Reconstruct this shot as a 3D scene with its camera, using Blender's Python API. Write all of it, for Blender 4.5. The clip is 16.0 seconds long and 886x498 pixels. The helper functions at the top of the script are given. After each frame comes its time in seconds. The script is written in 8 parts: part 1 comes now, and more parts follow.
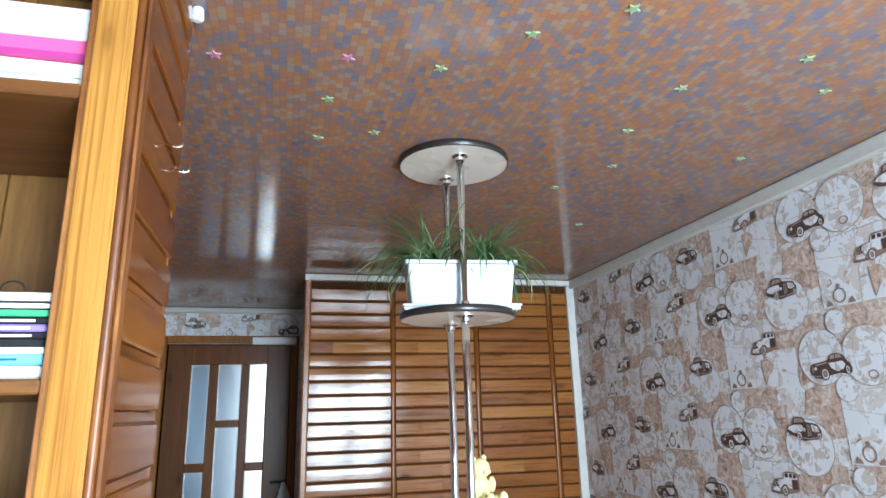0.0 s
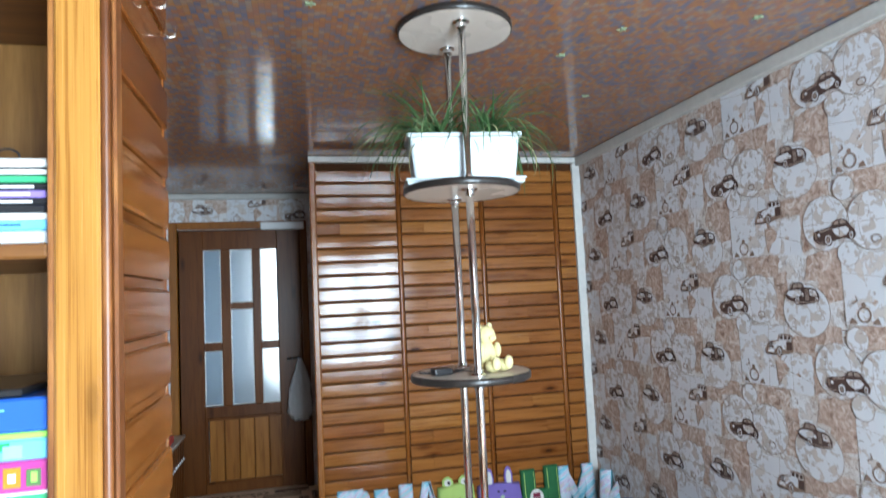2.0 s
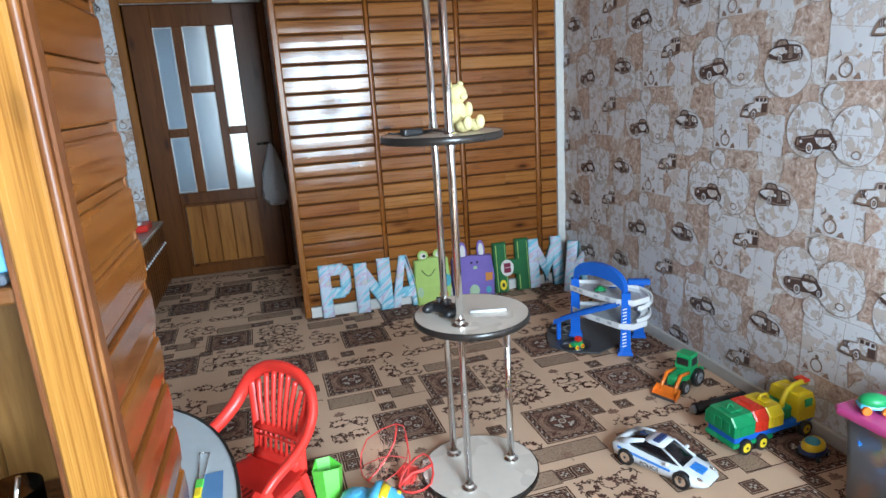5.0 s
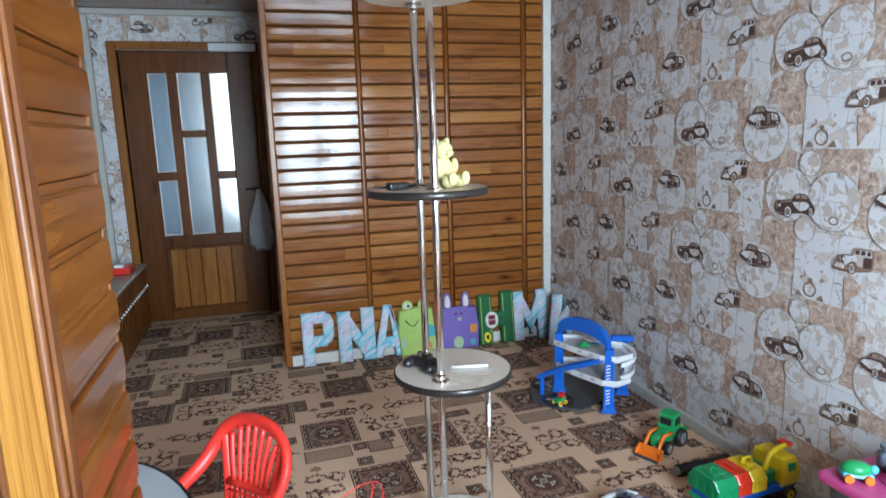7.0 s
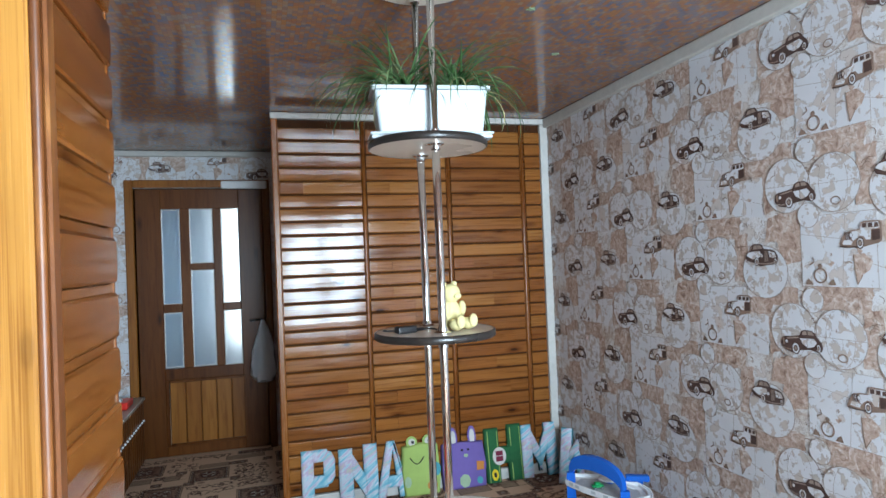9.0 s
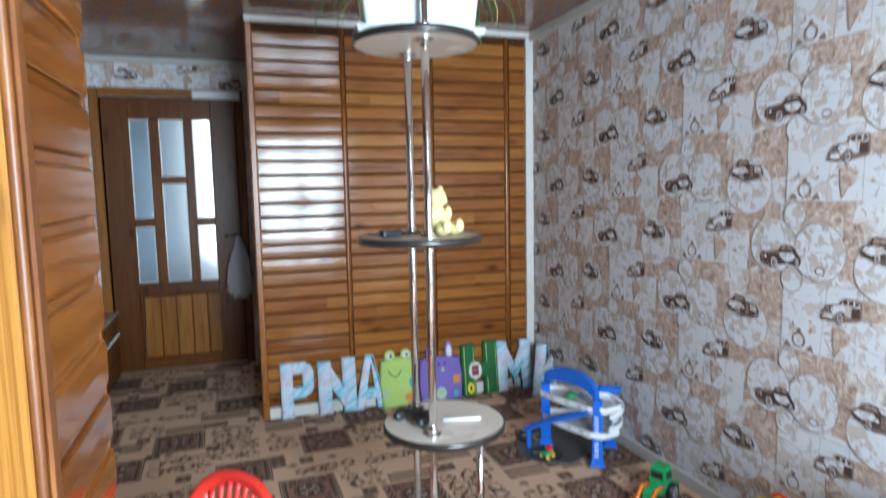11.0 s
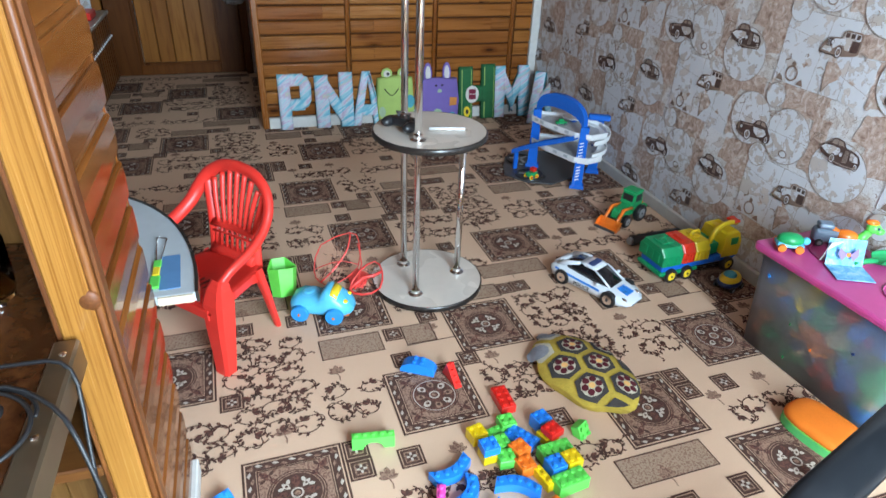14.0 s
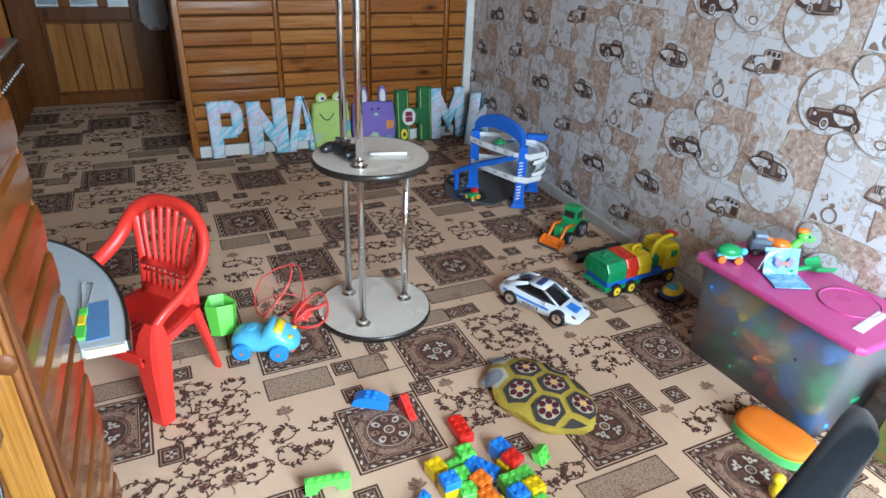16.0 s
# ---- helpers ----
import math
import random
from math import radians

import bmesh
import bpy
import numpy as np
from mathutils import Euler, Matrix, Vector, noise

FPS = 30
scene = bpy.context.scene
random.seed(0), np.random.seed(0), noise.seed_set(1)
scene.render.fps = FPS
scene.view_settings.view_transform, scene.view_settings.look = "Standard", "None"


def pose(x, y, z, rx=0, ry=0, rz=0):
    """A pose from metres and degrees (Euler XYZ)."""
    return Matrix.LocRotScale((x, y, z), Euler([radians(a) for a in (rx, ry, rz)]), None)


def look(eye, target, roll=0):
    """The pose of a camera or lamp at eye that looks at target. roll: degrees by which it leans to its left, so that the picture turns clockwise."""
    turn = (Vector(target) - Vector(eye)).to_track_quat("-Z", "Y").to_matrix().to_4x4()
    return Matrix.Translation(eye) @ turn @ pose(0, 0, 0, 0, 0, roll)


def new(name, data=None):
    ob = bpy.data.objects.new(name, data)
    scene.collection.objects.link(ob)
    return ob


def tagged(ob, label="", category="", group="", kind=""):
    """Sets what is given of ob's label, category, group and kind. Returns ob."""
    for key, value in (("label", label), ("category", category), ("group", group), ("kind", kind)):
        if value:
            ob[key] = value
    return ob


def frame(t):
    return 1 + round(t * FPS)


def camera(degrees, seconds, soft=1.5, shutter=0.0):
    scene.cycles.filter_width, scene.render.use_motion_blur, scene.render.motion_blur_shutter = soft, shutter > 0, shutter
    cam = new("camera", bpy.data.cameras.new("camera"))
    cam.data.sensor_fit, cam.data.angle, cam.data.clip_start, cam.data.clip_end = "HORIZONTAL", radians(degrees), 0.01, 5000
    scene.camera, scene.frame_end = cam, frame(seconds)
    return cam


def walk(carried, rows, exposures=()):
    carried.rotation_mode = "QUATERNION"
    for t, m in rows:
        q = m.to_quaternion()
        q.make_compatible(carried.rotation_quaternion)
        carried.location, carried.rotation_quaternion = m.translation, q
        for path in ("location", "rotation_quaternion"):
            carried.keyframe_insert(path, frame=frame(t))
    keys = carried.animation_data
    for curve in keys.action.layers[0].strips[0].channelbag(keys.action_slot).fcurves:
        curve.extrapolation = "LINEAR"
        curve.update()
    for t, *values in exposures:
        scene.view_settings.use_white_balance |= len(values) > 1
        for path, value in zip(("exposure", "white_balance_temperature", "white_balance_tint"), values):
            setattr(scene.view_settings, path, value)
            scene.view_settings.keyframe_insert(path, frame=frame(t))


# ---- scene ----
cam = camera(71.3, 16.0, shutter=0.4)
PATH = [
    (0, (-0.118, 0.088, 1.54), (0.357, 1.963, 2.047), -1.5),
    (0.5, (-0.118, 0.088, 1.538), (0.345, 1.975, 2.014), -1.8),
    (1, (-0.124, 0.085, 1.539), (0.324, 1.973, 2.024), -1.4),
    (1.5, (-0.119, 0.091, 1.526), (0.325, 2.007, 1.892), -1.8),
    (2, (-0.11, 0.103, 1.505), (0.349, 2.044, 1.649), -2.7),
    (2.5, (-0.105, 0.107, 1.468), (0.351, 2.052, 1.373), -2.1),
    (3, (-0.086, 0.117, 1.444), (0.322, 2.04, 1.077), -2.5),
    (3.5, (-0.101, 0.11, 1.413), (0.296, 2.025, 0.995), -1.6),
    (4, (-0.102, 0.125, 1.394), (0.304, 2.011, 0.866), -2.7),
    (6.5, (-0.071, 0.148, 1.387), (0.495, 2.02, 0.969), -2.6),
    (7, (-0.075, 0.145, 1.409), (0.466, 2.037, 1.049), -1.8),
    (7.5, (-0.051, 0.144, 1.43), (0.469, 2.068, 1.269), -2.9),
    (8, (-0.094, 0.122, 1.456), (0.45, 2.046, 1.529), -3.8),
    (8.5, (-0.092, 0.126, 1.488), (0.452, 2.05, 1.536), -2.9),
    (10.8, (-0.139, 0.187, 1.409), (0.469, 2.091, 1.369), -0.5),
    (11, (-0.124, 0.187, 1.404), (0.506, 2.075, 1.199), -1.1),
    (11.5, (-0.11, 0.166, 1.368), (0.501, 2.032, 0.984), -0.9),
    (12, (-0.101, 0.127, 1.36), (0.405, 1.926, 0.647), 0.2),
    (12.5, (-0.092, 0.102, 1.349), (0.33, 1.853, 0.479), -0.3),
    (13, (-0.092, 0.082, 1.335), (0.275, 1.732, 0.266), -0.9),
    (13.5, (-0.084, 0.088, 1.343), (0.393, 1.699, 0.258), 2.0),
    (14, (-0.092, 0.089, 1.35), (0.45, 1.731, 0.344), 2.4),
    (14.5, (-0.089, 0.104, 1.352), (0.456, 1.759, 0.37), 0.6),
    (15, (-0.088, 0.129, 1.335), (0.484, 1.776, 0.354), 0.9),
    (15.5, (-0.09, 0.152, 1.337), (0.593, 1.762, 0.367), 1.6),
    (16, (-0.098, 0.145, 1.346), (0.635, 1.75, 0.403), 2.7),
]
EXPO = [(0.0, 0.08), (1.5, 0.05), (4.0, 0.02), (6.5, -0.06), (7.5, -0.12), (8.5, -0.13), (11.0, 0.02), (12.5, -0.02), (14.0, -0.16), (16.0, -0.19)]
walk(cam, [(t, look(eye, target, roll)) for t, eye, target, roll in PATH],
     exposures=EXPO)

# ---- light ----
H = 2.4                      # ceiling height
XR, XL = 1.80, -1.25         # side walls
YB, YW, YD = -1.45, 4.0, 5.386   # wall behind, panelled closet front, door wall
world = bpy.data.worlds.new("sky")
world.use_nodes = True
scene.world = world
wn = world.node_tree.nodes
sky = wn.new("ShaderNodeTexSky")
sky.sky_type, sky.sun_disc, sky.sun_elevation, sky.sun_rotation = "NISHITA", False, radians(35), radians(200)
wn["Background"].inputs["Strength"].default_value = 0.12
world.node_tree.links.new(sky.outputs["Color"], wn["Background"].inputs["Color"])

WIN = (0.18, 1.30, 0.46, 2.16)   # window behind the camera: x0, x1, z0, z1


def area_light(name, m, sx, sy, watts, colour):
    d = bpy.data.lights.new(name, "AREA")
    d.shape, d.size, d.size_y, d.energy, d.color = "RECTANGLE", sx, sy, watts, colour
    ob = new(name, d)
    ob.matrix_world = m
    return ob


area_light("window_daylight", look(((WIN[0] + WIN[1]) / 2, YB + 0.30, (WIN[2] + WIN[3]) / 2), ((WIN[0] + WIN[1]) / 2, YB + 1.30, (WIN[2] + WIN[3]) / 2 - 0.48)),
           WIN[1] - WIN[0] - 0.1, WIN[3] - WIN[2] - 0.1, 286, (0.65, 0.845, 1.0))
area_light("hall_daylight", look((-0.15, 6.9, 1.45), (-0.35, 5.5, 1.2)), 0.5, 1.5, 18, (0.86, 0.95, 1.0))
scene.view_settings.exposure = 0.0

# ---- materials ----


class Mat:
    """A small node builder around one Principled shader."""

    def __init__(self, name, rough=0.5, metal=0.0, spec=0.5):
        self.m = bpy.data.materials.new(name)
        self.m.use_nodes = True
        self.t = self.m.node_tree
        self.b = self.t.nodes["Principled BSDF"]
        self.b.inputs["Roughness"].default_value = rough
        self.b.inputs["Metallic"].default_value = metal
        self.b.inputs["Specular IOR Level"].default_value = spec

    def node(self, kind, **kw):
        n = self.t.nodes.new(kind)
        for k, v in kw.items():
            n.inputs[k].default_value = v
        return n

    def link(self, a, b):
        self.t.links.new(a, b)

    def coord(self, scale=(1, 1, 1), generated=False, shift=None):
        tc = self.node("ShaderNodeTexCoord")
        mp = self.node("ShaderNodeMapping", Scale=scale)
        self.link(tc.outputs["Object"], mp.inputs["Vector"])
        if shift is not None:
            self.link(shift, mp.inputs["Location"])
        return mp.outputs["Vector"]

    def rand_shift(self, k=13.0):
        oi = self.node("ShaderNodeObjectInfo")
        mu = self.node("ShaderNodeVectorMath")
        mu.operation = "SCALE"
        co = self.node("ShaderNodeCombineXYZ")
        for i in range(3):
            self.link(oi.outputs["Random"], co.inputs[i])
        self.link(co.outputs[0], mu.inputs[0])
        mu.inputs["Scale"].default_value = k
        return mu.outputs[0], oi.outputs["Random"]

    def noise(self, vec, scale, detail=3.0, rough=0.55, dist=0.0):
        n = self.node("ShaderNodeTexNoise", Scale=scale, Detail=detail, Roughness=rough, Distortion=dist)
        if vec is not None:
            self.link(vec, n.inputs["Vector"])
        return n.outputs["Fac"]

    def ramp(self, fac, stops):
        r = self.node("ShaderNodeValToRGB")
        e = r.color_ramp.elements
        while len(e) > 1:
            e.remove(e[-1])
        e[0].position, e[0].color = stops[0][0], (*stops[0][1], 1)
        for p, c in stops[1:]:
            q = e.new(p)
            q.color = (*c, 1)
        self.link(fac, r.inputs["Fac"])
        return r.outputs["Color"]

    def mix(self, fac, a, b, mode="MIX"):
        n = self.t.nodes.new("ShaderNodeMix")
        n.data_type, n.blend_type = "RGBA", mode
        for idx, v in ((0, fac), (6, a), (7, b)):
            if isinstance(v, (int, float)):
                n.inputs[idx].default_value = v
            elif isinstance(v, tuple):
                n.inputs[idx].default_value = (*v, 1)
            else:
                self.link(v, n.inputs[idx])
        return n.outputs[2]

    def math(self, op, a, b=0.0):
        n = self.t.nodes.new("ShaderNodeMath")
        n.operation = op
        for i, v in enumerate((a, b)):
            if isinstance(v, (int, float)):
                n.inputs[i].default_value = v
            else:
                self.link(v, n.inputs[i])
        return n.outputs[0]

    def base(self, c):
        if isinstance(c, tuple):
            self.b.inputs["Base Color"].default_value = (*c, 1)
        else:
            self.link(c, self.b.inputs["Base Color"])
        return self

    def roughness(self, s):
        self.link(s, self.b.inputs["Roughness"])
        return self

    def bump(self, height, strength=0.3, distance=0.002):
        n = self.node("ShaderNodeBump", Strength=strength, Distance=distance)
        self.link(height, n.inputs["Height"])
        self.link(n.outputs["Normal"], self.b.inputs["Normal"])
        return self


def plain(name, colour, rough=0.4, metal=0.0, vary=0.12, scale=30.0, bump=0.05, spec=0.5):
    """Paint, plastic, cloth: one colour with fine grain and slight stains."""
    m = Mat(name, rough, metal, spec)
    v = m.coord()
    n1, n2 = m.noise(v, scale, 4), m.noise(v, scale / 7, 2)
    lo, hi = tuple(max(0, c * (1 - vary)) for c in colour), tuple(min(1, c * (1 + vary)) for c in colour)
    m.base(m.ramp(m.math("ADD", m.math("MULTIPLY", n1, 0.5), m.math("MULTIPLY", n2, 0.5)), [(0.3, lo), (0.7, hi)]))
    m.roughness(m.math("ADD", m.math("MULTIPLY", n2, 0.15), max(0.02, rough - 0.075)))
    if bump:
        m.bump(n1, bump, 0.001)
    return m.m


def wood(name, dark, mid, light, axis="x", rough=0.25, stretch=14.0, knots=True, wear=0.0, coat=0.0):
    """Pine with grain along one axis; every piece shifts its grain and tint."""
    m = Mat(name, rough)
    shift, rnd = m.rand_shift()
    s = [stretch, stretch, stretch]
    s["xyz".index(axis)] = 1.0
    v = m.coord(tuple(s), shift=shift)
    g1 = m.noise(v, 2.2, 5, 0.6, 0.6)
    g2 = m.noise(v, 9.0, 3, 0.6, 0.2)
    f = m.math("ADD", m.math("MULTIPLY", g1, 0.7), m.math("MULTIPLY", g2, 0.3))
    f = m.math("ADD", f, m.math("MULTIPLY", m.math("SUBTRACT", rnd, 0.5), 0.16))
    c = m.ramp(f, [(0.30, dark), (0.48, mid), (0.68, light)])
    if knots:
        ks = [4.5, 4.5, 4.5]
        ks["xyz".index(axis)] = 2.4
        kv = m.coord(tuple(ks), shift=shift)
        vo = m.node("ShaderNodeTexVoronoi", Scale=1.0)
        m.link(kv, vo.inputs["Vector"])
        k = m.ramp(vo.outputs["Distance"], [(0.05, (1, 1, 1)), (0.13, (0, 0, 0))])
        c = m.mix(m.math("MULTIPLY", k, 0.75), c, tuple(x * 0.35 for x in dark))
    m.base(c)
    m.roughness(m.math("ADD", m.math("MULTIPLY", g2, 0.12), rough - 0.05))
    m.bump(f, 0.05, 0.0006)
    if coat:
        m.b.inputs["Coat Weight"].default_value = coat
        m.b.inputs["Coat Roughness"].default_value = 0.12
    return m.m


def board_wood(name, tints, axis="x", rough=0.11, spec=0.5, fine=75.0, line=0.70, knots=1.0):
    """Varnished pine boards: each board has a tint, soft grain and a few knots of its own."""
    m = Mat(name, rough, spec=spec)
    shift, rnd = m.rand_shift(37.0)
    i = "xyz".index(axis)

    def vec(along, across):
        k = [across] * 3
        k[i] = along
        return m.coord(tuple(k), shift=shift)
    c = m.ramp(rnd, [(j / (len(tints) - 1), t) for j, t in enumerate(tints)])
    soft = m.noise(vec(1.1, 9.0), 1.0, 3, 0.5, 0.8)
    c = m.mix(1.0, c, m.ramp(soft, [(0.30, (0.82, 0.78, 0.74)), (0.50, (1, 1, 1)), (0.72, (1.14, 1.17, 1.20))]), "MULTIPLY")
    vein = m.noise(vec(3.0, fine), 1.0, 4, 0.65, 0.5)
    c = m.mix(1.0, c, m.ramp(vein, [(0.36, (line, line * 0.88, line * 0.76)), (0.50, (1, 1, 1)), (0.70, (1.10, 1.10, 1.10))]), "MULTIPLY")
    vo = m.node("ShaderNodeTexVoronoi", Scale=1.0)
    m.link(vec(2.6, 7.5), vo.inputs["Vector"])
    halo = m.ramp(vo.outputs["Distance"], [(0.06, (0.42, 0.30, 0.22)), (0.20, (1, 1, 1))])
    c = m.mix(0.9 * knots, c, halo, "MULTIPLY")
    knot = m.ramp(vo.outputs["Distance"], [(0.055, (1, 1, 1)), (0.085, (0, 0, 0))])
    c = m.mix(m.math("MULTIPLY", knot, 0.85 * knots), c, (0.035, 0.013, 0.005))
    m.base(c)
    m.roughness(m.math("ADD", m.math("MULTIPLY", vein, 0.10), rough - 0.05))
    m.bump(m.noise(vec(2.0, 30.0), 1.0, 3), 0.06, 0.001)
    return m.m


M = {}
M["panel_x"] = board_wood("varnished_pine_board", [(0.235, 0.078, 0.018), (0.31, 0.114, 0.026), (0.26, 0.088, 0.019), (0.37, 0.152, 0.036), (0.29, 0.104, 0.023), (0.24, 0.076, 0.018)], "x", 0.13, 0.40)
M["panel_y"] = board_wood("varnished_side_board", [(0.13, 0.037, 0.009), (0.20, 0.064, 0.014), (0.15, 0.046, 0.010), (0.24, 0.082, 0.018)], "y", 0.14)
M["batten"] = wood("stained_batten", (0.12, 0.032, 0.008), (0.24, 0.075, 0.014), (0.33, 0.115, 0.022), "z", 0.26, knots=False)
M["door_z"] = board_wood("stained_door_wood", [(0.120, 0.037, 0.007), (0.155, 0.050, 0.009), (0.105, 0.032, 0.006)], "z", 0.30, 0.3, 40.0, 0.80)
M["door_panel"] = board_wood("door_panel_plank", [(0.22, 0.080, 0.014), (0.33, 0.126, 0.023), (0.26, 0.094, 0.017), (0.38, 0.155, 0.030)], "z", 0.30, 0.35, 40.0, 0.80)
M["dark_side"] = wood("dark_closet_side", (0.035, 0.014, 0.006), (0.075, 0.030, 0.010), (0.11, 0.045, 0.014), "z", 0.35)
M["post"] = board_wood("light_pine_post", [(0.32, 0.140, 0.028), (0.36, 0.164, 0.036)], "z", 0.26, 0.38, 260.0, 0.70, 0.30)
M["post_trim"] = wood("varnished_post_trim", (0.070, 0.020, 0.006), (0.16, 0.050, 0.012), (0.38, 0.155, 0.036), "z", 0.42, stretch=5, knots=False)
M["shelf_x"] = wood("shelf_pine", (0.075, 0.022, 0.005), (0.125, 0.043, 0.009), (0.19, 0.075, 0.017), "x", 0.45)
M["back_z"] = wood("shelf_back_pine", (0.135, 0.055, 0.012), (0.21, 0.097, 0.024), (0.29, 0.150, 0.046), "z", 0.42)
M["white_trim"] = plain("white_trim", (0.66, 0.65, 0.62), 0.45)
M["grey_trim"] = plain("ceiling_cornice_paint", (0.50, 0.49, 0.46), 0.5)
M["white_wall"] = plain("white_plaster", (0.70, 0.68, 0.64), 0.7, vary=0.05)
M["chrome"] = plain("chrome", (0.80, 0.79, 0.78), 0.10, 1.0, 0.05, 20, 0.0)
M["laminate"] = plain("cream_laminate", (0.66, 0.60, 0.53), 0.28, vary=0.05)
M["black_edge"] = plain("black_edging", (0.022, 0.018, 0.016), 0.28)
M["white_plastic"] = plain("white_plastic", (0.78, 0.79, 0.80), 0.32, vary=0.04)
M["print_dark"] = plain("dark_brown_print", (0.088, 0.050, 0.042), 0.6, vary=0.35, scale=90, bump=0)
M["print_mid"] = plain("brown_print", (0.26, 0.175, 0.135), 0.6, vary=0.25, scale=60, bump=0)
M["print_line"] = plain("thin_brown_print_line", (0.33, 0.255, 0.215), 0.6, vary=0.2, bump=0)


def inked(m, v, c, land, line, scale, amount, cut=0.53, width=0.016):
    """Land masses with an inked coast, as on an old map."""
    n = m.noise(v, scale, 5, 0.62, 0.4)
    c = m.mix(m.math("MULTIPLY", m.ramp(n, [(cut, (0, 0, 0)), (cut + 0.012, (1, 1, 1))]), amount), c, land)
    edge = m.ramp(m.math("ABSOLUTE", m.math("SUBTRACT", n, cut)), [(0.0, (1, 1, 1)), (width, (0, 0, 0))])
    return m.mix(m.math("MULTIPLY", edge, 0.7), c, line)


def wallpaper():
    """Sepia engraving that shows between the printed motifs."""
    m = Mat("vintage_map_wallpaper", 0.55)
    v = m.coord()
    big, fine = m.noise(v, 7.5, 4, 0.6, 0.7), m.noise(v, 70, 4, 0.7, 0.8)
    c = m.ramp(big, [(0.46, (0.69, 0.69, 0.705)), (0.56, (0.65, 0.62, 0.60)), (0.63, (0.51, 0.41, 0.345)), (0.72, (0.58, 0.50, 0.44))])
    c = inked(m, v, c, (0.55, 0.455, 0.395), (0.25, 0.165, 0.13), 16.0, 0.55, 0.56, 0.018)
    hatch = m.noise(v, 34, 4, 0.6, 1.6)
    ink = m.ramp(m.math("ABSOLUTE", m.math("SUBTRACT", hatch, 0.5)), [(0.0, (0.75, 0.75, 0.75)), (0.035, (0, 0, 0))])
    c = m.mix(m.math("MULTIPLY", ink, m.ramp(big, [(0.42, (0.25, 0.25, 0.25)), (0.58, (1, 1, 1))])), c, (0.30, 0.205, 0.16))
    m.base(c).bump(fine, 0.15, 0.001)
    return m.m


def map_patch(name, a, b, c3):
    m = Mat(name, 0.55)
    v = m.coord()
    n1, n2 = m.noise(v, 22, 5, 0.65, 1.2), m.noise(v, 60, 3)
    f = m.math("ADD", m.math("MULTIPLY", n1, 0.75), m.math("MULTIPLY", n2, 0.25))
    m.base(m.ramp(f, [(0.36, a), (0.50, b), (0.62, c3)]))
    return m.m


def sheet_print(name, ground, land, line, scale, amount, cut):
    """Pale paper with a drawn coast."""
    m = Mat(name, 0.55)
    v = m.coord()
    c = m.mix(m.noise(v, 8, 3), ground, tuple(x * 0.90 for x in ground))
    c = inked(m, v, c, land, line, scale, amount, cut)
    m.base(c).bump(m.noise(v, 60, 3), 0.12, 0.001)
    return m.m


def engraving():
    m = Mat("brown_map_patch", 0.55)
    v = m.coord()
    n1, n2 = m.noise(v, 24, 5, 0.68, 1.4), m.noise(v, 75, 4, 0.7, 0.6)
    c = m.ramp(n1, [(0.34, (0.27, 0.165, 0.125)), (0.43, (0.44, 0.31, 0.25)), (0.54, (0.54, 0.415, 0.35)), (0.64, (0.66, 0.60, 0.57))])
    m.base(m.mix(m.ramp(n2, [(0.54, (0, 0, 0)), (0.64, (0.6, 0.6, 0.6))]), c, (0.22, 0.14, 0.10)))
    return m.m


M["wallpaper"] = wallpaper()
M["patch"] = engraving()
M["globe"] = sheet_print("pale_globe_print", (0.69, 0.70, 0.735), (0.50, 0.42, 0.365), (0.28, 0.195, 0.15), 24.0, 0.80, 0.54)
M["map_white"] = sheet_print("pale_map_sheet", (0.68, 0.69, 0.725), (0.57, 0.49, 0.44), (0.32, 0.235, 0.19), 17.0, 0.75, 0.56)


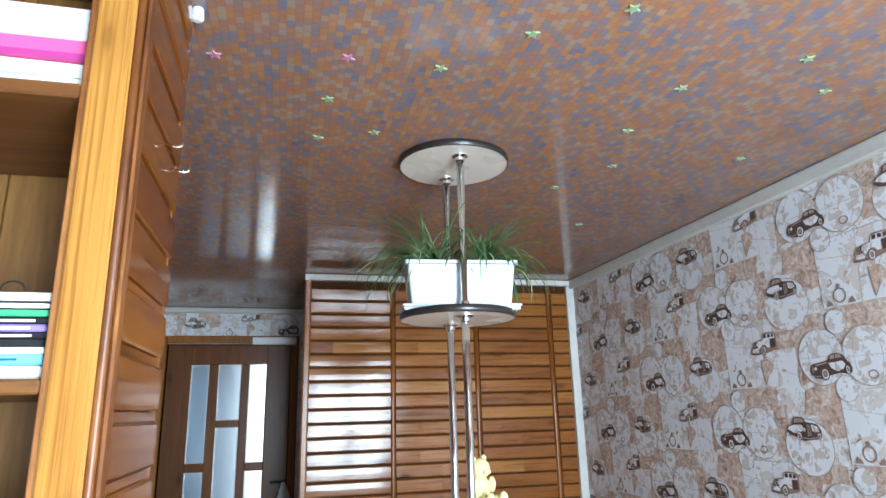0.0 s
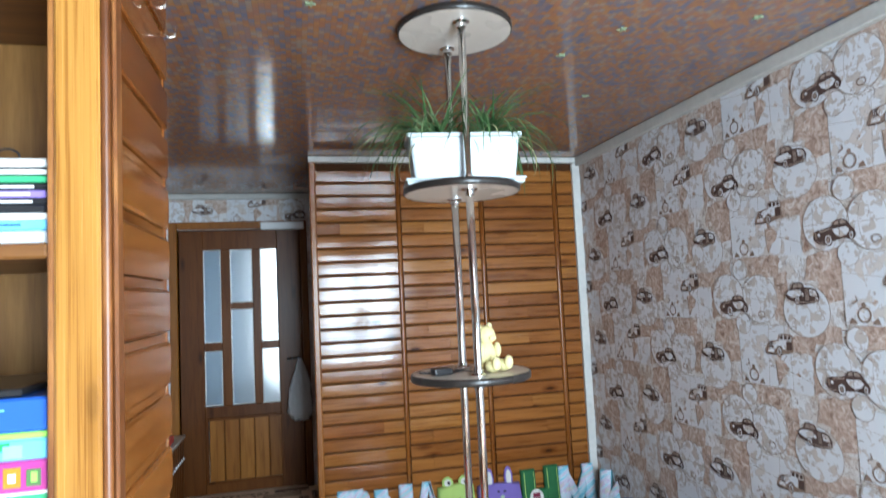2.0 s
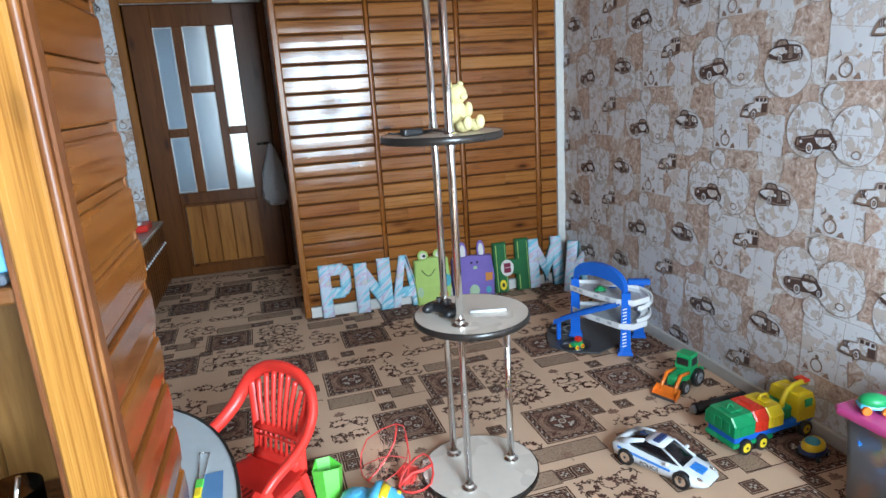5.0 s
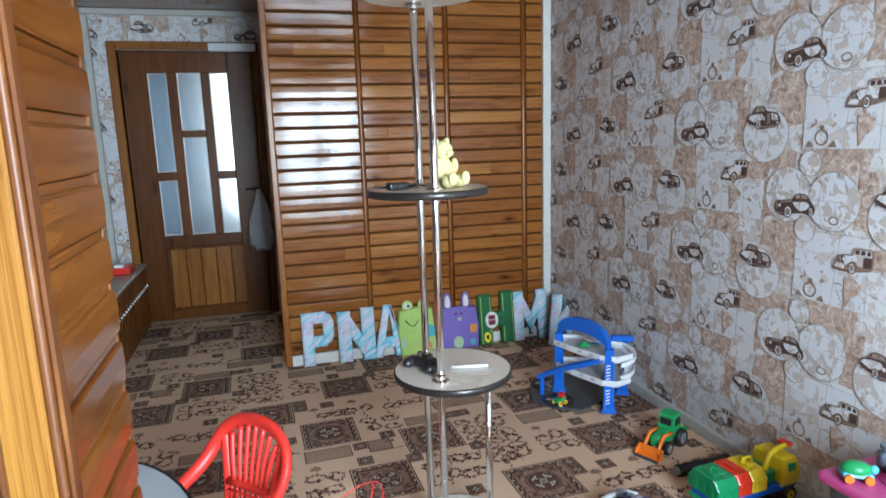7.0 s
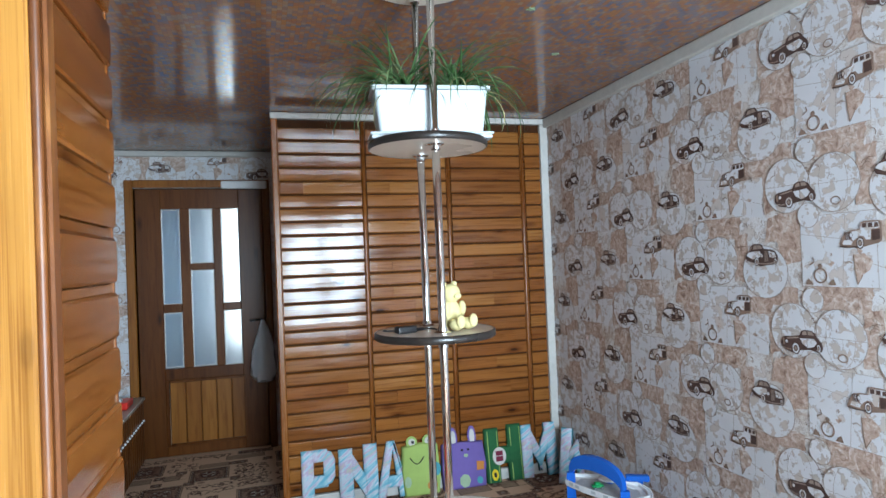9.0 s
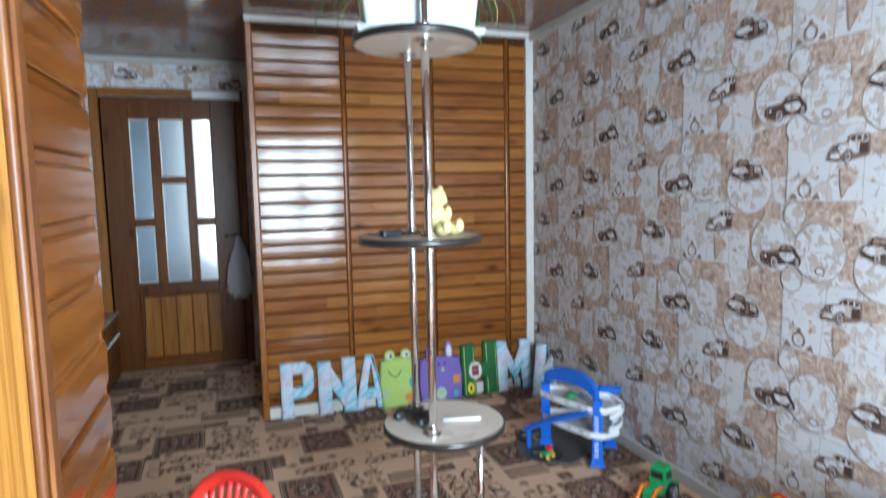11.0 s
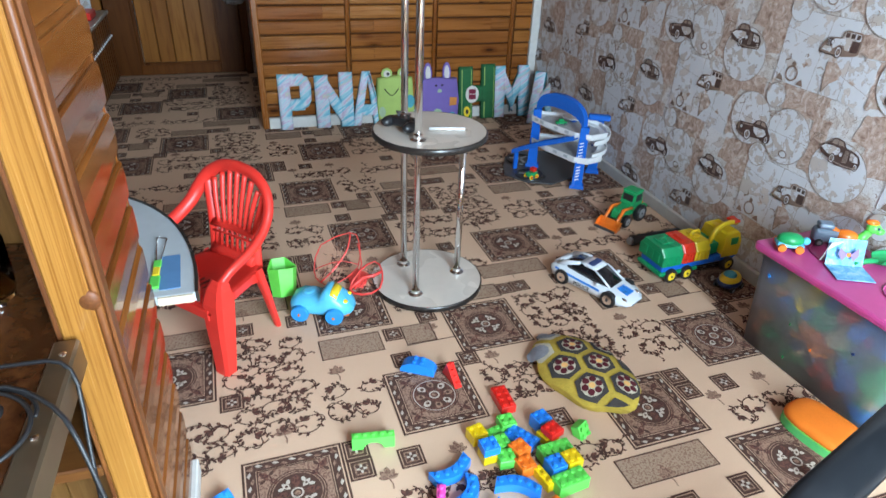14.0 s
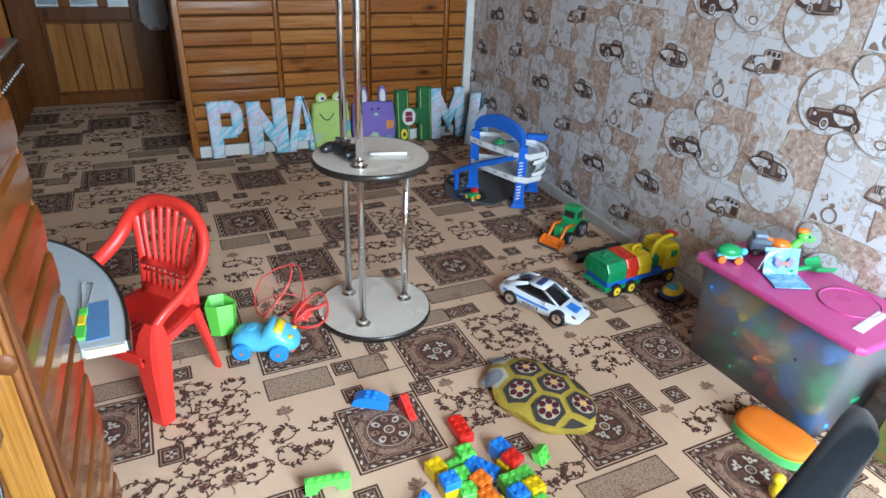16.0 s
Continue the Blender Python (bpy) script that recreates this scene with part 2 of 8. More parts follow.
def mosaic_ceiling():
    m = Mat("glossy_mosaic_ceiling", 0.2, spec=0.34)
    v = m.coord((1, 1, 1))
    # little tiles, each with a tint of its own
    sc = m.node("ShaderNodeVectorMath")
    sc.operation = "MULTIPLY"
    sc.inputs[1].default_value = (1 / 0.0185, 1 / 0.0245, 1.0)
    m.link(v, sc.inputs[0])
    sep = m.node("ShaderNodeSeparateXYZ")
    m.link(sc.outputs[0], sep.inputs[0])
    row = m.math("FLOOR", sep.outputs["X"])
    yy = m.math("ADD", sep.outputs["Y"], m.math("MULTIPLY", m.math("FRACT", m.math("MULTIPLY", row, 0.381)), 1.0))
    cb = m.node("ShaderNodeCombineXYZ")
    m.link(row, cb.inputs[0])
    m.link(m.math("FLOOR", yy), cb.inputs[1])
    wn_ = m.node("ShaderNodeTexWhiteNoise")
    m.link(cb.outputs[0], wn_.inputs["Vector"])
    reg = m.noise(v, 7.0, 3, 0.6)
    f = m.math("ADD", m.math("MULTIPLY", wn_.outputs["Value"], 0.55), m.math("MULTIPLY", reg, 0.48))
    c = m.ramp(f, [(0.10, (0.12, 0.125, 0.20)), (0.28, (0.19, 0.175, 0.215)), (0.40, (0.26, 0.175, 0.155)), (0.52, (0.35, 0.155, 0.088)),
                   (0.66, (0.41, 0.19, 0.075)), (0.78, (0.30, 0.225, 0.185)), (0.92, (0.48, 0.27, 0.105))])
    fx, fy = m.math("FRACT", sep.outputs["X"]), m.math("FRACT", yy)
    ex = m.math("MINIMUM", m.math("MINIMUM", fx, m.math("SUBTRACT", 1.0, fx)), m.math("MINIMUM", fy, m.math("SUBTRACT", 1.0, fy)))
    joint = m.ramp(ex, [(0.0, (1, 1, 1)), (0.09, (0, 0, 0))])
    c = m.mix(m.math("MULTIPLY", joint, 0.26), c, (0.07, 0.055, 0.055))
    fine = m.noise(v, 150, 3)
    c = m.mix(m.math("MULTIPLY", fine, 0.25), c, (0.10, 0.08, 0.08))
    m.base(m.mix(1.0, c, (0.98, 0.98, 1.00), "MULTIPLY"))
    m.roughness(m.math("ADD", m.math("MULTIPLY", reg, 0.08), 0.075))
    return m.m


M["mosaic"] = mosaic_ceiling()


def carpet(name, a, b, speck=None):
    m = Mat(name, 0.95, spec=0.1)
    v = m.coord()
    pile, worn = m.noise(v, 420, 3, 0.7), m.noise(v, 2.2, 4, 0.6)
    c = m.mix(pile, a, b)
    c = m.mix(m.math("MULTIPLY", worn, 0.22), c, tuple(x * 0.72 for x in a))
    if speck:
        c = m.mix(m.ramp(m.noise(v, 170, 3, 0.6), [(0.5, (0, 0, 0)), (0.56, (1, 1, 1))]), c, speck)
    m.base(c).bump(pile, 0.5, 0.003)
    return m.m


M["carpet"] = carpet("beige_carpet", (0.61, 0.405, 0.272), (0.82, 0.575, 0.410))
M["carpet_dark"] = carpet("dark_brown_carpet", (0.072, 0.036, 0.028), (0.135, 0.076, 0.058))
M["carpet_mid"] = carpet("brown_carpet", (0.31, 0.185, 0.128), (0.46, 0.295, 0.208), (0.19, 0.100, 0.074))
M["carpet_red"] = carpet("wine_brown_carpet", (0.135, 0.056, 0.042), (0.225, 0.105, 0.078), (0.08, 0.04, 0.035))
M["carpet_pale"] = carpet("pale_carpet", (0.50, 0.42, 0.35), (0.66, 0.57, 0.48))
M["carpet_speck"] = carpet("speckled_carpet", (0.37, 0.25, 0.17), (0.50, 0.36, 0.255), (0.28, 0.17, 0.12))

# ---- building helpers ----


def part(name, bm, material, parent=None, label="", smooth=False, at=None):
    """One bmesh as one mesh object, under parent where one is given. material: one, or a list by index."""
    me = bpy.data.meshes.new(name)
    if smooth:
        for f in bm.faces:
            f.smooth = True
    bm.to_mesh(me)
    bm.free()
    for mt in material if isinstance(material, list) else [material]:
        me.materials.append(M[mt] if isinstance(mt, str) else mt)
    ob = new(name, me)
    if parent is not None:
        ob.parent = parent
    if at is not None:
        ob.matrix_basis = at
    if label:
        ob["label"] = label
    return ob


def thing(name, label, category, at=None, group="", kind=""):
    ob = new(name)
    ob.empty_display_size = 0.05
    if at is not None:
        ob.matrix_basis = at
    return tagged(ob, label, category, group, kind)


def cubo(bm, x0, x1, y0, y1, z0, z1, bevel=0.0, seg=1, m=None, mi=0):
    vs = [bm.verts.new(c) for c in ((x0, y0, z0), (x1, y0, z0), (x1, y1, z0), (x0, y1, z0), (x0, y0, z1), (x1, y0, z1), (x1, y1, z1), (x0, y1, z1))]
    fs = [bm.faces.new([vs[i] for i in q]) for q in ((3, 2, 1, 0), (4, 5, 6, 7), (0, 1, 5, 4), (1, 2, 6, 5), (2, 3, 7, 6), (3, 0, 4, 7))]
    for f in fs:
        f.material_index = mi
    if bevel:
        es = list({e for f in fs for e in f.edges})
        out = bmesh.ops.bevel(bm, geom=es, offset=bevel, segments=seg, profile=0.5, affect="EDGES")
        vs = list({v for f in out["faces"] for v in f.verts} | {v for v in vs if v.is_valid})
    if m is not None:
        bmesh.ops.transform(bm, matrix=m, verts=[v for v in vs if v.is_valid])
    return bm


def box(*a, **k):
    return cubo(bmesh.new(), *a, **k)


def rod(bm, p0, p1, r0, r1=None, n=16, caps=True, mi=0):
    """A round bar from p0 to p1."""
    p0, p1 = Vector(p0), Vector(p1)
    r1 = r0 if r1 is None else r1
    q = (p1 - p0).to_track_quat("Z", "Y")
    rings = []
    for p, r in ((p0, r0), (p1, r1)):
        rings.append([bm.verts.new(p + q @ Vector((r * math.cos(a), r * math.sin(a), 0))) for a in (2 * math.pi * i / n for i in range(n))])
    for i in range(n):
        f = bm.faces.new((rings[0][i], rings[0][(i + 1) % n], rings[1][(i + 1) % n], rings[1][i]))
        f.smooth, f.material_index = True, mi
    if caps:
        bm.faces.new(rings[0][::-1]).material_index = mi
        bm.faces.new(rings[1]).material_index = mi
    return bm


def lathe(bm, prof, n=32, at=(0, 0, 0), mi=0):
    """A turned shape round z from (radius, height) pairs."""
    o = Vector(at)
    rings = [[bm.verts.new(o + Vector((r * math.cos(2 * math.pi * i / n), r * math.sin(2 * math.pi * i / n), z))) for i in range(n)] for r, z in prof]
    for a, b in zip(rings, rings[1:]):
        for i in range(n):
            f = bm.faces.new((a[i], a[(i + 1) % n], b[(i + 1) % n], b[i]))
            f.material_index = mi
    bm.faces.new(rings[0][::-1]).material_index = mi
    bm.faces.new(rings[-1]).material_index = mi
    return bm


def tube(bm, pts, r, n=8, mi=0, closed=False, flat=1.0):
    """A bar of round section along points."""
    pts = [Vector(p) for p in pts]
    rings, side = [], None
    for i, p in enumerate(pts):
        a = pts[i - 1] if (i or closed) else p
        b = pts[(i + 1) % len(pts)] if (i + 1 < len(pts) or closed) else p
        d = (b - a).normalized()
        if side is None:
            side = d.orthogonal().normalized()
        side = (side - d * side.dot(d)).normalized()
        up = d.cross(side)
        rr = r(i / max(1, len(pts) - 1)) if callable(r) else r
        rings.append([bm.verts.new(p + side * rr * math.cos(t) + up * rr * flat * math.sin(t)) for t in (2 * math.pi * k / n for k in range(n))])
    pairs = list(zip(rings, rings[1:])) + ([(rings[-1], rings[0])] if closed else [])
    for a, b in pairs:
        for k in range(n):
            f = bm.faces.new((a[k], a[(k + 1) % n], b[(k + 1) % n], b[k]))
            f.smooth, f.material_index = True, mi
    if not closed:
        bm.faces.new(rings[0][::-1]).material_index = mi
        bm.faces.new(rings[-1]).material_index = mi
    return bm


def ball(bm, c, r, squash=(1, 1, 1), n=16, mi=0):
    m = Matrix.Translation(c) @ Matrix.Diagonal((r * squash[0], r * squash[1], r * squash[2], 1))
    out = bmesh.ops.create_uvsphere(bm, u_segments=n, v_segments=max(6, n * 2 // 3), radius=1, matrix=m)
    for v in out["verts"]:
        for f in v.link_faces:
            f.smooth, f.material_index = True, mi
    return bm


def prism(bm, pts, z0, z1, bevel=0.0, mi=0, m=None):
    """An outline in x, y pulled up from z0 to z1."""
    lo, hi = [bm.verts.new((x, y, z0)) for x, y in pts], [bm.verts.new((x, y, z1)) for x, y in pts]
    fs = [bm.faces.new(lo[::-1]), bm.faces.new(hi)]
    n = len(pts)
    for i in range(n):
        fs.append(bm.faces.new((lo[i], lo[(i + 1) % n], hi[(i + 1) % n], hi[i])))
    for f in fs:
        f.material_index = mi
    vs = lo + hi
    if bevel:
        es = list(fs[0].edges) + list(fs[1].edges)
        out = bmesh.ops.bevel(bm, geom=es, offset=bevel, segments=2, profile=0.5, affect="EDGES")
        vs = list({v for f in out["faces"] for v in f.verts} | {v for v in vs if v.is_valid})
    if m is not None:
        bmesh.ops.transform(bm, matrix=m, verts=[v for v in vs if v.is_valid])
    return bm


def circle(cx, cy, rx, n=24, ry=None, turn=0.0):
    ry = rx if ry is None else ry
    c, s = math.cos(turn), math.sin(turn)
    out = []
    for i in range(n):
        a, b = rx * math.cos(2 * math.pi * i / n), ry * math.sin(2 * math.pi * i / n)
        out.append((cx + a * c - b * s, cy + a * s + b * c))
    return out


def spline(pts, closed, n=6):
    out = []
    k = len(pts)
    for i in range(k if closed else k - 1):
        p0, p1, p2, p3 = [Vector(pts[(i + d) % k] if closed else pts[min(k - 1, max(0, i + d))]) for d in (-1, 0, 1, 2)]
        for s in range(n):
            t = s / n
            out.append(0.5 * ((2 * p1) + (p2 - p0) * t + (2 * p0 - 5 * p1 + 4 * p2 - p3) * t * t + (3 * p1 - p0 - 3 * p2 + p3) * t ** 3))
    return out if closed else out + [Vector(pts[-1])]


def lettering(txt, size, parent, m, mat, name="lettering"):
    """Raised flat text from the built-in font, as a mesh."""
    cu = bpy.data.curves.new(name, "FONT")
    cu.body, cu.size, cu.align_x, cu.align_y, cu.extrude = txt, size, "CENTER", "CENTER", 0.0004
    tmp = bpy.data.objects.new("tmp", cu)
    me = bpy.data.meshes.new_from_object(tmp)
    bpy.data.objects.remove(tmp)
    me.materials.clear()
    me.materials.append(M[mat])
    ob = new(name, me)
    ob.parent, ob.matrix_basis = parent, m
    return ob


def structure(ob, label=""):
    return tagged(ob, label, "", "", "structure")


class Prints:
    """Flat printed shapes on a surface, in layers, kept inside a rectangle."""

    def __init__(self, place, limits):
        self.v, self.f, self.i, self.place, self.lim = [], [], [], place, limits

    def clip(self, p):
        u0, u1, w0, w1 = self.lim
        for k, lim, sgn in ((0, u0, 1), (0, u1, -1), (1, w0, 1), (1, w1, -1)):
            out = []
            for a, b in zip(p, p[1:] + p[:1]):
                ia, ib = (a[k] - lim) * sgn >= 0, (b[k] - lim) * sgn >= 0
                if ia:
                    out.append(a)
                if ia != ib:
                    t = (lim - a[k]) / (b[k] - a[k])
                    out.append((a[0] + t * (b[0] - a[0]), a[1] + t * (b[1] - a[1])))
            p = out
            if len(p) < 3:
                return []
        return p

    def poly(self, pts, layer, mi):
        p = self.clip(list(pts))
        if len(p) < 3:
            return
        k = len(self.v)
        q = layer + (len(self.f) % 41) / 50
        self.v += [self.place(u, w, q) for u, w in p]
        self.f.append(tuple(range(k, k + len(p))))
        self.i.append(mi)

    def ring(self, outer, inner, layer, mi):
        n = len(outer)
        for i in range(n):
            j = (i + 1) % n
            self.poly([outer[i], outer[j], inner[j], inner[i]], layer, mi)

    def stroke(self, pts, w, layer, mi):
        for a, b in zip(pts, pts[1:]):
            dx, dy = b[0] - a[0], b[1] - a[1]
            d = math.hypot(dx, dy) or 1
            nx, ny = -dy / d * w / 2, dx / d * w / 2
            self.poly([(a[0] + nx, a[1] + ny), (b[0] + nx, b[1] + ny), (b[0] - nx, b[1] - ny), (a[0] - nx, a[1] - ny)], layer, mi)

    def build(self, name, mats, parent=None, label=""):
        me = bpy.data.meshes.new(name)
        me.from_pydata(self.v, [], self.f)
        for mt in mats:
            me.materials.append(M[mt])
        me.polygons.foreach_set("material_index", self.i)
        ob = new(name, me)
        ob.parent = parent
        if label:
            ob["label"] = label
        return ob

# ---- room ----
floor = structure(part("floor", box(XL - 0.1, XR + 0.1, YB - 0.1, YD + 2.0, -0.1, 0.0), "carpet"), "beige and brown patterned fitted carpet")
ceiling = structure(part("ceiling", box(XL - 0.1, XR + 0.1, YB - 0.1, YD + 2.0, H, H + 0.1), "mosaic"), "glossy ceiling with small orange and blue mosaic squares")
wall_right = structure(part("wall_east", box(XR, XR + 0.12, YB - 0.1, YD + 0.1, 0, H), "wallpaper"), "wallpaper printed with vintage cars and old maps")
wall_left = structure(part("wall_west", box(XL - 0.12, XL, YB - 0.1, YD + 0.1, 0, H), "wallpaper"), "wallpaper printed with vintage cars and old maps")
bm = bmesh.new()
cubo(bm, XL, WIN[0], YB - 0.12, YB, 0, H)
cubo(bm, WIN[1], XR, YB - 0.12, YB, 0, H)
cubo(bm, WIN[0], WIN[1], YB - 0.12, YB, 0, WIN[2])
cubo(bm, WIN[0], WIN[1], YB - 0.12, YB, WIN[3], H)
wall_back = structure(part("wall_south", bm, "white_wall"), "white plastered window wall")
DX0, DX1, DZ = -1.045, -0.085, 2.11       # door opening
bm = bmesh.new()
cubo(bm, XL, DX0, YD, YD + 0.12, 0, H)
cubo(bm, DX1, XR, YD, YD + 0.12, 0, H)
cubo(bm, DX0, DX1, YD, YD + 0.12, DZ, H)
wall_door = structure(part("wall_north", bm, "wallpaper"), "wallpapered wall round the door")

# hall behind the door
bm = bmesh.new()
cubo(bm, XL - 0.1, XL, YD + 0.12, YD + 2.0, 0, H)
cubo(bm, 0.6, 0.7, YD + 0.12, YD + 2.0, 0, H)
cubo(bm, XL, 0.6, YD + 1.9, YD + 2.0, 0, H)
structure(part("wall_hall", bm, plain("pale_blue_hall_paint", (0.40, 0.50, 0.58), 0.6)), "pale blue walls of the hall behind the door")

# window behind
w1 = structure(new("window_1"), "white window above a sill")
bm = bmesh.new()
for a, b in ((WIN[0], WIN[0] + 0.05), ((WIN[0] + WIN[1]) / 2 - 0.03, (WIN[0] + WIN[1]) / 2 + 0.03), (WIN[1] - 0.05, WIN[1])):
    cubo(bm, a, b, YB - 0.08, YB - 0.03, WIN[2], WIN[3])
for a, b in ((WIN[2], WIN[2] + 0.05), (WIN[3] - 0.05, WIN[3])):
    cubo(bm, WIN[0] + 0.05, WIN[1] - 0.05, YB - 0.079, YB - 0.031, a, b)
part("window_frame", bm, "white_plastic", w1)
part("window_sill", box(WIN[0] - 0.04, WIN[1] + 0.04, YB + 0.001, YB + 0.10, WIN[2] - 0.035, WIN[2] - 0.005, bevel=0.006), "white_plastic", w1)

# cornices and skirting
structure(part("trim", box(XR - 0.035, XR - 0.001, YB, YW, H - 0.062, H - 0.001, bevel=0.008, seg=2), "grey_trim"), "painted ceiling cornice")
structure(part("trim", box(XL, DX1 + 0.085, YD - 0.035, YD - 0.001, H - 0.045, H - 0.001, bevel=0.008, seg=2), "grey_trim"), "painted ceiling cornice")
structure(part("baseboard", box(XR - 0.022, XR - 0.001, YB, YW, 0.0, 0.058, bevel=0.006, seg=2), "grey_trim"), "grey painted skirting board")

# ---- panelled closet front ----
closet = thing("built_in_closet", "built-in closet front of varnished horizontal pine boards", "closet", kind="structure")
# the groove's shadow line is put into this backing's dark brown colour
part("backing", box(0.013, XR - 0.006, YW + 0.0145, YW + 0.024, 0.071, H - 0.045), plain("groove_shade_brown", (0.070, 0.025, 0.009), 0.8, vary=0.3, spec=0.15), closet, "backing behind the boards, coloured dark as shade in the grooves")
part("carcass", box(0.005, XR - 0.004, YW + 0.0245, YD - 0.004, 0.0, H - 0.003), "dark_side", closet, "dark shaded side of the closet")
COLS = ((0.012, 0.512), (0.546, 1.064), (1.101, 1.589), (1.629, 1.742))
PITCH, ZB0 = 0.0831, 0.072
nb = int((H - 0.04 - ZB0) / PITCH)
prof = [(0.0140, 0.0005), (0.0000, 0.0028), (-0.0034, 0.008), (-0.0038, 0.037), (-0.0034, 0.0685), (-0.0010, 0.0742), (0.0140, 0.0762)]     # a gap to the next board shows the backing, whose dark colour stands in for groove shade


def board_mesh(length):
    bmb = bmesh.new()
    L = [bmb.verts.new((0.0, y, z)) for y, z in prof]
    R = [bmb.verts.new((length, y, z)) for y, z in prof]
    for i in range(len(prof) - 1):
        bmb.faces.new((L[i], R[i], R[i + 1], L[i + 1]))
    bmb.faces.new(L)
    bmb.faces.new(R[::-1])
    me = bpy.data.meshes.new("board")
    bmb.to_mesh(me)
    bmb.free()
    me.materials.append(M["panel_x"])
    return me


rbd = random.Random(21)
for cx0, cx1 in COLS:
    w = cx1 - cx0
    whole = board_mesh(w)
    cuts = [(q * w, board_mesh(q * w - 0.0008), board_mesh((1 - q) * w)) for q in (0.28, 0.55, 0.74)]
    for k in range(nb):
        tilt = radians(rbd.uniform(-0.4, 0.4))
        if w > 0.3 and rbd.random() < 0.28:
            x, m1, m2 = rbd.choice(cuts)
            pieces = ((cx0, m1), (cx0 + x, m2))
        else:
            pieces = ((cx0, whole),)
        for x, me in pieces:
            b = new("board", me)
            b.parent = closet
            b.location = (x, YW, ZB0 + k * PITCH)
            b.rotation_euler = (tilt + radians(rbd.uniform(-0.25, 0.25)), 0, 0)
for a, b in ((0.512, 0.546), (1.064, 1.101), (1.589, 1.629)):
    bm = bmesh.new()
    tube(bm, [((a + b) / 2, YW + 0.004, z) for z in (0.07, 0.8, 1.6, H - 0.045)], (b - a) / 2, 12, flat=0.8)
    part("batten", bm, "batten", closet)
part("corner_post", box(-0.028, 0.012, YW - 0.016, YW + 0.05, 0.0, H - 0.004, bevel=0.008, seg=2), "batten", closet)
part("top_trim", box(-0.03, XR - 0.002, YW - 0.024, YW + 0.01, H - 0.040, H - 0.002, bevel=0.006, seg=2), "white_trim", closet)
part("side_trim", box(1.744, XR - 0.002, YW - 0.020, YW + 0.012, 0.062, H - 0.043, bevel=0.005, seg=2), "white_trim", closet)
part("plinth", box(0.012, XR - 0.025, YW - 0.018, YW + 0.012, 0.0, 0.070, bevel=0.005, seg=2), "white_trim", closet)

# ---- door ----
door = structure(new("door_1"), "closed stained wooden door with six frosted panes")
part("door_frame", box(-1.108, DX0, YD - 0.02, YD + 0.10, 0.0, 2.172, bevel=0.006), "door_panel", door)
part("door_frame", box(DX1, -0.032, YD - 0.02, YD + 0.10, 0.0, 2.172, bevel=0.006), "door_z", door)
part("door_frame", box(DX0, DX1, YD - 0.02, YD + 0.10, 2.112, 2.172, bevel=0.006), "door_panel", door)
LX0, LX1, LZ0, LZ1, LY0, LY1 = -1.038, -0.092, 0.012, 2.10, YD + 0.012, YD + 0.052
panes = [(-0.855, -0.722, 1.197, 1.940), (-0.855, -0.722, 0.700, 1.130), (-0.648, -0.478, 1.512, 1.945), (-0.648, -0.478, 0.697, 1.458),
         (-0.412, -0.280, 1.187, 1.945), (-0.412, -0.280, 0.690, 1.128)]
for a, b in ((LX0, -0.857), (-0.278, LX1)):
    part("stile", box(a, b, LY0, LY1, LZ0, LZ1, bevel=0.004), "door_z", door)
for a, b in ((LZ0, 0.085), (0.600, 0.690), (1.947, LZ1)):
    part("rail", box(-0.857, -0.278, LY0 + 0.001, LY1 - 0.001, a, b, bevel=0.003), "door_z", door)
for a, b in ((-0.720, -0.650), (-0.476, -0.414)):
    part("muntin", box(a, b, LY0 + 0.002, LY1 - 0.002, 0.690, 1.947, bevel=0.006, seg=2), "door_z", door)
for a, b, c, d in ((-0.857, -0.720, 1.130, 1.197), (-0.650, -0.476, 1.458, 1.512), (-0.414, -0.278, 1.128, 1.187)):
    part("muntin", box(a, b, LY0 + 0.003, LY1 - 0.003, c, d, bevel=0.006, seg=2), "door_z", door)
for i in range(5):
    a = -0.832 + i * 0.1146
    part("plank", box(a + 0.003, a + 0.1116, LY0 + 0.012, LY1 - 0.012, 0.085, 0.600, bevel=0.004), "door_panel", door)
bm = bmesh.new()
for a, b, c, d in ((-0.857, -0.835, 0.085, 0.6), (-0.258, -0.278, 0.085, 0.6)):
    cubo(bm, min(a, b), max(a, b), LY0 - 0.004, LY0 + 0.02, c, d, bevel=0.003)
for c, d in ((0.085, 0.105), (0.58, 0.6)):
    cubo(bm, -0.834, -0.279, LY0 - 0.0035, LY0 + 0.02, c, d, bevel=0.003)
part("panel_moulding", bm, "door_z", door)
part("panel_backing", box(-0.834, -0.279, LY1 - 0.0115, LY1 - 0.006, 0.086, 0.599), "door_z", door)
# strips added behind the leaf to keep hall light out of the frame gap
for a, b, c, d in ((DX0, DX0 + 0.030, 0.0, DZ), (DX1 - 0.030, DX1, 0.0, DZ), (DX0 + 0.030, DX1 - 0.030, DZ - 0.030, DZ), (DX0 + 0.030, DX1 - 0.030, 0.0, 0.030)):
    part("door_stop", box(a, b, YD + 0.054, YD + 0.080, c, d), "door_z", door)


def frosted():
    m = Mat("frosted_glass", 0.42)
    m.base((0.78, 0.88, 0.95))
    m.b.inputs["Transmission Weight"].default_value = 1.0
    m.b.inputs["IOR"].default_value = 1.3
    v = m.coord()
    m.bump(m.noise(v, 90, 2), 0.25, 0.002)
    return m.m


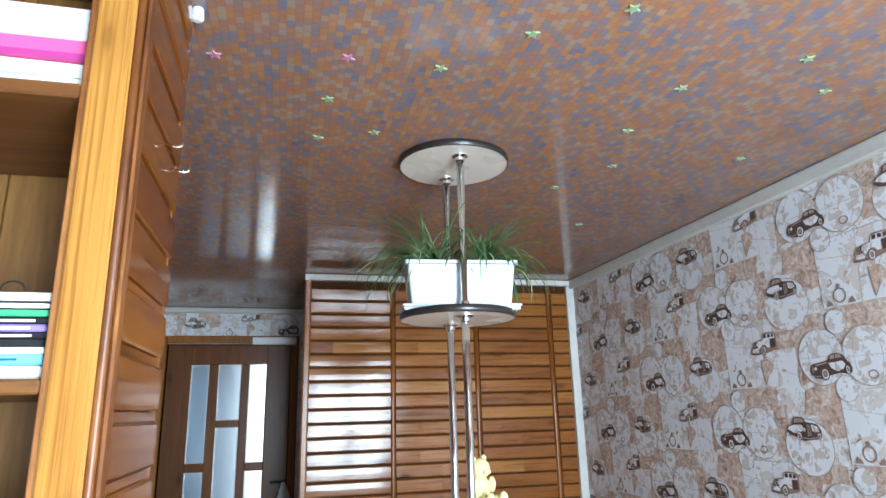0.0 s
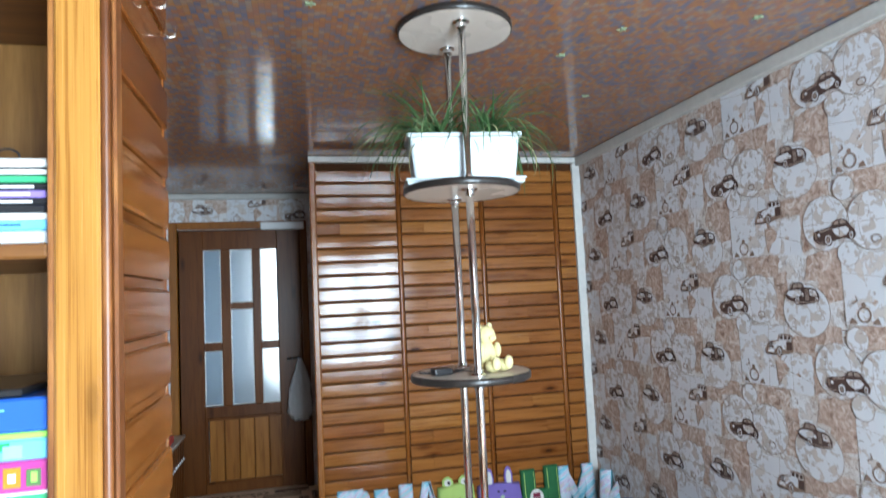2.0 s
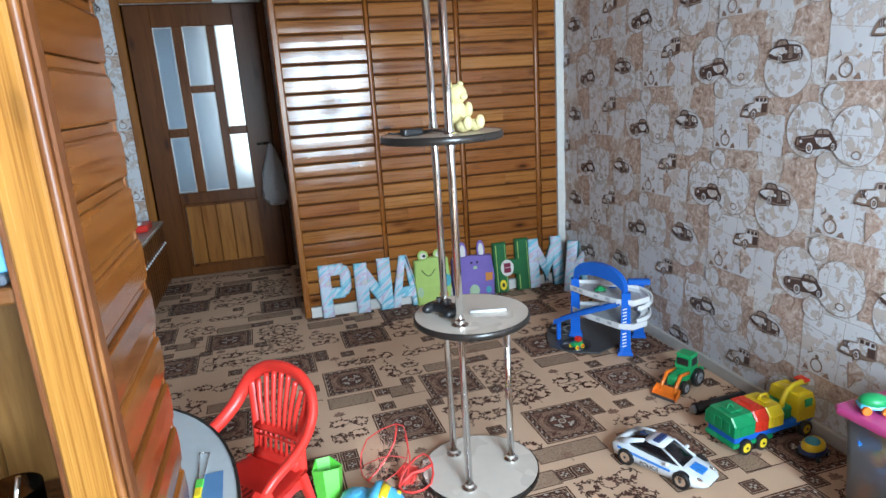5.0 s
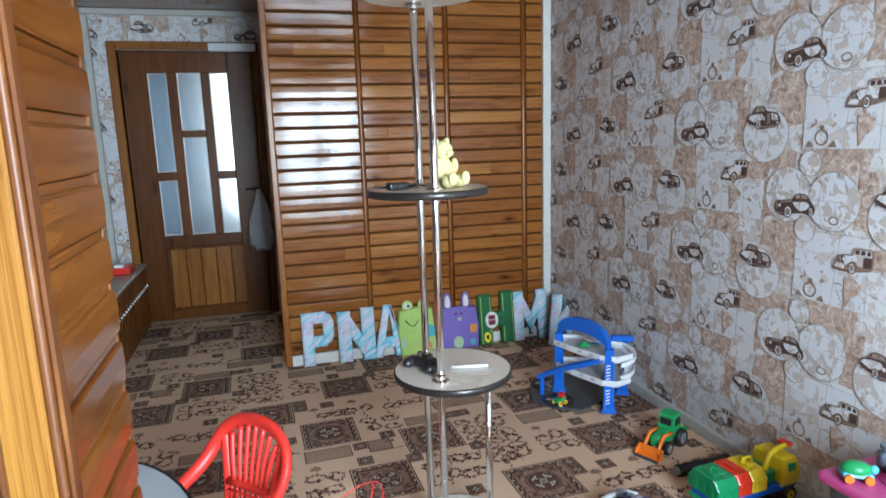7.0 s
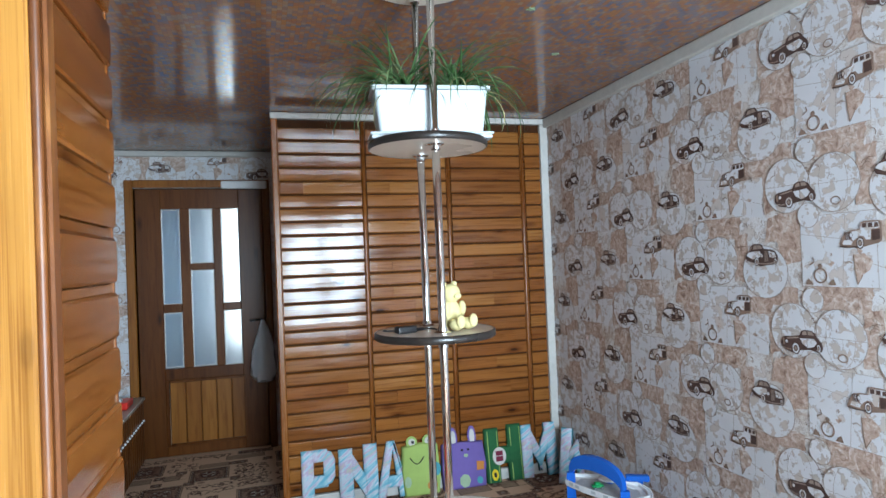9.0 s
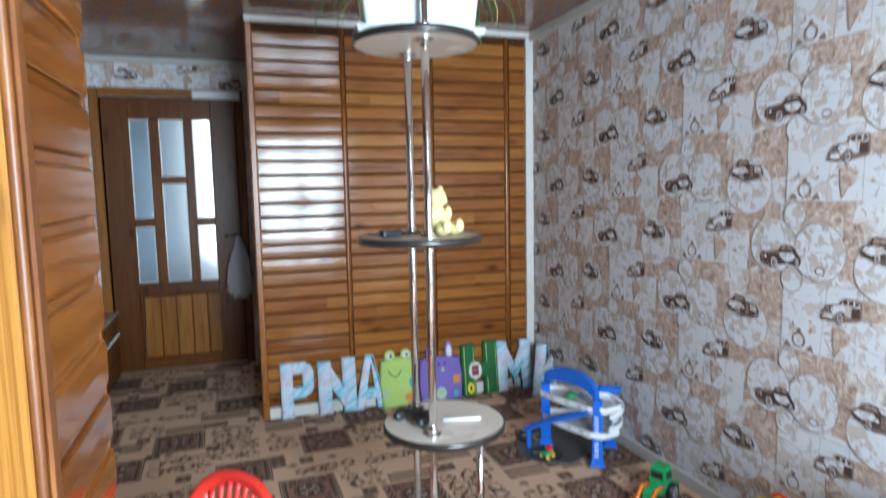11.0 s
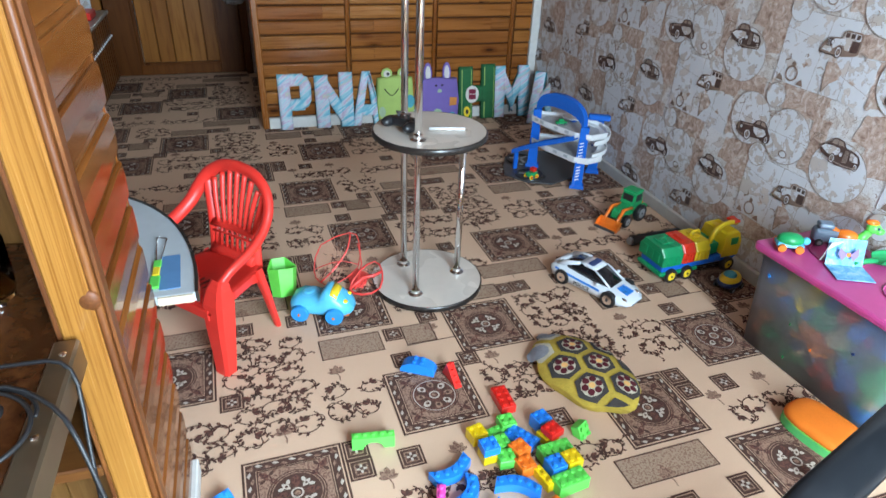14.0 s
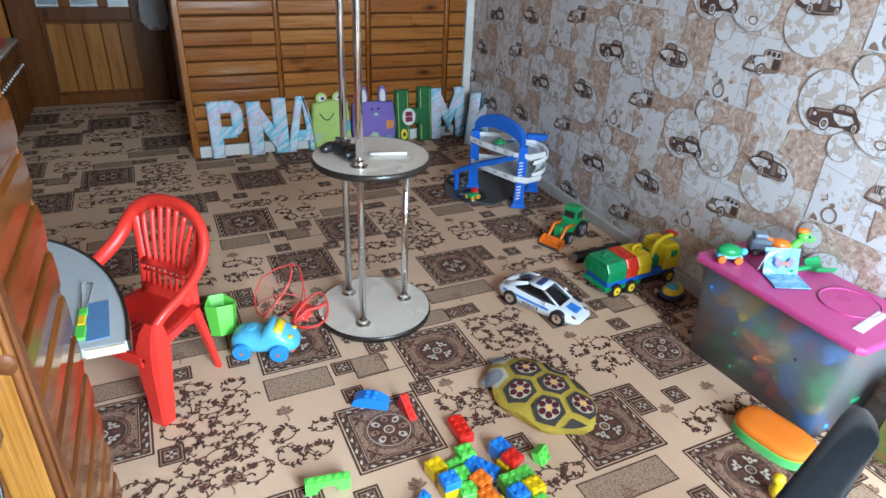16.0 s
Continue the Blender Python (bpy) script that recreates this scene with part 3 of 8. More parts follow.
M["frosted"] = frosted()
for a, b, c, d in panes:
    p = part("pane", box(a + 0.001, b - 0.001, YD + 0.030, YD + 0.036, c + 0.001, d - 0.001), "frosted", door)
    p.visible_shadow = False
    bm = bmesh.new()
    for q in ((a, a + 0.006, c, d), (b - 0.006, b, c, d)):
        cubo(bm, q[0], q[1], LY0 + 0.008, YD + 0.029, q[2], q[3])
    for q in ((a + 0.006, b - 0.006, c, c + 0.006), (a + 0.006, b - 0.006, d - 0.006, d)):
        cubo(bm, q[0], q[1], LY0 + 0.008, YD + 0.029, q[2], q[3])
    part("putty_bead", bm, "white_trim", door)

# ---- bookshelf used as a room divider ----
PX0, PX1, PY = -0.403, -0.350, 0.950      # front post
SX, SY1 = -0.340, 1.320                   # slatted side and its far edge
shelf = thing("bookshelf", "tall varnished pine bookshelf with a slatted side", "bookshelf")
part("post", box(PX0, PX1, PY, PY + 0.045, 0.0, H - 0.002, bevel=0.004), "post", shelf, "pale yellow pine post")
bm = bmesh.new()
tube(bm, [(PX1 + 0.005, PY + 0.010, z) for z in (0.0, 0.6, 1.2, 1.8, H - 0.002)], 0.0065, 10)
part("edge_bead", bm, "post_trim", shelf, "dark varnished edge bead")
part("edge_strip", box(PX1 + 0.0118, PX1 + 0.0185, PY + 0.006, PY + 0.035, 0.0, H - 0.003, bevel=0.003), "post_trim", shelf)
part("inner_edge", box(PX0 - 0.008, PX0 - 0.0005, PY + 0.004, PY + 0.05, 0.0, H - 0.003, bevel=0.002), "post_trim", shelf)
bm = bmesh.new()
ball(bm, (PX1 - 0.004, PY + 0.005, 0.806), 0.017, (1.0, 0.42, 1.1), 18)
part("knob", bm, plain("dark_knot", (0.13, 0.042, 0.012), 0.45, vary=0.45, scale=160, spec=0.3), shelf, "round dark wooden knot on the post")
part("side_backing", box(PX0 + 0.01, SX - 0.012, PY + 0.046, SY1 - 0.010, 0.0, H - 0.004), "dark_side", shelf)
SP = 0.0935
me = None
for k in range(25):
    z0 = 0.055 + k * SP
    if me is None:
        bm = bmesh.new()
        pr = [(-0.012, 0.0), (-0.002, 0.002), (0.0, 0.006), (0.0014, 0.040), (0.0004, 0.072), (-0.003, 0.0775), (-0.006, 0.079), (-0.006, 0.0925), (-0.012, 0.093)]
        a = [bm.verts.new((x, PY + 0.034, z)) for x, z in pr]
        b = [bm.verts.new((x, SY1, z)) for x, z in pr]
        for i in range(len(pr) - 1):
            bm.faces.new((a[i], b[i], b[i + 1], a[i + 1]))
        bm.faces.new(a)
        bm.faces.new(b[::-1])
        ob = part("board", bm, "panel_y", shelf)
        me = ob.data
    else:
        ob = new("board", me)
        ob.parent = shelf
    ob.location = (SX, 0, z0)
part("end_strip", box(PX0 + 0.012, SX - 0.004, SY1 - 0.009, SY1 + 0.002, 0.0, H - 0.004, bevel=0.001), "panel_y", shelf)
part("skirting", box(SX - 0.01, SX + 0.012, PY + 0.03, SY1 + 0.006, 0.0, 0.052, bevel=0.004), "white_trim", shelf, "white skirting strip")
BXL = XL + 0.004
for z, th in ((1.972, 0.022), (1.572, 0.019), (1.168, 0.021), (0.440, 0.026), (2.345, 0.025)):
    part("shelf", box(BXL, PX0 - 0.009, PY + 0.006, 1.288, z, z + th, bevel=0.003), "shelf_x", shelf)
for i in range(8):
    x1 = PX0 - 0.01 - i * 0.105
    x0 = max(BXL, x1 - 0.103)
    part("back_plank", box(x0, x1, 1.292, 1.312, 0.0, H - 0.005, bevel=0.004), "back_z", shelf)
part("back_batten", box(-0.672, -0.640, 1.280, 1.291, 0.78, 2.34, bevel=0.004), "batten", shelf)

for k, (y, z) in enumerate(((1.177, 2.006), (1.262, 1.992))):
    hk = thing("wall_hook", "small bent metal hook on the slatted side", "hook", pose(SX + 0.005, y, z), "hooks on the shelf side")
    bm = bmesh.new()
    tube(bm, [(-0.004, 0, 0), (0.012, 0.0, -0.004), (0.02, 0.002, -0.002), (0.024, 0.004, 0.014)], 0.0022, 6)
    part("hook", bm, "chrome", hk)


def marble():
    m = Mat("orange_marbled_laminate", 0.22)
    v = m.coord()
    n1, n2 = m.noise(v, 7, 6, 0.65, 1.6), m.noise(v, 34, 4, 0.6, 0.5)
    f = m.math("ADD", m.math("MULTIPLY", n1, 0.7), m.math("MULTIPLY", n2, 0.3))
    m.base(m.ramp(f, [(0.36, (0.028, 0.008, 0.003)), (0.46, (0.062, 0.018, 0.006)), (0.54, (0.100, 0.034, 0.011)), (0.64, (0.16, 0.068, 0.030))]))
    return m.m


M["marble"] = marble()
M["bronze"] = plain("bronze_aluminium", (0.23, 0.17, 0.11), 0.34, 0.85, 0.1)
M["black_rubber"] = plain("black_rubber", (0.014, 0.014, 0.016), 0.42)
M["black_plastic"] = plain("black_plastic", (0.018, 0.018, 0.02), 0.30)
desk = thing("desk", "desk with an orange marbled laminate top and metal edge", "desk")
part("desktop", box(BXL, -0.412, -0.30, 1.284, 0.715, 0.745, bevel=0.003), "marble", desk)
edge = part("edge_profile", box(-0.412, -0.376, -0.30, 0.942, 0.700, 0.752, bevel=0.004), "bronze", desk, "bronze metal edge profile")
for y in (0.905, 0.742):
    part("screw", lathe(bmesh.new(), [(0.0055, 0.7515), (0.0055, 0.7535), (0.003, 0.7548)], 12, (-0.392, y, 0)), "chrome", edge)
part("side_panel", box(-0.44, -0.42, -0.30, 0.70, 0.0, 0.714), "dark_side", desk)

# things on the desk


def clear(name, colour, rough=0.05, alpha_like=1.0, ior=1.45):
    m = Mat(name, rough)
    m.base(colour)
    m.b.inputs["Transmission Weight"].default_value = alpha_like
    m.b.inputs["IOR"].default_value = ior
    return m.m


M["smoked_glass"] = clear("smoked_glass", (0.80, 0.72, 0.55), 0.05, 1.0, 1.12)
jar = thing("glass_jar", "smoked brown glass tumbler standing on the desk", "jar", pose(-0.535, 1.10, 0.7455))
bm = lathe(bmesh.new(), [(0.036, 0.0), (0.041, 0.02), (0.043, 0.10), (0.0405, 0.10), (0.0385, 0.02), (0.034, 0.007)], 32)
part("tumbler", bm, "smoked_glass", jar, smooth=True)
bm = bmesh.new()
tube(bm, [(-0.02, -0.008, 0.012), (0.0, 0.0, 0.06), (0.012, 0.006, 0.115)], 0.004, 8)
part("stirrer", bm, "chrome", jar)
mg = thing("sunglasses_case", "dark leaning plastic case beside the jar", "case", pose(-0.64, 1.13, 0.7455, 0, 0, 25))
bm = bmesh.new()
cubo(bm, -0.07, 0.07, -0.03, 0.03, 0.0, 0.035, bevel=0.014, seg=3)
part("case", bm, "black_plastic", mg, smooth=True)
pen = thing("ballpoint_pen", "clear ballpoint pen lying on the desk", "pen", pose(-0.60, 1.055, 0.7505, 0, 0, 4))
bm = bmesh.new()
rod(bm, (-0.09, 0, 0), (0.06, 0, 0), 0.0042, n=10)
part("barrel", bm, "white_plastic", pen)
bm = bmesh.new()
rod(bm, (0.06, 0, 0), (0.10, 0, 0), 0.0048, 0.0046, n=10)
part("cap", bm, "chrome", pen)
cable = thing("cable", "coiled black cable on the desk edge", "cable", pose(-0.50, 0.78, 0.7485))
pts = []
for i in range(90):
    a = i / 90 * 4.6 * math.pi
    r = 0.075 + 0.018 * math.sin(a * 0.7) + 0.012 * math.cos(a * 1.7)
    pts.append((r * math.cos(a) * 1.15 - 0.01 * math.sin(a * .4), r * 0.75 * math.sin(a) + 0.02 * math.sin(a * 0.5), 0.002 + 0.008 * (i / 90) + 0.004 * math.sin(a * 2.1)))
pts += [(0.06, 0.05, 0.02), (0.105, 0.02, 0.016), (0.14, -0.02, 0.008), (0.160, -0.05, -0.05), (0.172, -0.07, -0.13), (0.168, -0.06, -0.18), (0.154, -0.03, -0.195), (0.140, 0.0, -0.16), (0.134, 0.04, -0.09), (0.130, 0.08, -0.02), (0.112, 0.098, 0.010), (0.07, 0.105, 0.012), (0.0, 0.11, 0.006), (-0.10, 0.09, 0.004)]
pts = spline(pts, False, 2)
part("cord", tube(bmesh.new(), pts, 0.0032, 6), "black_rubber", cable)
bm = bmesh.new()
cubo(bm, -0.014, 0.014, -0.006, 0.006, 0.0, 0.010, bevel=0.002, m=pose(-0.105, 0.01, 0.0, 0, 0, 40))
part("plug", bm, "black_plastic", cable)

# ---- books and boxes ----


def book(name, label, category, x1, y0, z0, sx, sy, sz, cover, group, bars=(), pages=True, turn=0.0):
    """A closed book or box lying flat; the edge towards -y is its spine. bars: (u, v, width, height, colour) on the spine."""
    o = thing(name, label, category, pose(x1, y0, z0, 0, 0, turn), group)
    part("cover" if pages else "carton", box(-sx, 0, 0, sy, 0, sz, bevel=min(0.003, sz * 0.2)), cover, o)
    if pages:
        part("page_block", box(-0.0008, 0.0008, 0.006, sy - 0.004, sz * 0.15, sz * 0.85), "paper", o)
    for k, (u, v, w, h, c) in enumerate(bars):
        bmb = box(-sx + u * sx, -sx + (u + w) * sx, -0.0012 - 0.0004 * k, 0.001, v * sz, (v + h) * sz)
        part("printed_bar", bmb, c, o)
    return o


M["paper"] = plain("paper", (0.74, 0.72, 0.68), 0.7, vary=0.1)
COL = {"pink": (0.72, 0.10, 0.28), "hot_pink": (0.70, 0.14, 0.50), "white": (0.74, 0.74, 0.76), "cobalt": (0.018, 0.10, 0.44), "sky": (0.15, 0.45, 0.70), "magenta": (0.42, 0.045, 0.22), "felt_dark_green": (0.08, 0.16, 0.06),
       "green": (0.05, 0.38, 0.17), "lime": (0.30, 0.72, 0.10), "yellow": (0.85, 0.62, 0.03), "black": (0.016, 0.016, 0.018), "violet": (0.26, 0.18, 0.50), "red": (0.72, 0.028, 0.018),
       "orange": (0.85, 0.20, 0.02), "blue": (0.03, 0.26, 0.78), "navy": (0.025, 0.05, 0.16), "grey": (0.30, 0.32, 0.34), "dark_grey": (0.06, 0.062, 0.068), "toy_green": (0.015, 0.34, 0.11), "cream": (0.80, 0.72, 0.42),
       "light_blue": (0.12, 0.56, 0.80), "skin_yellow": (0.86, 0.77, 0.36), "aqua": (0.25, 0.66, 0.75), "lilac": (0.25, 0.16, 0.52), "brick_green": (0.13, 0.68, 0.10), "brick_blue": (0.02, 0.24, 0.80)}
for k, c in COL.items():
    M[k] = plain(k + "_gloss", c, 0.30, vary=0.07, scale=18, bump=0.03)
G = "stack on the shelf"
book("folder", "white card folder on top of the shelf stack", "folder", -0.416, 0.985, 2.077, 0.40, 0.25, 0.055, "white", G, pages=False)
book("folder", "pink folder with a white lower edge", "folder", -0.414, 0.980, 2.042, 0.42, 0.25, 0.034, "pink", G, [(0.0, 0.0, 1.0, 0.3, "magenta")])
book("magazine", "worn white magazine in the stack", "magazine", -0.414, 0.985, 2.018, 0.40, 0.25, 0.022, "white", G, turn=1.5)
book("magazine", "worn grey magazine in the stack", "magazine", -0.416, 0.985, 1.995, 0.40, 0.25, 0.022, "paper", G, turn=-1)
mid = [("white", 0.020, []), ("sky", 0.016, [(0.55, 0.4, 0.35, 0.2, "cobalt")]), ("paper", 0.010, []), ("black", 0.011, [(0.0, 0.15, 0.62, 0.7, "yellow")]), ("black", 0.011, [(0.72, 0.3, 0.22, 0.35, "white")]),
       ("violet", 0.011, [(0.72, 0.3, 0.22, 0.35, "white")]), ("black", 0.011, [(0.72, 0.3, 0.22, 0.35, "white")]), ("green", 0.010, [(0.0, 0.2, 0.5, 0.3, "paper")]), ("black", 0.014, [(0.0, 0.1, 0.35, 0.3, "paper"), (0.5, 0.2, 0.5, 0.5, "paper")]), ("paper", 0.013, [])]
z = 1.5915
names = {"white": "white", "sky": "light blue", "paper": "cream", "black": "black", "violet": "violet", "green": "green"}
for c, h, bars in mid:
    book("book", "thin %s book in a flat stack on the shelf" % names[c], "book", -0.413 - random.uniform(0, 0.006), 0.968 + random.uniform(0, 0.01), z, 0.30, 0.22, h * 0.84, c, "flat stack of thin books", bars)
    z += h * 0.84 + 0.0004
gl = thing("reading_glasses", "folded reading glasses on the book stack", "glasses", pose(-0.455, 1.03, z))
bm = bmesh.new()
tube(bm, [(-0.03 + 0.015 * math.cos(a), 0, 0.012 + 0.012 * math.sin(a)) for a in (i * math.pi / 8 for i in range(9))], 0.0015, 6)
part("rim", bm, "black_plastic", gl)
boxes = [("sky", 0.040, [], "light blue"),
         ("green", 0.040, [(0.745, 0.30, 0.11, 0.42, "paper"), (0.76, 0.40, 0.025, 0.22, "red"), (0.79, 0.40, 0.02, 0.22, "violet"), (0.815, 0.40, 0.025, 0.22, "orange"), (0.925, 0.64, 0.055, 0.08, "paper"), (0.905, 0.44, 0.08, 0.08, "paper"), (0.89, 0.24, 0.09, 0.08, "paper")], "green"),
         ("magenta", 0.040, [(0.745, 0.28, 0.07, 0.5, "hot_pink"), (0.855, 0.22, 0.055, 0.6, "orange"), (0.87, 0.38, 0.025, 0.26, "paper"), (0.93, 0.24, 0.045, 0.50, "felt_dark_green"), (0.945, 0.36, 0.02, 0.3, "lime"), (0.0, 0.0, 1.0, 0.08, "paper")], "magenta"),
         ("sky", 0.025, [(0.745, 0.10, 0.05, 0.75, "paper"), (0.785, 0.12, 0.055, 0.6, "yellow"), (0.80, 0.45, 0.02, 0.4, "orange"), (0.845, 0.5, 0.03, 0.4, "toy_green"), (0.855, 0.15, 0.06, 0.6, "aqua")], "light blue picture"),
         ("lime", 0.008, [], "lime green"), ("cobalt", 0.041, [], "cobalt blue")]
z = 1.2045
for c, h, bars, nm in boxes:
    gb = book("game_box", "flat %s children's game box on the shelf" % nm, "game box", -0.415, 0.972, z, 0.34, 0.25, h, c, "stack of game boxes", bars, pages=False)
    if nm == "light blue":
        for txt, x, mt_ in (("Н", -0.082, "cobalt"), ("И", -0.064, "violet"), ("Е", -0.046, "red")):
            lettering(txt, 0.022, gb, pose(x, -0.0008, h * 0.48, 90, 0, 0), mt_)
    if nm == "cobalt blue":
        for txt, x, mt_ in (("О", -0.074, "yellow"), ("Т", -0.055, "aqua")):
            lettering(txt, 0.024, gb, pose(x, -0.0008, h * 0.45, 90, 0, 0), mt_)
    z += h + 0.0005
book("tray", "black tray lying on the game boxes", "tray", -0.45, 0.985, z, 0.3, 0.2, 0.010, "black", "stack of game boxes", pages=False)
lb = thing("laptop", "dark grey closed laptop under the game boxes", "laptop", pose(-0.42, 0.965, 1.1895))
part("lid", box(-0.36, 0, 0, 0.25, 0, 0.0145, bevel=0.003), plain("blue_grey_lid", (0.10, 0.115, 0.14), 0.3), lb)
dish = thing("glass_dish", "small clear glass dish at the shelf edge", "dish", pose(-0.462, 0.968, 1.2042))
M["clear"] = clear("clear_glass", (0.95, 0.97, 0.98))
lathe_bm = lathe(bmesh.new(), [(0.018, 0), (0.026, 0.004), (0.031, 0.009), (0.029, 0.009), (0.024, 0.005), (0.016, 0.003)], 28)
part("bowl", lathe_bm, "clear", dish, smooth=True)

# ---- table behind the bookshelf ----
M["grey_top"] = plain("pale_grey_laminate", (0.50, 0.55, 0.58), 0.30, vary=0.06)
M["chip_core"] = plain("chipboard_core", (0.55, 0.46, 0.34), 0.8, vary=0.3, scale=80, bump=0.4)
tb = thing("play_table", "low grey laminate table with a rounded black edge", "table")
TZ = 0.535
arc = [(-0.258 - 0.36 * (1 - math.cos(a)), 1.330 + 0.60 * math.sin(a)) for a in (radians(90) * i / 16 for i in range(17))]
out = [(-1.0, 1.330)] + arc + [(-1.0, 1.92)]
part("tabletop", prism(bmesh.new(), out, TZ, TZ + 0.022), "grey_top", tb)
bm = bmesh.new()
for a, b in zip(arc, arc[1:]):
    d = Vector((b[0] - a[0], b[1] - a[1])).normalized()
    n2 = Vector((d.y, -d.x)) * 0.007
    vs = [bm.verts.new(c) for c in ((a[0], a[1], TZ - 0.004), (b[0], b[1], TZ - 0.004), (b[0] + n2.x, b[1] + n2.y, TZ - 0.004), (a[0] + n2.x, a[1] + n2.y, TZ - 0.004),
                                    (a[0], a[1], TZ + 0.025), (b[0], b[1], TZ + 0.025), (b[0] + n2.x, b[1] + n2.y, TZ + 0.025), (a[0] + n2.x, a[1] + n2.y, TZ + 0.025))]
    for q in ((0, 1, 2, 3), (7, 6, 5, 4), (0, 4, 5, 1), (1, 5, 6, 2), (2, 6, 7, 3), (3, 7, 4, 0)):
        bm.faces.new([vs[i] for i in q])
bmesh.ops.remove_doubles(bm, verts=bm.verts, dist=0.0005)
part("edging", bm, "black_edge", tb, "black plastic edging")
part("raw_edge", box(-0.335, -0.262, 1.3235, 1.3295, TZ + 0.001, TZ + 0.021), "chip_core", tb, "bare chipboard edge")
for x, y in ((-0.46, 1.44), (-0.9, 1.44), (-0.9, 1.85), (-0.62, 1.80)):
    part("leg", rod(bmesh.new(), (x, y, 0), (x, y, TZ), 0.016, n=14), "chrome", tb)
cd = thing("card", "blue picture card lying on the grey table", "card", pose(-0.315, 1.43, TZ + 0.0225, 0, 0, 3))
part("sheet", box(-0.022, 0.022, -0.075, 0.075, 0, 0.0015), plain("faded_blue_card", (0.10, 0.24, 0.46), 0.5), cd)
pn = thing("pendant", "yellow and green plastic pendant on a wire loop", "pendant", pose(-0.345, 1.46, TZ + 0.0235))
tagged(pn, "green and yellow toy charm on a wire loop, on the table")
bm = bmesh.new()
tube(bm, [(-0.012, 0.14, 0.003), (0.012, 0.13, 0.003), (0.006, 0.02, 0.003), (-0.004, 0.02, 0.003)], 0.0016, 6, closed=True)
part("loop", bm, "chrome", pn)
bm = bmesh.new()
cubo(bm, -0.011, 0.011, -0.10, -0.05, 0, 0.006, bevel=0.002)
part("charm", bm, "brick_green", pn)
bm = bmesh.new()
cubo(bm, -0.009, 0.009, -0.01, 0.022, 0, 0.006, bevel=0.002)
part("charm", bm, "brick_green", pn)
bm = bmesh.new()
cubo(bm, -0.008, 0.008, -0.048, -0.012, 0, 0.007, bevel=0.002)
part("charm", bm, "yellow", pn)

# ---- by the door ----
lc = thing("low_cabinet", "low brown slatted radiator cabinet by the door", "cabinet")
part("top", box(XL + 0.003, -1.003, 4.18, 5.36, 0.478, 0.502, bevel=0.004), plain("speckled_worktop", (0.34, 0.31, 0.27), 0.35, vary=0.4, scale=120), lc)
part("body", box(XL + 0.003, -1.03, 4.20, 5.358, 0.0, 0.476), "dark_side", lc)
for i in range(16):
    y = 4.20 + i * 0.0725
    part("slat", box(-1.029, -1.014, y, y + 0.052, 0.02, 0.474, bevel=0.003), "door_z", lc)
for i in range(16):
    part("knob", ball(bmesh.new(), (-1.010, 4.226 + i * 0.0725, 0.33), 0.009, n=8), "white_plastic", lc, "white knob")
rb = thing("red_box", "small red box with a white lid on the low cabinet", "box", pose(-1.10, 5.02, 0.5025))
part("carton", box(-0.06, 0.06, -0.10, 0.10, 0, 0.05, bevel=0.01, seg=2), "red", rb)
part("lid", box(-0.045, 0.02, -0.10, -0.04, 0.0505, 0.075, bevel=0.008, seg=2), "white_plastic", rb)
structure(part("trim", box(XL + 0.001, XL + 0.045, YD - 0.05, YD - 0.003, 0.503, H - 0.05, bevel=0.006), "grey_trim"), "grey corner trim strip")
dc = thing("door_closer", "white metal door closer strip over the door", "door closer")
part("housing", box(-0.40, -0.050, YD - 0.062, YD - 0.021, 2.096, 2.160, bevel=0.012, seg=2), "white_plastic", dc)
bg = thing("plastic_bag", "translucent plastic bag hanging on the door handle", "bag")
M["bag"] = clear("thin_polythene", (0.80, 0.84, 0.88), 0.35, 0.55, 1.2)
bm = bmesh.new()
n = 20
rings = []
for k, (r, z) in enumerate(((0.012, 1.03), (0.03, 0.98), (0.055, 0.90), (0.075, 0.80), (0.088, 0.68), (0.09, 0.60), (0.07, 0.555), (0.02, 0.545))):
    rings.append([bm.verts.new((-0.118 + r * (1 + 0.22 * math.sin(5 * a + k)) * math.cos(a), YD - 0.065 + 0.45 * r * (1 + 0.3 * math.sin(7 * a + 2 * k)) * math.sin(a), z + 0.01 * math.sin(3 * a + k)))
                  for a in (2 * math.pi * i / n for i in range(n))])
for a, b in zip(rings, rings[1:]):
    for i in range(n):
        bm.faces.new((a[i], a[(i + 1) % n], b[(i + 1) % n], b[i]))
bm.faces.new(rings[-1])
part("sack", bm, "bag", bg, smooth=True)
bm = bmesh.new()
rod(bm, (-0.125, YD + 0.012, 1.04), (-0.125, YD - 0.045, 1.04), 0.009, n=10)
tube(bm, [(-0.125, YD - 0.045, 1.04), (-0.16, YD - 0.05, 1.04), (-0.215, YD - 0.048, 1.035)], 0.008, 8)
dh = part("door_handle", bm, "black_edge", door)
bm = bmesh.new()
ball(bm, (-0.117, YD - 0.066, 0.62), 0.05, (1.1, 0.6, 0.9), 12)
part("contents", bm, "white_plastic", bg)

# ---- chrome pole rack ----
RX, RY = 0.427, 2.065
rack = thing("pole_rack", "floor to ceiling chrome pole rack with round shelves", "rack")
P1, P2, P3 = (0.422, 1.955), (0.430, 2.174), (0.622, 2.067)


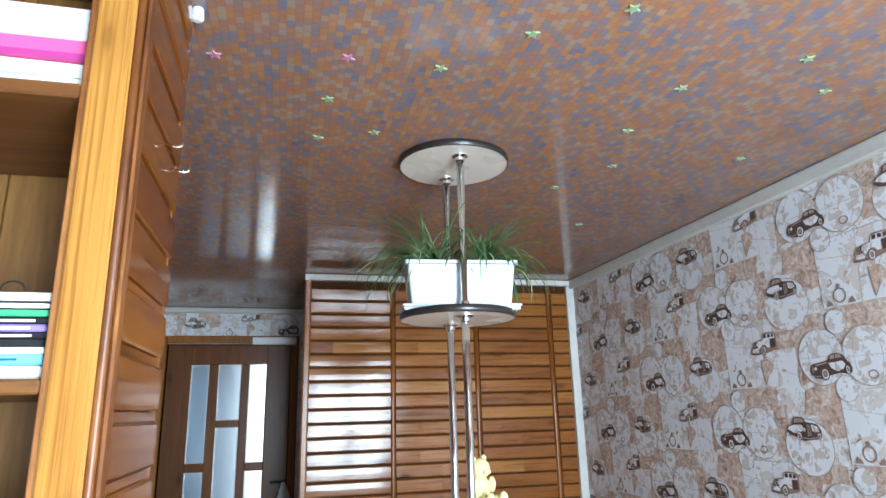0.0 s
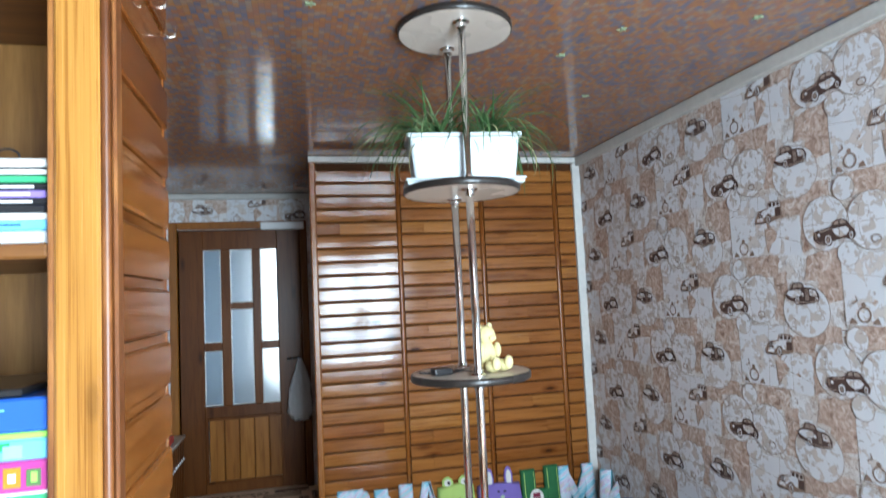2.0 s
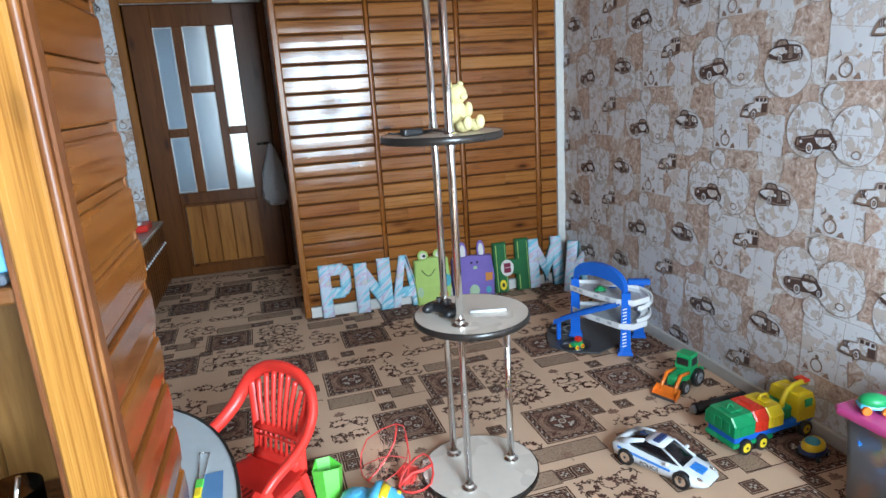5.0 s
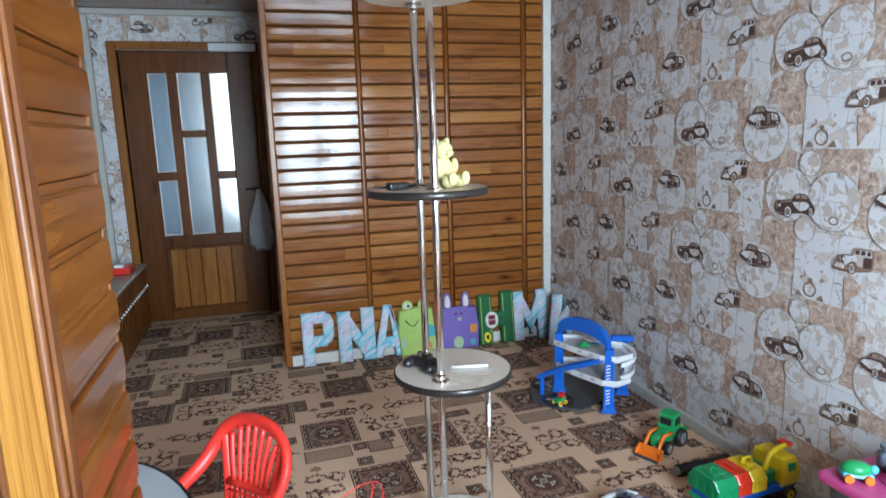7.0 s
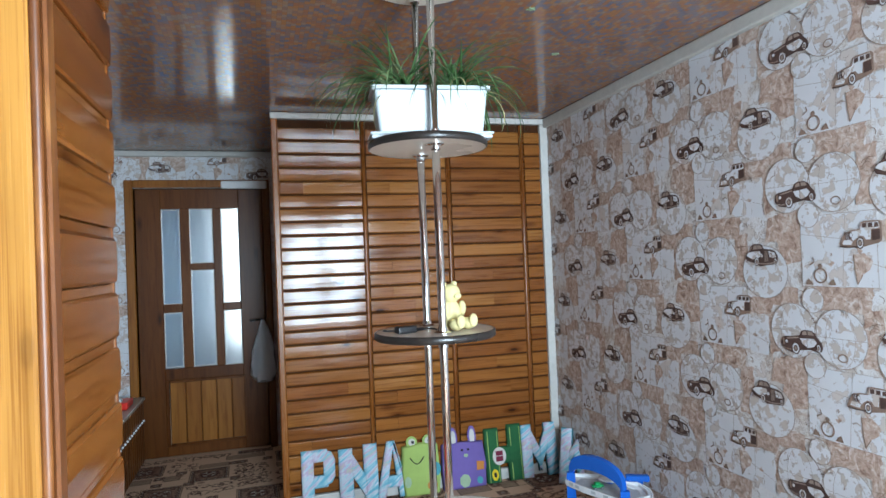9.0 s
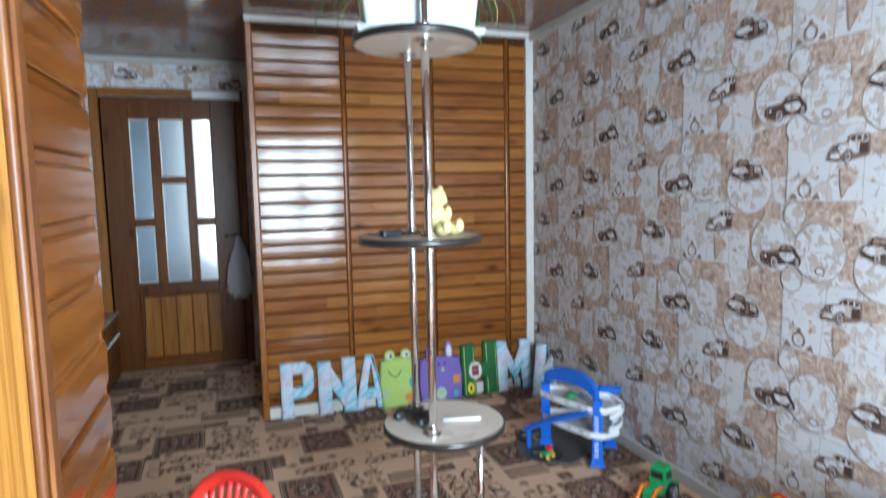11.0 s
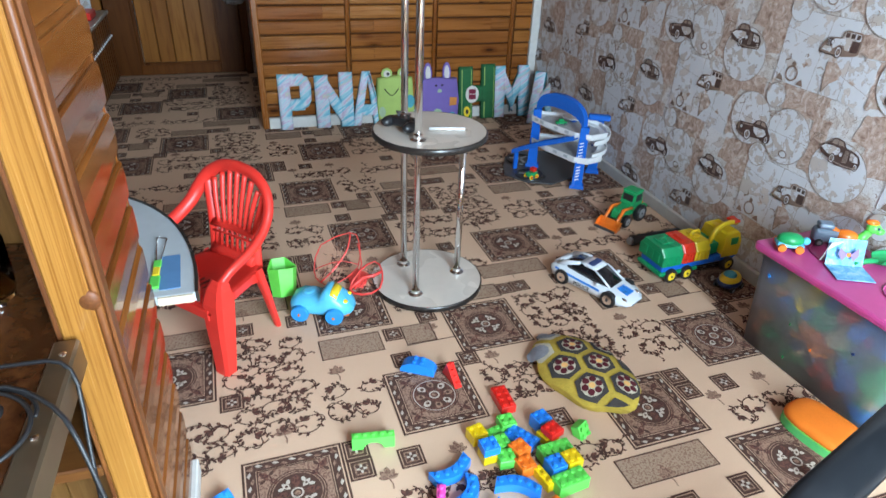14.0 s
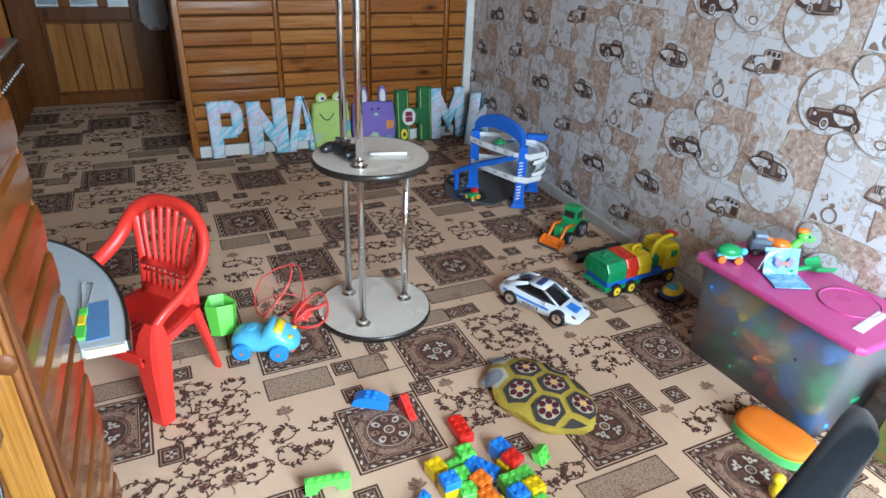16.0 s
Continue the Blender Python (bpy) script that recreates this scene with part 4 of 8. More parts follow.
def disc(name, x, y, z, r, lip=0.022):
    d = part(name, lathe(bmesh.new(), [(r - 0.002, z), (r - 0.002, z + lip)], 64, (x, y, 0)), "laminate", rack)
    bmd = bmesh.new()
    n = 64
    prof = ((r - 0.0018, z - 0.001), (r + 0.003, z + 0.003), (r + 0.003, z + lip - 0.003), (r - 0.0018, z + lip + 0.001))
    rg = [[bmd.verts.new((x + q * math.cos(2 * math.pi * i / n), y + q * math.sin(2 * math.pi * i / n), w)) for i in range(n)] for q, w in prof]
    for a, b in zip(rg, rg[1:]):
        for i in range(n):
            bmd.faces.new((a[i], a[(i + 1) % n], b[(i + 1) % n], b[i])).smooth = True
    part("edging", bmd, "black_edge", d, "black plastic edging")
    return d


disc("base_disc", 0.498, 2.062, 0.002, 0.213)
disc("shelf_disc", 0.492, 2.055, 0.612, 0.197)
disc("shelf_disc", RX, RY, 1.226, 0.192)
disc("shelf_disc", RX, RY, 1.832, 0.190)
disc("top_disc", RX, RY - 0.01, 2.374, 0.190)
for p, top in ((P1, 2.374), (P2, 2.374), (P3, 0.612)):
    part("pole", rod(bmesh.new(), (*p, 0.024), (*p, top), 0.0125, n=20), "chrome", rack)
    for z in (0.024, 0.612, 0.634, 1.226, 1.248, 1.832, 1.854, 2.374):
        if z > top:
            continue
        up = z in (0.024, 0.634, 1.248, 1.854)
        s = 1 if up else -1
        part("flange", lathe(bmesh.new(), sorted([(0.027, z), (0.027, z + s * 0.004), (0.016, z + s * 0.009), (0.0155, z + s * 0.02)], key=lambda q: q[1]), 24, (*p, 0)), "chrome", rack)

# planter and spider plants
pl = thing("planter", "long white plastic flower box on a saucer", "planter", pose(0.434, 2.062, 1.8545, 0, 0, -6))
bm = bmesh.new()
for z0, z1, hx, hy, hx1, hy1 in ((0.012, 0.150, 0.165, 0.060, 0.180, 0.074),):
    lo = [(-hx, -hy), (hx, -hy), (hx, hy), (-hx, hy)]
    hi = [(-hx1, -hy1), (hx1, -hy1), (hx1, hy1), (-hx1, hy1)]
    a = [bm.verts.new((*c, z0)) for c in lo]
    b = [bm.verts.new((*c, z1)) for c in hi]
    bm.faces.new(a[::-1])
    for i in range(4):
        bm.faces.new((a[i], a[(i + 1) % 4], b[(i + 1) % 4], b[i]))
    rim = [bm.verts.new((x * 1.05, y * 1.11, z1 + 0.002)) for x, y in hi]
    rim2 = [bm.verts.new((x * 1.05, y * 1.11, z1 + 0.013)) for x, y in hi]
    inn = [bm.verts.new((x * 0.97, y * 0.93, z1 + 0.013)) for x, y in hi]
    bot = [bm.verts.new((x * 0.95, y * 0.90, z1 - 0.02)) for x, y in hi]
    for p, q in ((b, rim), (rim, rim2), (rim2, inn), (inn, bot)):
        for i in range(4):
            bm.faces.new((p[i], p[(i + 1) % 4], q[(i + 1) % 4], q[i]))
    bm.faces.new(bot)
bmesh.ops.bevel(bm, geom=[e for e in bm.edges if abs(e.verts[0].co.z - e.verts[1].co.z) > 0.008], offset=0.012, segments=3, profile=0.5, affect="EDGES")
M["planter_white"] = plain("cool_white_plastic", (0.58, 0.64, 0.67), 0.35, vary=0.05)
part("trough", bm, "planter_white", pl)
bm = bmesh.new()
cubo(bm, -0.192, 0.192, -0.075, 0.075, 0.0, 0.012, bevel=0.005, seg=2)
cubo(bm, -0.196, 0.196, -0.079, 0.079, 0.0121, 0.020, bevel=0.003)
part("saucer", bm, "planter_white", pl)
part("soil", box(-0.168, 0.168, -0.062, 0.062, 0.131, 0.142), plain("dark_soil", (0.035, 0.024, 0.016), 0.95, vary=0.5, scale=150, bump=0.6), pl)


def leafmat():
    m = Mat("striped_spider_leaf", 0.45)
    v = m.coord()
    m.base(m.ramp(m.noise(v, 14, 3), [(0.35, (0.020, 0.060, 0.016)), (0.5, (0.042, 0.105, 0.032)), (0.62, (0.10, 0.17, 0.065)), (0.75, (0.30, 0.34, 0.18))]))
    return m.m


M["leaf"] = leafmat()
M["leaf_dry"] = plain("dry_leaf", (0.33, 0.30, 0.15), 0.6, vary=0.3)
rng = random.Random(5)
for cx, nleaf in ((-0.085, 92), (0.085, 92)):
    sp = thing("spider_plant", "spider plant with narrow arching striped leaves in the flower box", "plant", pose(0.434, 2.062, 1.8545, 0, 0, -6), "spider plants")
    for dry in (False, True):
        bm = bmesh.new()
        for k in range(nleaf if not dry else 5):
            az = rng.uniform(0, 2 * math.pi)
            if rng.random() < 0.45:
                az = (math.pi if cx < 0 else 0) + rng.uniform(-1.0, 1.0)
            ln, lift = rng.uniform(0.22, 0.42), rng.uniform(0.45, 1.45)
            if dry:
                lift *= 0.6
            if lift > 1.15:
                ln *= 0.75
            p = Vector((cx + rng.uniform(-0.03, 0.03), rng.uniform(-0.02, 0.02), 0.140))
            el = lift
            side = Vector((-math.sin(az), math.cos(az), 0))
            w0 = rng.uniform(0.0045, 0.0070)
            prev = None
            for s in range(9):
                q = s / 8
                w = w0 * (1 - q) ** 0.6 * (0.6 + 1.2 * q if q < 0.35 else 1.0)
                fold = Vector((0, 0, -w * 0.5))
                cur = (bm.verts.new(p - side * w), bm.verts.new(p + fold), bm.verts.new(p + side * w))
                if prev:
                    bm.faces.new((prev[0], prev[1], cur[1], cur[0]))
                    bm.faces.new((prev[1], prev[2], cur[2], cur[1]))
                prev = cur
                step = ln / 8
                p = p + Vector((math.cos(az) * math.cos(el), math.sin(az) * math.cos(el), math.sin(el))) * step
                el -= rng.uniform(0.18, 0.42) * (1.0 if lift < 1.1 else 0.5)
        part("leaf_tuft", bm, "leaf_dry" if dry else "leaf", sp)

# bear on the shelf: one plain shape
bear = thing("plush_bear", "pale yellow plush bear sitting on the shelf", "plush toy", pose(0.475, 2.045, 1.2492, 0, 0, 28))
bm = bmesh.new()
ball(bm, (0, 0, 0.052), 0.040, (0.95, 0.85, 1.25), 18)
ball(bm, (0, -0.005, 0.118), 0.034, (1.0, 0.95, 0.95), 18)
for s in (-1, 1):
    ball(bm, (s * 0.026, 0.003, 0.148), 0.011, n=10)
    ball(bm, (s * 0.028, -0.052, 0.020), 0.020, (1.0, 1.5, 1.0), 12)
    ball(bm, (s * 0.030, -0.078, 0.030), 0.018, (1.0, 0.7, 1.25), 12)
    ball(bm, (s * 0.040, -0.018, 0.068), 0.014, (0.9, 1.1, 1.8), 10)
ball(bm, (0, -0.036, 0.110), 0.014, (1.2, 0.8, 0.8), 10)
bmesh.ops.scale(bm, vec=(0.92, 0.95, 0.97), verts=bm.verts)
M["plush"] = plain("pale_yellow_plush", (0.66, 0.57, 0.28), 0.9, vary=0.12, scale=160, bump=0.6)
part("body", bm, "plush", bear)
cb2 = thing("adapter", "black charger with a coiled cord on the round shelf", "charger", pose(0.325, 2.03, 1.2492))
bm = bmesh.new()
cubo(bm, -0.035, 0.03, -0.018, 0.018, 0, 0.022, bevel=0.005, seg=2, m=pose(0, 0, 0, 0, 0, 15))
part("housing", bm, "black_plastic", cb2)
bm = bmesh.new()
tube(bm, [(0.03 + 0.05 * t + 0.02 * math.sin(9 * t), 0.015 * math.cos(11 * t), 0.004 + 0.006 * abs(math.sin(7 * t))) for t in (i / 20 for i in range(21))], 0.0028, 6)
part("cord", bm, "black_rubber", cb2)
bm = bmesh.new()
tube(bm, [(-0.035, 0, 0.008), (-0.06, -0.004, 0.010), (-0.075, -0.002, 0.012)], 0.003, 6)
part("lead", bm, "black_rubber", cb2)
# camera-like black object and white stick on the low round shelf
bi = thing("joystick", "black plastic gamepad on the round shelf", "gamepad", pose(0.405, 2.075, 0.6352, 0, 0, -55))
bm = bmesh.new()
cubo(bm, -0.045, 0.045, -0.028, 0.028, 0.008, 0.040, bevel=0.012, seg=3)
ball(bm, (-0.048, -0.022, 0.022), 0.022, (0.9, 1.7, 0.85), 12)
ball(bm, (0.048, -0.022, 0.022), 0.022, (0.9, 1.7, 0.85), 12)
part("shell", bm, "black_plastic", bi)
for s in (-1, 1):
    bm = bmesh.new()
    rod(bm, (s * 0.022, -0.004, 0.040), (s * 0.022, -0.004, 0.052), 0.005, n=10)
    rod(bm, (s * 0.022, -0.004, 0.052), (s * 0.022, -0.004, 0.057), 0.009, n=14)
    part("thumb_stick", bm, "dark_grey", bi)
st = thing("white_tube", "thin white plastic tube lying on the round shelf", "tube", pose(0.545, 2.03, 0.6404, 0, 0, -14))
part("tube", rod(bmesh.new(), (-0.062, 0, 0), (0.062, 0, 0), 0.0052, n=10), "white_plastic", st)

# ---- toys and loose things ----


def loft(bm, rings, mi=0, cap=True, smooth=False):
    """Skin over rings of equal length."""
    vs = [[bm.verts.new(c) for c in r] for r in rings]
    n = len(vs[0])
    for a, b in zip(vs, vs[1:]):
        for i in range(n):
            f = bm.faces.new((a[i], a[(i + 1) % n], b[(i + 1) % n], b[i]))
            f.material_index, f.smooth = mi, smooth
    if cap:
        for f in (bm.faces.new(vs[0][::-1]), bm.faces.new(vs[-1])):
            f.material_index, f.smooth = mi, False
    return bm


def wheel(parent, x, y, z, r, w, tyre="black_rubber", rim="grey", hub=None, axis="y"):
    """A tyre with a rim under it, its axle along y (or x)."""
    turn = pose(x, y, z, 90, 0, 0) if axis == "y" else pose(x, y, z, 0, 90, 0)
    t = part("wheel", lathe(bmesh.new(), [(r * 0.62, -w / 2), (r * 0.92, -w / 2), (r, -w * 0.3), (r, w * 0.3), (r * 0.92, w / 2), (r * 0.62, w / 2)], 24), tyre, parent, at=turn)
    part("rim", lathe(bmesh.new(), [(r * 0.18, -w * 0.56), (r * 0.60, -w * 0.50), (r * 0.60, w * 0.50), (r * 0.18, w * 0.56)], 18), rim, t)
    if hub:
        part("hub", lathe(bmesh.new(), [(r * 0.16, -w * 0.62), (r * 0.16, w * 0.62)], 10), hub, t)
    return t


# red plastic child's armchair
M["chair_red"] = plain("glossy_red_plastic", (0.78, 0.040, 0.028), 0.36, vary=0.06)
ch = thing("childs_chair", "red moulded plastic child's armchair", "chair", pose(-0.270, 1.930, 0, 0, 0, -47))
SZ = 0.258
bm = bmesh.new()
n = 14
rows = []
for j in range(n + 1):
    v = j / n
    y, half = -0.162 + 0.270 * v, 0.160 - 0.045 * v ** 1.5
    rows.append([])
    for i in range(n + 1):
        u = 2 * i / n - 1
        roll = 0.022 * max(0.0, 1 - v * 5) ** 2
        rows[-1].append(bm.verts.new((half * u, y, SZ - 0.015 * (1 - u * u) * math.sin(math.pi * v) - roll - 0.010 * u ** 8)))
for j in range(n):
    for i in range(n):
        bm.faces.new((rows[j][i], rows[j][i + 1], rows[j + 1][i + 1], rows[j + 1][i]))
bmesh.ops.solidify(bm, geom=list(bm.faces), thickness=0.005)
seat = part("seat", bm, "chair_red", ch, smooth=True)
# the seat has no cut slots: dark red strips paint the shade inside them
M["slot_shadow"] = plain("slot_shade_red", (0.20, 0.012, 0.010), 0.6, vary=0.05)
for k in range(8):
    part("slot", box(-0.082 + k * 0.022, -0.075 + k * 0.022, -0.115, -0.045, SZ - 0.0118, SZ - 0.0098), "slot_shadow", seat)
for sx in (-1, 1):
    # skirt under the seat's side, then the legs
    bm = bmesh.new()
    loft(bm, [[(sx * (x - 0.003), y, z0), (sx * (x + 0.003), y, z0), (sx * (x + 0.003), y, z1), (sx * (x - 0.003), y, z1)] for x, y, z0, z1 in
              ((0.152, -0.15, 0.205, SZ - 0.010), (0.145, -0.05, 0.222, SZ - 0.010), (0.122, 0.04, 0.215, SZ - 0.010), (0.102, 0.100, 0.190, SZ - 0.010))])
    part("skirt", bm, "chair_red", ch)
    for front in (True, False):
        bm = bmesh.new()
        rg = []
        rows_ = ((0.160, -0.108, 0.020, 0.330), (0.158, -0.118, 0.032, 0.300), (0.156, -0.124, 0.042, 0.255), (0.158, -0.132, 0.040, 0.180), (0.160, -0.137, 0.033, 0.080), (0.161, -0.142, 0.028, 0.0)) if front else \
            ((0.108, 0.080, 0.018, SZ - 0.006), (0.119, 0.102, 0.014, 0.14), (0.132, 0.124, 0.010, 0.0))
        for cx, cy, w, z in rows_:
            rg.append([(sx * cx + sx * a * w, cy + b * w * 0.72, z) for a, b in ((-1, -0.75), (-0.7, -1), (0.6, -1), (1, -0.7), (1, 0.9), (0.84, 0.9), (0.84, -0.5), (0.5, -0.78), (-0.6, -0.78), (-1, -0.6))])
        loft(bm, rg)
        bmesh.ops.recalc_face_normals(bm, faces=bm.faces)
        part("leg", bm, "chair_red", ch)
bm = bmesh.new()
cubo(bm, -0.150, 0.150, -0.162, -0.156, 0.205, SZ - 0.020, bevel=0.002)
part("front_skirt", bm, "chair_red", ch)
# hoop: armrests run up into the back's top rail
side = [(0.162, -0.120, 0.305), (0.172, -0.075, 0.342), (0.177, -0.010, 0.368), (0.174, 0.045, 0.392), (0.166, 0.090, 0.424), (0.154, 0.122, 0.466), (0.126, 0.145, 0.511), (0.080, 0.158, 0.541), (0.038, 0.162, 0.552)]
hoop = spline(side + [(0, 0.163, 0.555)] + [(-x, y, z) for x, y, z in side[::-1]], False, 5)
bm = bmesh.new()
tube(bm, hoop, lambda q: 0.019 + 0.005 * math.sin(math.pi * q), 12, flat=0.72)
part("armrest_hoop", bm, "chair_red", ch)
for sx in (-1, 1):
    bm = bmesh.new()
    tube(bm, spline([(sx * 0.098, 0.100, SZ - 0.012), (sx * 0.095, 0.107, 0.32), (sx * 0.103, 0.117, 0.39), (sx * 0.118, 0.131, 0.45), (sx * 0.130, 0.138, 0.495)], False, 4), 0.016, 10, flat=0.45)
    part("back_stile", bm, "chair_red", ch)
for k in range(7):
    q = (k - 3) / 3
    bm = bmesh.new()
    tube(bm, spline([(q * 0.068, 0.114 - 0.006 * q * q, 0.362), (q * 0.082, 0.130 - 0.008 * q * q, 0.44), (q * 0.098, 0.156 - 0.014 * q * q, 0.544 - 0.040 * q * q)], False, 4), lambda t: 0.0066 + 0.0024 * t, 8, flat=0.5)
    part("back_slat", bm, "chair_red", ch)
for z, r_, w in ((0.358, 0.015, 0.096), (0.328, 0.0045, 0.092), (0.268, 0.022, 0.097)):
    bm = bmesh.new()
    tube(bm, [(w * q, 0.096 + (z - 0.27) * 0.18 - 0.006 * q * q, z) for q in (-1, -0.5, 0, 0.5, 1)], r_, 8, flat=0.45 if r_ > 0.01 else 1.0)
    part("back_rail", bm, "chair_red", ch)
for k in range(8):
    x = (k - 3.5) * 0.0235
    bm = bmesh.new()
    tube(bm, [(x, 0.097, 0.275), (x, 0.111, 0.355)], 0.0055, 6, flat=0.6)
    part("short_slat", bm, "chair_red", ch)

# ---- letter and animal cushions along the closet ----


def swirl():
    m = Mat("tie_dyed_fleece", 0.9, spec=0.2)
    v = m.coord()
    tilt = m.node("ShaderNodeMapping", Rotation=(0, radians(38), 0))
    m.link(v, tilt.inputs["Vector"])
    run = m.node("ShaderNodeMapping", Scale=(2.2, 2.2, 13.0))
    m.link(tilt.outputs["Vector"], run.inputs["Vector"])
    n1 = m.noise(run.outputs["Vector"], 1.5, 5, 0.62, 0.9)
    n2 = m.noise(v, 120, 2)
    c = m.ramp(n1, [(0.30, (0.30, 0.62, 0.76)), (0.40, (0.16, 0.50, 0.66)), (0.46, (0.40, 0.66, 0.76)), (0.51, (0.68, 0.72, 0.80)), (0.55, (0.55, 0.45, 0.66)), (0.59, (0.66, 0.60, 0.52)), (0.64, (0.24, 0.58, 0.72)), (0.72, (0.50, 0.68, 0.78))])
    m.base(c).bump(n2, 0.4, 0.003)
    return m.m


M["swirl"] = swirl()
M["swirl_side"] = plain("teal_fleece_side", (0.05, 0.24, 0.30), 0.9, vary=0.2, scale=90, bump=0.4)
M["frog_green"] = plain("lime_felt", (0.42, 0.58, 0.16), 0.9, vary=0.08, scale=140, bump=0.4)
M["felt_lilac"] = plain("lilac_felt", (0.20, 0.14, 0.44), 0.9, vary=0.08, scale=140, bump=0.4)
M["felt_green"] = plain("dark_green_fleece", (0.02, 0.13, 0.045), 0.9, vary=0.25, scale=80, bump=0.6)
M["felt_orange"] = plain("orange_felt", (0.62, 0.24, 0.06), 0.9, vary=0.1, scale=140, bump=0.4)
M["felt_sage"] = plain("sage_felt", (0.38, 0.52, 0.34), 0.9, vary=0.1, scale=140, bump=0.4)
M["felt_white"] = plain("white_felt", (0.68, 0.66, 0.62), 0.9, vary=0.06, scale=140, bump=0.4)
M["felt_dark"] = plain("dark_thread", (0.03, 0.025, 0.03), 0.9)
M["felt_teal"] = plain("teal_felt", (0.08, 0.36, 0.44), 0.9, vary=0.1, scale=140, bump=0.4)
LEAN = 8.0


def cushion(name, label, outlines, x, y, mats, lean=LEAN, turn=0.0, th=0.062, size=(1.0, 1.0)):
    """A stuffed flat shape standing on its lower edge; the outline is in x and height, its front towards -y."""
    o = thing(name, label, "cushion", pose(x, y, 0.004, -lean, 0, turn) @ Matrix.Diagonal((size[0], 1.0, size[1], 1.0)), "row of letter cushions")
    bm = bmesh.new()
    for pts in outlines:
        if len(outlines) > 1:
            cx, cy = sum(p[0] for p in pts) / len(pts), sum(p[1] for p in pts) / len(pts)
            pts = [(a + (0.008 if a > cx else -0.008), max(0.0, b + (0.008 if b > cy else -0.008))) for a, b in pts]
        prism(bm, [(a, -b) for a, b in pts][::1], 0, th, bevel=0.019, m=pose(0, 0, 0, -90, 0, 0))
    bmesh.ops.recalc_face_normals(bm, faces=bm.faces)
    ys = min(v.co.y for v in bm.verts)
    for f in bm.faces:
        c = f.calc_center_median()
        f.material_index = 0 if c.y < ys + 0.016 else 1
        f.smooth = True
    part("stuffing", bm, [mats[0], mats[1]], o)
    o["front"] = float(ys)
    return o, ys


def patch(o, ys, pts, mat, lift=0.003, name="felt_patch", label=""):
    bm = bmesh.new()
    prism(bm, [(a, -b) for a, b in pts], 0, 0.004, m=pose(0, ys + 0.0005 + 0.001, 0, -90, 0, 0))
    for v in bm.verts:
        v.co.y -= lift
    bmesh.ops.recalc_face_normals(bm, faces=bm.faces)
    return part(name, bm, mat, o, label)


SW = ("swirl", "swirl_side")
S = 0.34
cushion("letter_cushion", "pale blue and pink tie-dyed cushion shaped like the letter P",
        [[(0, 0), (0.062, 0), (0.062, S), (0, S)], [(0.060, S - 0.062), (0.150, S - 0.058), (0.150, S), (0.060, S)], [(0.060, 0.125), (0.150, 0.128), (0.150, 0.185), (0.060, 0.185)], [(0.138, 0.130), (0.175, 0.150), (0.196, 0.190), (0.198, 0.270), (0.178, 0.318), (0.140, 0.338)]], 0.088, 3.930, SW, size=(0.95, 0.98))
cushion("letter_cushion", "pale blue tie-dyed cushion shaped like the letter N",
        [[(0, 0), (0.072, 0), (0.072, 0.36), (0, 0.36)], [(0.155, 0), (0.228, 0), (0.228, 0.375), (0.155, 0.375)], [(0.068, 0.20), (0.068, 0.355), (0.158, 0.17), (0.158, 0.015)]], 0.312, 3.925, SW, size=(0.98, 0.89))
cushion("letter_cushion", "pale blue tie-dyed cushion shaped like the letter A",
        [[(0, 0), (0.066, 0), (0.130, 0.36), (0.074, 0.36)], [(0.126, 0.36), (0.150, 0.36), (0.232, 0), (0.166, 0)], [(0.064, 0.075), (0.180, 0.075), (0.168, 0.135), (0.072, 0.135)]], 0.535, 3.925, SW, size=(0.86, 0.93))
o, ys = cushion("frog_cushion", "lime green felt frog cushion with patches", [[(0, 0), (0.225, 0), (0.232, 0.10), (0.228, 0.30), (0.12, 0.315), (0.0, 0.30), (-0.008, 0.15)]], 0.700, 3.90, ("frog_green", "frog_green"), th=0.07)
for ex in (0.062, 0.168):
    patch(o, ys, circle(ex, 0.325, 0.036, 18), "frog_green", -0.02, "eye_bump")
    patch(o, ys, circle(ex, 0.325, 0.022, 16), "felt_white", -0.014, "eye")
    patch(o, ys, circle(ex + 0.006, 0.325, 0.010, 12), "felt_dark", -0.010, "pupil")
bm = bmesh.new()
tube(bm, [(0.04 + 0.09 * q, ys - 0.004, 0.235 - 0.042 * math.sin(math.pi * q)) for q in (i / 12 for i in range(13))], 0.003, 6)
part("smile", bm, "felt_dark", o)
patch(o, ys, circle(0.175, 0.055, 0.032, 14), "felt_orange")
patch(o, ys, circle(0.205, 0.15, 0.030, 14, 0.042), "felt_teal", 0.004)
patch(o, ys, circle(0.02, 0.09, 0.022, 12, 0.035), "felt_sage")
o, ys = cushion("hippo_cushion", "purple felt animal cushion with two long ears", [[(0, 0), (0.34, 0), (0.345, 0.14), (0.335, 0.295), (0.17, 0.302), (0.005, 0.295), (-0.004, 0.14)]], 0.955, 3.905, ("felt_lilac", "felt_lilac"), th=0.07, size=(0.83, 0.95))
for ex in (0.098, 0.252):
    ear = patch(o, ys, circle(ex, 0.33, 0.034, 18, 0.072), "felt_lilac", -0.022, "ear")
    patch(o, ys, circle(ex, 0.33, 0.021, 16, 0.052), "felt_white", -0.016, "ear_lining")
for ex in (0.155, 0.205):
    patch(o, ys, circle(ex, 0.252, 0.011, 10, 0.007), "felt_dark", name="eye")
patch(o, ys, circle(0.185, 0.215, 0.018, 12, 0.012), "felt_sage", name="nose")
patch(o, ys, [(0.265, 0.11), (0.322, 0.112), (0.33, 0.165), (0.268, 0.17)], "felt_orange")
